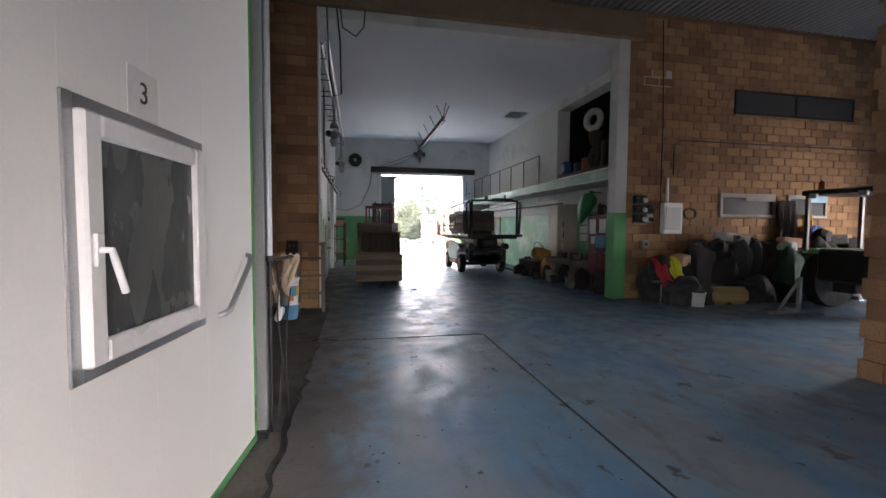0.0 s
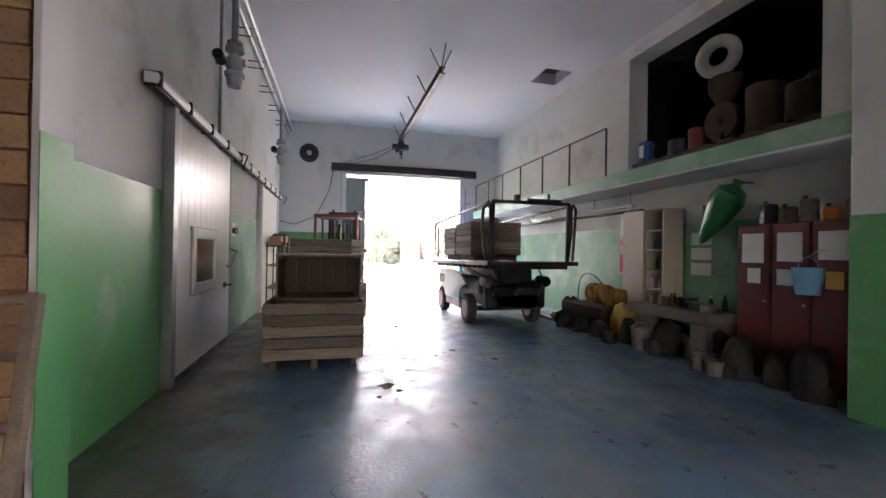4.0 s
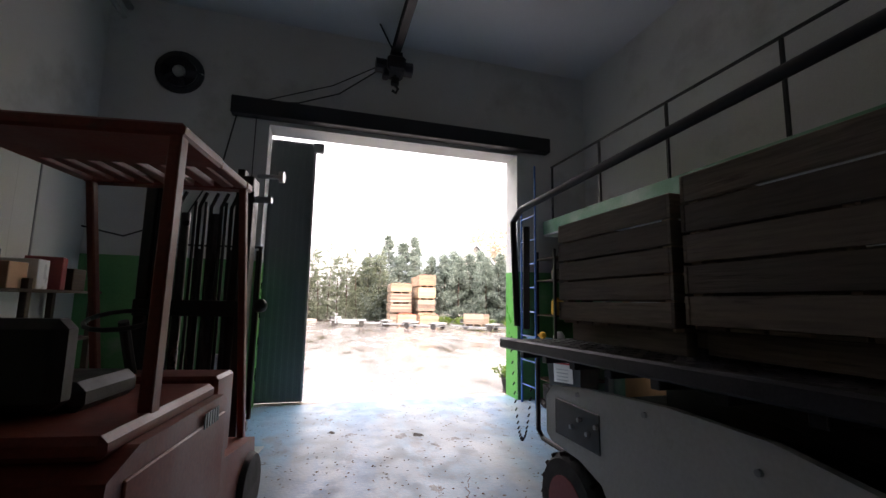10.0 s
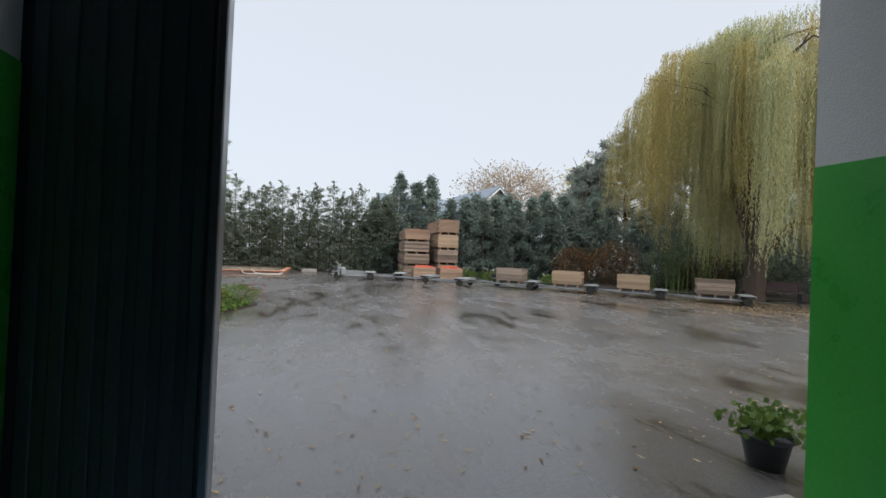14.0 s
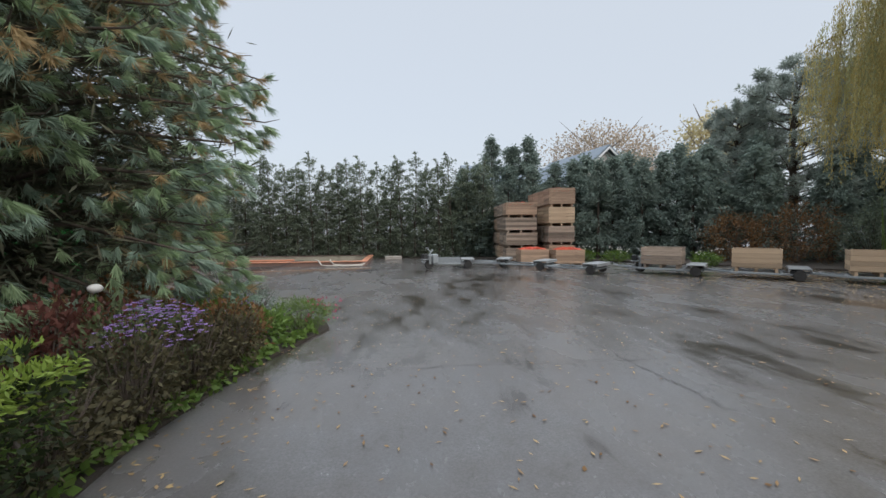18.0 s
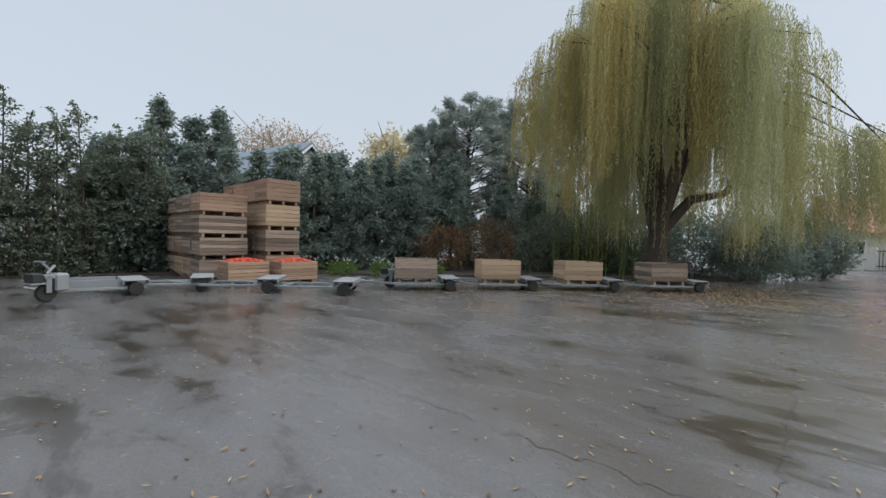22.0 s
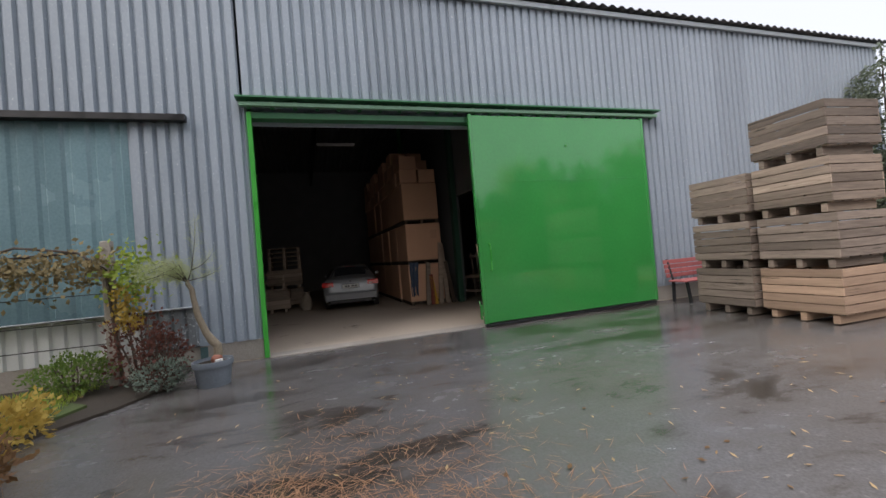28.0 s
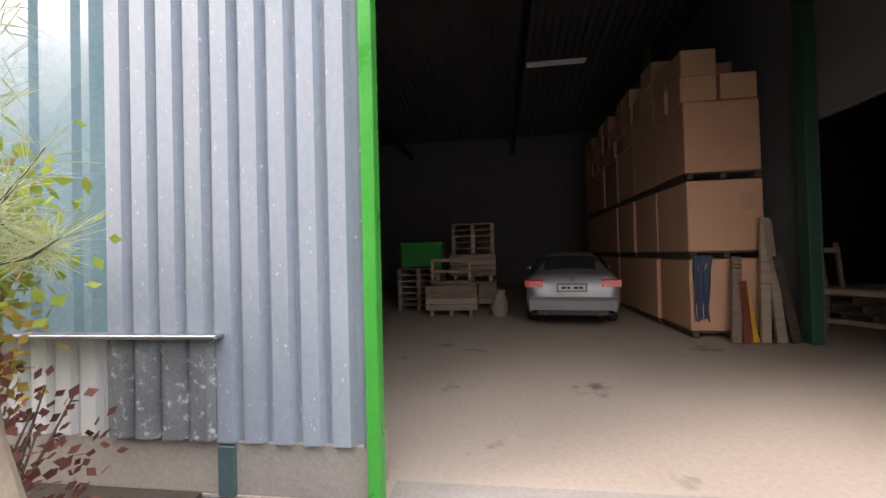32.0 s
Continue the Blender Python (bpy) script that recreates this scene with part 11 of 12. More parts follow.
part("needles", needles("needles", idx[~old & (idx % 10 <= 4)], 60, 0.215, 0.0125, PINE_LEAF, 2, 0.21), None, t)
part("needles", needles("needles", idx[old], 50, 0.19, 0.011, PINE_OLD, 3), None, t)
part("inner_needles", leaf_mesh("inner", np.concatenate(inner_p), np.concatenate(inner_w), 0.26, 0.026, PINE_INNER_SHADE, 9), None, t)
part("needles", needles("needles", np.arange(pine_bulk, len(tuft_at)), 110, 0.115, 0.0026, PINE_NEAR, 4, 0.28), None, t)


CONE_MAT = mat("pine_cone_scale", (0.46, 0.27, 0.17), (0.27, 0.14, 0.08), rough=0.7, scale=20, fine=90, bump=0.3, vary=0.05)


def cone(m, L=0.205, r=0.023):
    c = part("cone", Shape().lathe([(0.004, 0), (r * 0.5, -0.02), (r * 0.62, -L * 0.4), (r * 0.4, -L * 0.85), (0.003, -L)], seg=10), CONE_MAT, t, "brown hanging pine cone", True, m)
    S = Shape()
    rows = 15
    for i in range(rows):
        f = (i + 0.5) / rows
        rr = r * (0.55 + 0.75 * math.sin(math.pi * min(f * 0.9 + 0.08, 1)))
        for q in range(7):
            a = q * 2 * math.pi / 7 + i * 0.45
            d = Vector((math.cos(a), math.sin(a), 0))
            s = Vector((-math.sin(a), math.cos(a), 0))
            z = -0.006 - f * (L - 0.012)
            w = 0.0125
            S.raw([d * rr * 0.35 + Vector((0, 0, z + 0.012)) - s * w * 0.5, d * rr * 0.35 + Vector((0, 0, z + 0.012)) + s * w * 0.5, d * rr + Vector((0, 0, z - 0.004)) + s * w * 0.62, d * (rr + 0.004) + Vector((0, 0, z - 0.011)), d * rr + Vector((0, 0, z - 0.004)) - s * w * 0.62, d * rr * 0.75 + Vector((0, 0, z - 0.007))],
                  [(0, 1, 2, 3, 4), (5, 2, 1), (5, 4, 3), (5, 3, 2), (0, 4, 5)])
    part("scale_cover", S, CONE_MAT, c)


cone(pose(-1.78, 33.49, 1.77, 6, -4, 0))
cone(pose(-2.15, 33.62, 2.20, -5, 4, 0), 0.17)

# ---- garden bed along the path ----
def strip(name, outline, z, material, label):
    k = len(outline)
    S = Shape().raw([(x, y, -0.011) for x, y in outline] + [(x, y, z) for x, y in outline], [tuple(range(k, 2 * k))] + [(i, (i + 1) % k, (i + 1) % k + k, i + k) for i in range(k)])
    return setting(name, S, material, label)


strip("bed_soil", [(-0.1, 22.5), (0.0, 25.0), (-0.1, 27.6), (0.2, 29.6), (0.75, 31.2), (0.55, 31.9), (-0.6, 32.3), (-2.2, 32.6), (-4.8, 32.6), (-7.6, 31.6), (-8.4, 32.25), (-9.0, 32.55), (-10.1, 32.6), (-10.1, 22.5)], 0.02, SOIL, "dark leafy soil of the garden bed")
strip("lawn_patch", [(-6.6, 29.0), (-6.8, 31.2), (-8.6, 31.9), (-9.4, 31.0), (-9.6, 28.6)], 0.05, GRASS_SOIL, "bright patch of lawn")
rng = np.random.default_rng(15)
p = np.stack([rng.uniform(-9.5, -6.7, 9000), rng.uniform(28.8, 31.7, 9000), np.full(9000, 0.045)], 1)
single("grass", leaf_mesh("grass", p, rng.normal(0, 0.35, p.shape) + [0, 0, 1], 0.09, 0.009, LIME_LEAF, 2), None, "short bright green lawn grass", "grass", kind="stuff")


def yew(m, w, d, h, seed):
    t = thing("yew_hedge", "low clipped yellow-green yew hedge", "hedge", m)
    rng = np.random.default_rng(seed)
    S = Shape()
    for k in range(26):
        x, y = rng.uniform(-w * 0.4, w * 0.4), rng.uniform(-d * 0.45, d * 0.45)
        S.tube([(x * 0.8, y, 0), (x, y + 0.05, h * 0.5), (x * 1.1, y + 0.1, h * 0.9)], [0.02, 0.013, 0.005], 5)
    part("woody_base", S, BARK, t)

    def shell(n, lo, inner, seed2):
        rng = np.random.default_rng(seed2)
        q = rng.uniform(-1, 1, (n, 3))
        ax = rng.choice(3, n, p=[0.34, 0.08, 0.58])
        sg = np.where(rng.uniform(size=n) < 0.5, -1, 1)
        q[np.arange(n), ax] = np.where(ax == 2, 1, sg) * (1 - np.abs(rng.normal(0, inner, n)))
        rnd_ = 1 - 0.16 * (np.abs(q[:, 0]) > 0.8) * (q[:, 2] > 0.7)
        wob = 0.06 * np.sin(q[:, 1] * 9 + q[:, 0] * 4) + 0.04 * np.sin(q[:, 1] * 23 + q[:, 2] * 8)
        pos = np.stack([q[:, 0] * w / 2 * (1 + wob) * (0.66 + 0.34 * np.clip(q[:, 2] + 0.9, 0, 1)), q[:, 1] * d / 2, lo + (q[:, 2] * 0.5 + 0.5) * (h - lo) * rnd_ * (1 + 0.5 * wob)], 1)
        nr = np.zeros((n, 3))
        nr[np.arange(n), ax] = np.where(ax == 2, 1, sg)
        return pos, nr + rng.normal(0, 0.55, (n, 3))
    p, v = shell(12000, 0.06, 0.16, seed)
    part("inner_leaves", leaf_mesh("leaves", p, v, 0.07, 0.026, YEW_INNER_SHADE, seed), None, t)
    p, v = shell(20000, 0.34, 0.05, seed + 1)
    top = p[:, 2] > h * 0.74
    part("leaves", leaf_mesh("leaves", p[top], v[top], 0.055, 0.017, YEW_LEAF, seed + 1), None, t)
    # below the top, leaves take the darker tone, as shade on the sides
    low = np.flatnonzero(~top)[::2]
    part("shade_leaves", leaf_mesh("leaves", p[low], v[low], 0.055, 0.018, YEW_SIDE_SHADE, seed + 2), None, t)


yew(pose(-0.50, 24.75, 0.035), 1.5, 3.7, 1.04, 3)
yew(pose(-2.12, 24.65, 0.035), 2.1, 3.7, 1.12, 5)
# flowers and herbs, from the yew to the tip of the bed
for k, (x, y, w, h) in enumerate(((-0.35, 27.05, 0.8, 0.62), (-0.22, 27.75, 0.7, 0.74), (-0.12, 28.5, 0.65, 0.72), (-0.02, 29.2, 0.65, 0.66))):
    bush(pose(x, y, 0.035), w, 0.9, h, 1500, leaf_mat("dark_withered_leaf", (0.035, 0.035, 0.02), (0.12, 0.10, 0.05), 0.7, 0.2, 0.15), "dark withered stems and leaves in the garden bed", 180 + k, 0.06, 0.03, "plant", "withered perennials", "withered_perennial", 30)
bush(pose(-0.55, 28.45, 0.035), 1.1, 1.5, 0.88, 2200, leaf_mat("dark_aster_leaf", (0.05, 0.07, 0.03), (0.13, 0.15, 0.06), 0.6, 0.3, 0.25), "bushy aster with purple flowers", 81, 0.07, 0.022, "plant", "", "aster_bush", 14)
rng = np.random.default_rng(82)
u = unit(np.abs(rng.normal(size=(250, 3))) * [1, 1, 1] * np.where(rng.uniform(size=(250, 3)) < 0.5, -1, 1))
u[:, 2] = np.abs(u[:, 2])
c = u * [0.40, 0.48, 0.34] * rng.uniform(0.72, 1.12, (250, 1)) + [0.08, -0.1, 0.54]
p = np.repeat(c, 7, 0)
a = np.tile(np.arange(7) * 2 * math.pi / 7, len(c))
single("aster_flowers", leaf_mesh("petals", p, np.stack([np.cos(a), np.sin(a), np.full(len(a), 0.25)], 1), 0.026, 0.014, PURPLE_PETAL, 4), None, "small purple aster flowers covering a bush", "flowers", pose(-0.42, 28.45, 0.085), kind="stuff")
bush(pose(-0.25, 29.75, 0.035), 0.9, 1.0, 0.7, 1500, BROWN_LEAF, "withered brown perennial in the garden bed", 83, 0.07, 0.03, "plant", "", "perennial", 16)
bush(pose(-1.5, 28.6, 0.035), 1.4, 1.4, 0.95, 1800, RED_LEAF, "rusty brown autumn perennial", 84, 0.08, 0.05, "plant", "", "perennial", 14)
bush(pose(-1.6, 29.9, 0.035), 1.5, 1.2, 0.9, 2000, BROWN_LEAF, "rusty brown autumn perennial", 85, 0.08, 0.05, "plant", "", "perennial", 14)
bush(pose(-0.15, 30.55, 0.035), 0.8, 0.9, 0.40, 1000, HERB_LEAF, "green leafy herb at the bed edge", 86, 0.10, 0.035, "plant", "", "herb", 8)
bush(pose(-0.75, 30.7, 0.035), 1.1, 1.0, 0.6, 1500, HERB_LEAF, "low green perennial with lilac flowers", 87, 0.08, 0.03, "plant", "", "perennial", 10)
bush(pose(-0.55, 31.6, 0.035), 0.75, 0.7, 0.72, 1300, GREY_LEAF, "silvery blue-green bushy herb", 88, 0.045, 0.022, "plant", "", "herb", 14)
bush(pose(0.3, 31.25, 0.035), 0.95, 0.75, 0.45, 2600, HERB_LEAF, "fine-leaved green mound with pink flower heads", 89, 0.11, 0.008, "plant", "", "mound_plant", 8)
rng = np.random.default_rng(90)
c = np.stack([rng.uniform(0.1, 0.62, 46), rng.uniform(-0.35, 0.35, 46), rng.uniform(0.12, 0.52, 46)], 1)
p = np.repeat(c, 8, 0)
single("pink_flower_heads", leaf_mesh("petals", p, rng.normal(size=p.shape), 0.025, 0.016, PINK_PETAL, 4), None, "small dark pink flower heads", "flowers", pose(0.3, 31.25, 0.035), kind="stuff")
c = np.stack([rng.uniform(-0.5, 0.5, 90), rng.uniform(-0.45, 0.45, 90), rng.uniform(0.4, 0.66, 90)], 1)
p = np.repeat(c, 6, 0)
single("lilac_flowers", leaf_mesh("petals", p, rng.normal(size=p.shape), 0.018, 0.01, PURPLE_PETAL, 6), None, "pale lilac flowers over the perennials", "flowers", pose(-0.75, 30.7, 0.035), kind="stuff")
# large-leaved plant
o = thing("large_leaved_plant", "dark green plant with broad ribbed leaves", "plant", pose(-1.35, 31.7, 0.035))
rng = np.random.default_rng(91)
for k in range(26):
    a = k * 2.399
    r = 0.1 + 0.5 * math.sqrt(k / 26)
    tilt = rng.uniform(15, 60)
    S = Shape()
    n = 6
    vs = []
    for i in range(n + 1):
        f = i / n
        w = 0.13 * math.sin(math.pi * min(f * 0.92 + 0.06, 1)) ** 0.7
        z = 0.05 * math.sin(f * 3)
        vs += [(-w, f * 0.36, z), (0, f * 0.36, z - 0.02), (w, f * 0.36, z)]
    S.raw(vs, [(3 * i + j, 3 * i + j + 1, 3 * i + j + 4, 3 * i + j + 3) for i in range(n) for j in (0, 1)])
    S.tube([(0, 0, 0), (0, -0.1, -0.15)], 0.008, 5)
    part("leaf", S, CONIFER_LEAF if k % 3 else HERB_LEAF, o, m=pose(r * math.cos(a), r * math.sin(a), 0.2 + rng.uniform(0, 0.28), tilt, 0, math.degrees(a) - 90), smooth=True)
part("woody_base", Shape().tube([(0, 0, 0), (0, 0.05, 0.35)], 0.03, 7).tube([(0.1, 0, 0), (0.2, 0.1, 0.3)], 0.02, 7), BARK, o)
wf = thing("white_mushroom_flower", "single white flower head on a stalk", "flower", pose(-1.25, 28.9, 0.035))
part("stalk", Shape().tube([(0, 0, 0), (0.02, 0, 0.98)], 0.008, 6), HERB_LEAF, wf)
part("bloom", Shape().ball((0.02, 0, 1.0), 0.07, 12, 8, 0.7), WHITE_PETAL, wf, smooth=True)
# edge of the bed: ivy and fallen leaves
rng = np.random.default_rng(92)
edge = np.array([(0.0, 24.0), (0.02, 25.4), (-0.1, 27.3), (0.12, 28.9), (0.3, 29.9), (0.6, 30.9)])
q = rng.uniform(0, len(edge) - 1.001, 900)
i = q.astype(int)
e = edge[i] + (edge[i + 1] - edge[i]) * (q - i)[:, None]
p = np.stack([e[:, 0] - np.abs(rng.normal(0, 0.12, 900)), e[:, 1] + rng.normal(0, 0.05, 900), 0.04 + np.abs(rng.normal(0, 0.05, 900))], 1)
single("ground_ivy", leaf_mesh("ivy", p, rng.normal(size=p.shape) + [0.6, 0, 0.2], 0.09, 0.06, HERB_LEAF, 7), None, "low green leaves edging the bed", "plant", kind="stuff")


FLOOR_CRUMB = leaf_mat("dry_dirt_crumb", (0.03, 0.025, 0.02), (0.16, 0.12, 0.08), 0.9, 0.1, 0)


def scatter(name, label, xs, ys, n, L, w, material, seed, centre=None, z=-0.004):
    rng = np.random.default_rng(seed)
    if centre:
        p = np.stack([rng.normal(xs[0], xs[1], n), rng.normal(ys[0], ys[1], n), np.full(n, z)], 1)
    else:
        p = np.stack([rng.uniform(*xs, n), rng.uniform(*ys, n), np.full(n, z)], 1)
    if centre and centre is not True:
        # swept together in loose clumps
        hub = p[rng.integers(0, n, 130)]
        p[:, :2] += (hub[rng.integers(0, 130, n)] - p)[:, :2] * (rng.uniform(0, 1, (n, 1)) < 0.62) + rng.normal(0, centre, (n, 2)) * [1.5, 0.8]
    p[:, 2] += rng.uniform(0, 0.006, n)
    a = rng.uniform(0, 2 * math.pi, n)
    way = np.stack([np.cos(a), np.sin(a), rng.normal(0, 0.05, n)], 1)
    side = np.stack([-np.sin(a), np.cos(a), rng.normal(0, 0.12, n)], 1)
    L = L * rng.uniform(0.6, 1.3, (n, 1))
    w = w * rng.uniform(0.7, 1.3, (n, 1))
    v = np.empty((n, 4, 3))
    v[:, 0], v[:, 1], v[:, 2], v[:, 3] = p, p + way * L * 0.5 + side * w * 0.5, p + way * L, p + way * L * 0.5 - side * w * 0.5
    v[:, :, 2] = np.maximum(v[:, :, 2], z - 0.0065 if z < 0 else z)
    S = Shape().raw(v.reshape(-1, 3), [tuple(range(4 * k, 4 * k + 4)) for k in range(n)])
    me = S.mesh(name, material)
    return single(name, me, None, label, "leaves", kind="stuff")


scatter("fallen_leaves", "fallen willow leaves scattered on the wet yard", (-6, 18), (22, 40), 3200, 0.07, 0.018, FALLEN, 1)
scatter("fallen_leaves", "dark wet leaves on the yard", (-6, 16), (22, 40), 1300, 0.055, 0.028, BROWN_LEAF, 2)
scatter("leaf_carpet", "brown carpet of fallen leaves under the willow", (17.8, 2.2), (31.0, 2.0), 5200, 0.09, 0.04, FALLEN, 3, True)
scatter("leaf_carpet", "brown leaf litter along the hedge side", (14.5, 2.6), (36.2, 1.8), 2200, 0.09, 0.04, FALLEN, 4, True)
scatter("pine_litter", "brown pine needles lying on the wet yard", (-4.35, 0.95), (34.25, 0.7), 8500, 0.16, 0.0048, leaf_mat("fallen_pine_needle", (0.20, 0.10, 0.055), (0.42, 0.23, 0.12), 0.6, 0.3, 0), 5, 0.16)
scatter("bed_litter", "brown and yellow leaf litter on the bed before the shed", (-8.35, 0.42), (30.95, 0.28), 900, 0.07, 0.04, FALLEN, 8, True, z=0.045)
scatter("pine_litter", "pale willow leaves in front of the shed", (-8.0, 1.4), (34.8, 1.2), 110, 0.09, 0.016, FALLEN, 6, True)
scatter("floor_dirt", "dark crumbs and leaf bits on the hall floor", (1.2, 5.6), (11.0, 21.0), 420, 0.035, 0.022, FLOOR_CRUMB, 21, z=0.0015)
scatter("floor_dirt", "dark crumbs near the yard door", (1.3, 5.3), (17.8, 21.2), 420, 0.03, 0.02, FLOOR_CRUMB, 22, z=0.0015)
scatter("floor_dirt", "crumbs and scraps on the front room floor", (-0.4, 5.5), (1.5, 8.6), 260, 0.03, 0.018, FLOOR_CRUMB, 23, z=0.0015)
scatter("yard_leaves", "dark leaf litter along the garden bed", (0.45, 0.3), (26.5, 2.2), 240, 0.055, 0.022, FALLEN, 7, True)

# ---- potted tree and vine beside the shed gate ----
pt = thing("potted_tree", "slender leaning tree in a grey round tub", "potted plant", pose(-8.88, 33.1, -0.011))
part("tub", Shape().lathe([(0.02, 0.003), (0.185, 0), (0.215, 0.24), (0.232, 0.24), (0.236, 0.28), (0.232, 0.31), (0.215, 0.31), (0.205, 0.27)], seg=28), mat("grey_plastic_tub", (0.20, 0.23, 0.26), (0.14, 0.16, 0.19), rough=0.45, scale=3, bump=0.05, vary=0), pt, smooth=True)
part("soil", Shape().lathe([(0.207, 0.26), (0.20, 0.272), (0.01, 0.285)], seg=24), SOIL, pt)
part("trunk", Shape().tube([(0.03, 0.05, 0.28), (0.03, 0.075, 0.40), (0.03, 0.07, 0.49), (0.03, 0.02, 0.545), (0.03, -0.045, 0.66), (0.03, -0.12, 0.88), (0.03, -0.155, 1.11), (0.03, -0.165, 1.21), (0.03, -0.205, 1.28), (0.03, -0.21, 1.33)], [0.058, 0.052, 0.048, 0.05, 0.042, 0.036, 0.031, 0.030, 0.026, 0.018], 12), mat("pale_smooth_bark", (0.30, 0.25, 0.18), (0.20, 0.16, 0.11), rough=0.85, scale=5, fine=40, bump=0.4, vary=0), pt)
part("stone", Shape().ball((0.06, 0.06, 0.32), 0.07, 10, 6, 0.9), RED_BRICK, pt, smooth=True)
part("wrapper", Shape().box((0.07, 0.05, 0.28), (0.15, 0.13, 0.33), 0.01), PAPER, pt)
P, W = [], []
rng = np.random.default_rng(44)
S = Shape()
shoots = [([(0.03, -0.205, 1.30), (0.03, -0.15, 1.46), (0.03, -0.10, 1.77), (0.03, -0.07, 2.09)], 190, 0.12), ([(0.03, -0.16, 1.44), (0.05, -0.03, 1.50), (0.05, 0.09, 1.62)], 90, 0.1), ([(0.03, -0.19, 1.32), (0.0, -0.02, 1.35), (0.02, 0.10, 1.40)], 110, 0.1)]
for k in range(15):
    a = -1.57 + (k - 7) * 0.16
    L = 0.62 - 0.018 * abs(k - 7) - 0.12 * (k % 3)
    z1 = 1.34 + 0.05 * (k % 4)
    shoots.append(([(0.03, -0.2, 1.30), (0.03 + 0.5 * L * math.cos(a), -0.2 + 0.5 * L * math.sin(a), z1 + 0.08), (0.03 + L * math.cos(a), -0.2 + L * math.sin(a), z1 + 0.02)], 150, 0.12))
for pts, n, up in shoots:
    S.tube(pts, list(np.linspace(0.007, 0.0015, len(pts))), 6)
    q = np.array(pts)
    f = rng.uniform(0.12, 1.0, n) * (len(q) - 1)
    i = np.minimum(f.astype(int), len(q) - 2)
    d = unit(q[i + 1] - q[i])
    P.append(q[i] + (q[i + 1] - q[i]) * (f - i)[:, None])
    W.append(d * 0.35 + rng.normal(0, 0.6, (n, 3)) + [0, 0, up])
part("crown_wood", S, BARK, pt)
part("leaves", leaf_mesh("leaves", np.concatenate(P), np.concatenate(W), 0.15, 0.0036, leaf_mat("feathery_pale_leaf", (0.34, 0.40, 0.20), (0.56, 0.58, 0.34), 0.6, 0.3, 0.45), 8), None, pt)
DRY_VINE = leaf_mat("dry_vine_leaf", (0.16, 0.12, 0.06), (0.36, 0.29, 0.15), 0.7, 0.2, 0.3)
vn = thing("trellis_vine", "grape vine on a concrete post and wires", "vine", pose(-9.5, 31.85, 0.03))
part("post", Shape().box((-0.06, -0.06, 0), (0.06, 0.06, 1.88), 0.012), CONCRETE, vn, "pale concrete post")
for z in (0.55, 0.85, 1.2):
    part("wire", Shape().tube([(0, 0, z), (0, -4.5, z + 0.03)], 0.006, 6), DARK_METAL, vn)
part("old_stem", Shape().tube([(0.05, 0.1, 0), (0.09, 0.05, 0.8), (0.08, 0.0, 1.5), (0.05, -0.3, 1.75), (0.02, -1.2, 1.72), (0.02, -2.6, 1.66), (0, -4.4, 1.74)], [0.022, 0.02, 0.02, 0.018, 0.016, 0.014, 0.01], 8).tube([(0.05, -0.3, 1.75), (0.10, -0.9, 1.85), (0.06, -1.7, 1.62), (0.10, -2.4, 1.78)], [0.016, 0.014, 0.01, 0.006], 8), BARK, vn)
rng = np.random.default_rng(45)
n = 3200
p = np.stack([rng.normal(0.05, 0.16, n), rng.uniform(-4.3, 0.1, n), rng.normal(1.68, 0.10, n) - np.abs(rng.normal(0, 0.16, n))], 1)
part("dry_leaves", leaf_mesh("leaves", p, rng.normal(size=p.shape) + [0, 0, -0.4], 0.075, 0.05, DRY_VINE, 9), None, vn)
n = 430
p = np.stack([rng.normal(0.1, 0.13, n), rng.normal(0.30, 0.16, n), rng.normal(1.42, 0.17, n)], 1)
part("leaves", leaf_mesh("leaves", p, rng.normal(size=p.shape) + [0, 0, -0.2], 0.075, 0.055, LIME_LEAF, 10), None, vn)
n = 420
p = np.stack([rng.normal(0.1, 0.1, n), rng.normal(0.22, 0.09, n), rng.uniform(0.7, 1.3, n)], 1)
part("yellow_leaves", leaf_mesh("leaves", p, rng.normal(size=p.shape) + [0, 0, -0.3], 0.065, 0.045, YELLOW_LEAF, 11), None, vn)
bush(pose(-9.25, 32.25, 0.03), 0.8, 0.8, 0.9, 620, RED_LEAF, "dark red leafy shrub beside the tub", 95, 0.055, 0.035, stems=16)
bush(pose(-9.0, 32.55, 0.03), 0.6, 0.5, 0.75, 600, RED_LEAF, "dark brown seed heads of a perennial", 96, 0.05, 0.04, "plant", "", "perennial", 16)
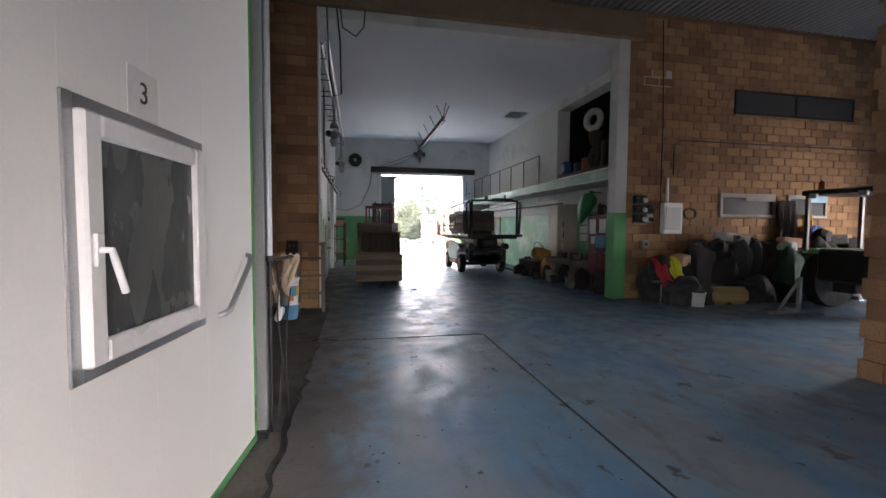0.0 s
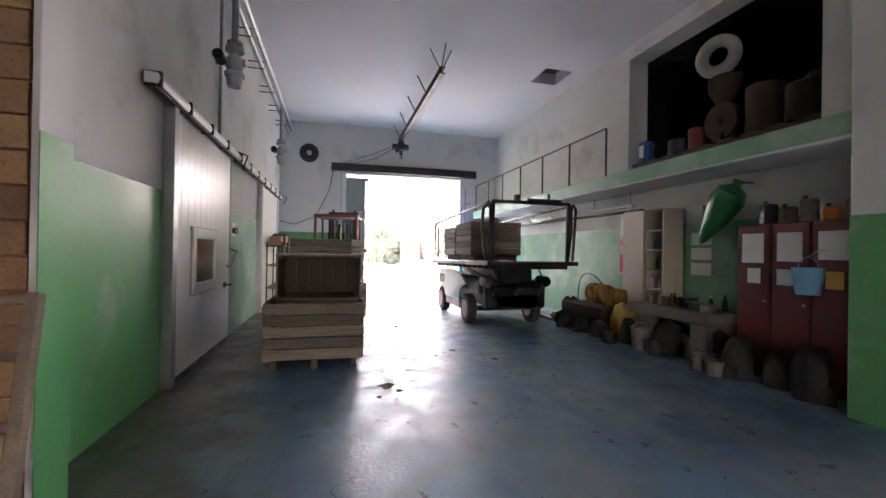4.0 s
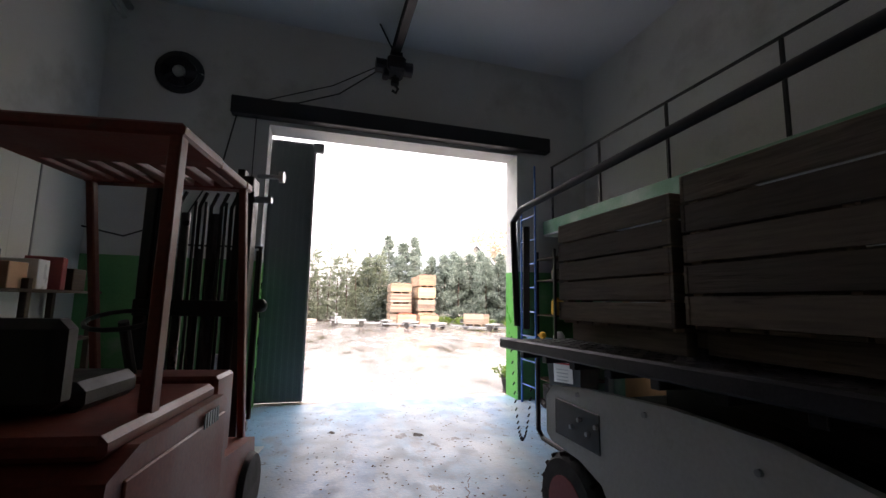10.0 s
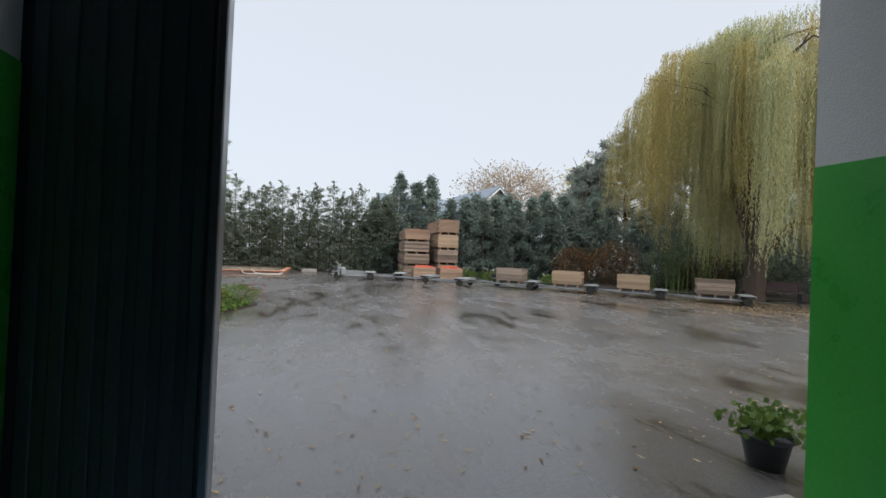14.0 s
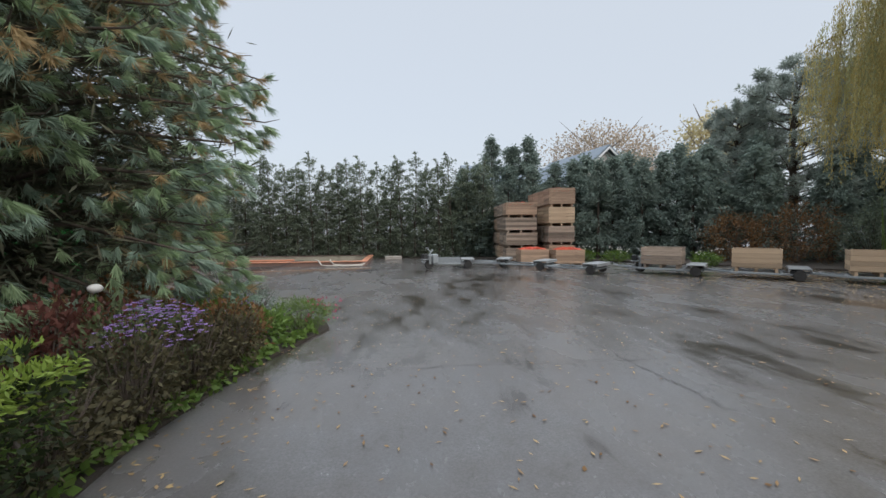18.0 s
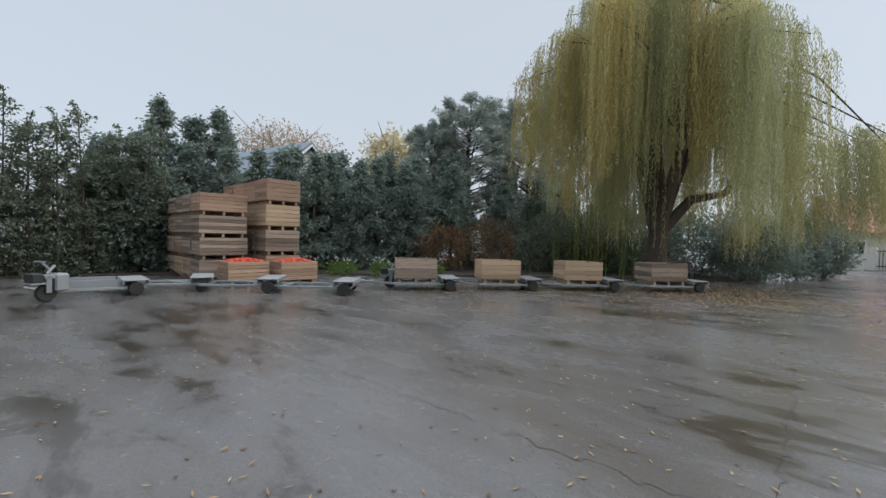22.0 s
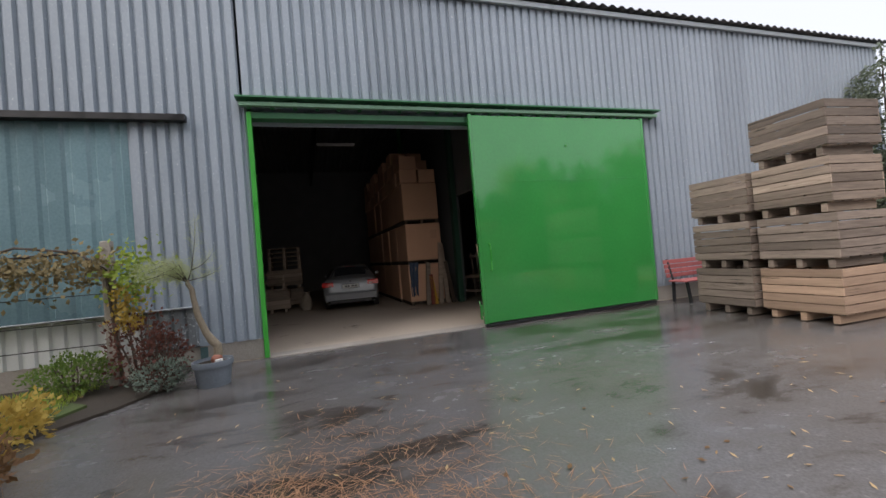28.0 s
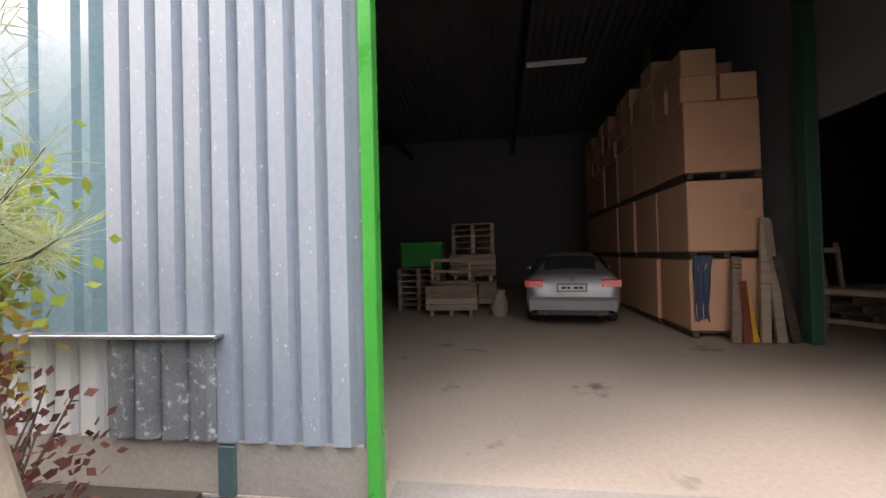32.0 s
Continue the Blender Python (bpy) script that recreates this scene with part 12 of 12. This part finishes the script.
bush(pose(-8.85, 32.55, 0.03), 0.6, 0.55, 0.38, 1300, GREY_LEAF, "grey-green low shrub beside the tub", 97, 0.045, 0.02, stems=8)
bush(pose(-9.3, 31.5, 0.03), 0.8, 0.8, 0.5, 1500, HERB_LEAF, "green rose bush in the garden bed", 98, 0.045, 0.03, stems=10)
bush(pose(-7.5, 31.6, 0.03), 1.6, 0.8, 0.35, 1500, YELLOW_LEAF, "yellowing ground cover at the lawn edge", 99, 0.07, 0.04, "plant", "", "ground_cover", 8)
bush(pose(-6.3, 32.0, 0.03), 1.4, 0.8, 0.3, 1200, BROWN_LEAF, "brown ground cover at the lawn edge", 100, 0.07, 0.04, "plant", "", "ground_cover", 8)
p = np.random.default_rng(46)
q = np.stack([p.normal(0, 0.12, 260), p.normal(0, 0.12, 260), p.uniform(0.22, 0.42, 260)], 1)
part("leaves", leaf_mesh("leaves", q, p.normal(size=q.shape) + [0, 0, 0.6], 0.07, 0.05, HERB_LEAF, 12), None, fp)

# ---- blocks of the wall beside the wide opening ----
BW, BH, BG = 0.385, 0.19, 0.012
blk = Shape().box((0, 0, 0), (BW - BG, 0.035, BH - BG), 0.006).mesh("block", BLOCK)
WALLB = bpy.data.objects["wall_blocks"]
rnd = random.Random(30)
rest = Shape()


def lay(x0, x1, near):
    n = int((x1 - x0) / BW)
    for r in range(34):
        z = 0.005 + r * BH
        off = BW / 2 if r % 2 else 0
        for c in range(-1, n + 1):
            a, b = max(x0, x0 + c * BW + off), min(x1, x0 + (c + 1) * BW + off)
            if b - a < 0.06:
                continue
            d = rnd.uniform(-0.006, 0.004)
            if near(a, z) and b - a > BW - 0.01:
                part("block", blk, None, WALLB, m=Matrix.Translation((a, 8.712 + d, z)))
            else:
                rest.box((a, 8.712 + d, z), (b - BG, 8.747 + d, z + BH - BG), 0.005)


lay(-4.6, -0.745, lambda x, z: 0.3 < z < 4.4 and x > -3.6)
lay(6.105, 13.55, lambda x, z: 1.2 < z < 4.2 and x < 9.2)
o = part("blocks", rest, BLOCK, WALLB)
o["kind"] = "stuff"
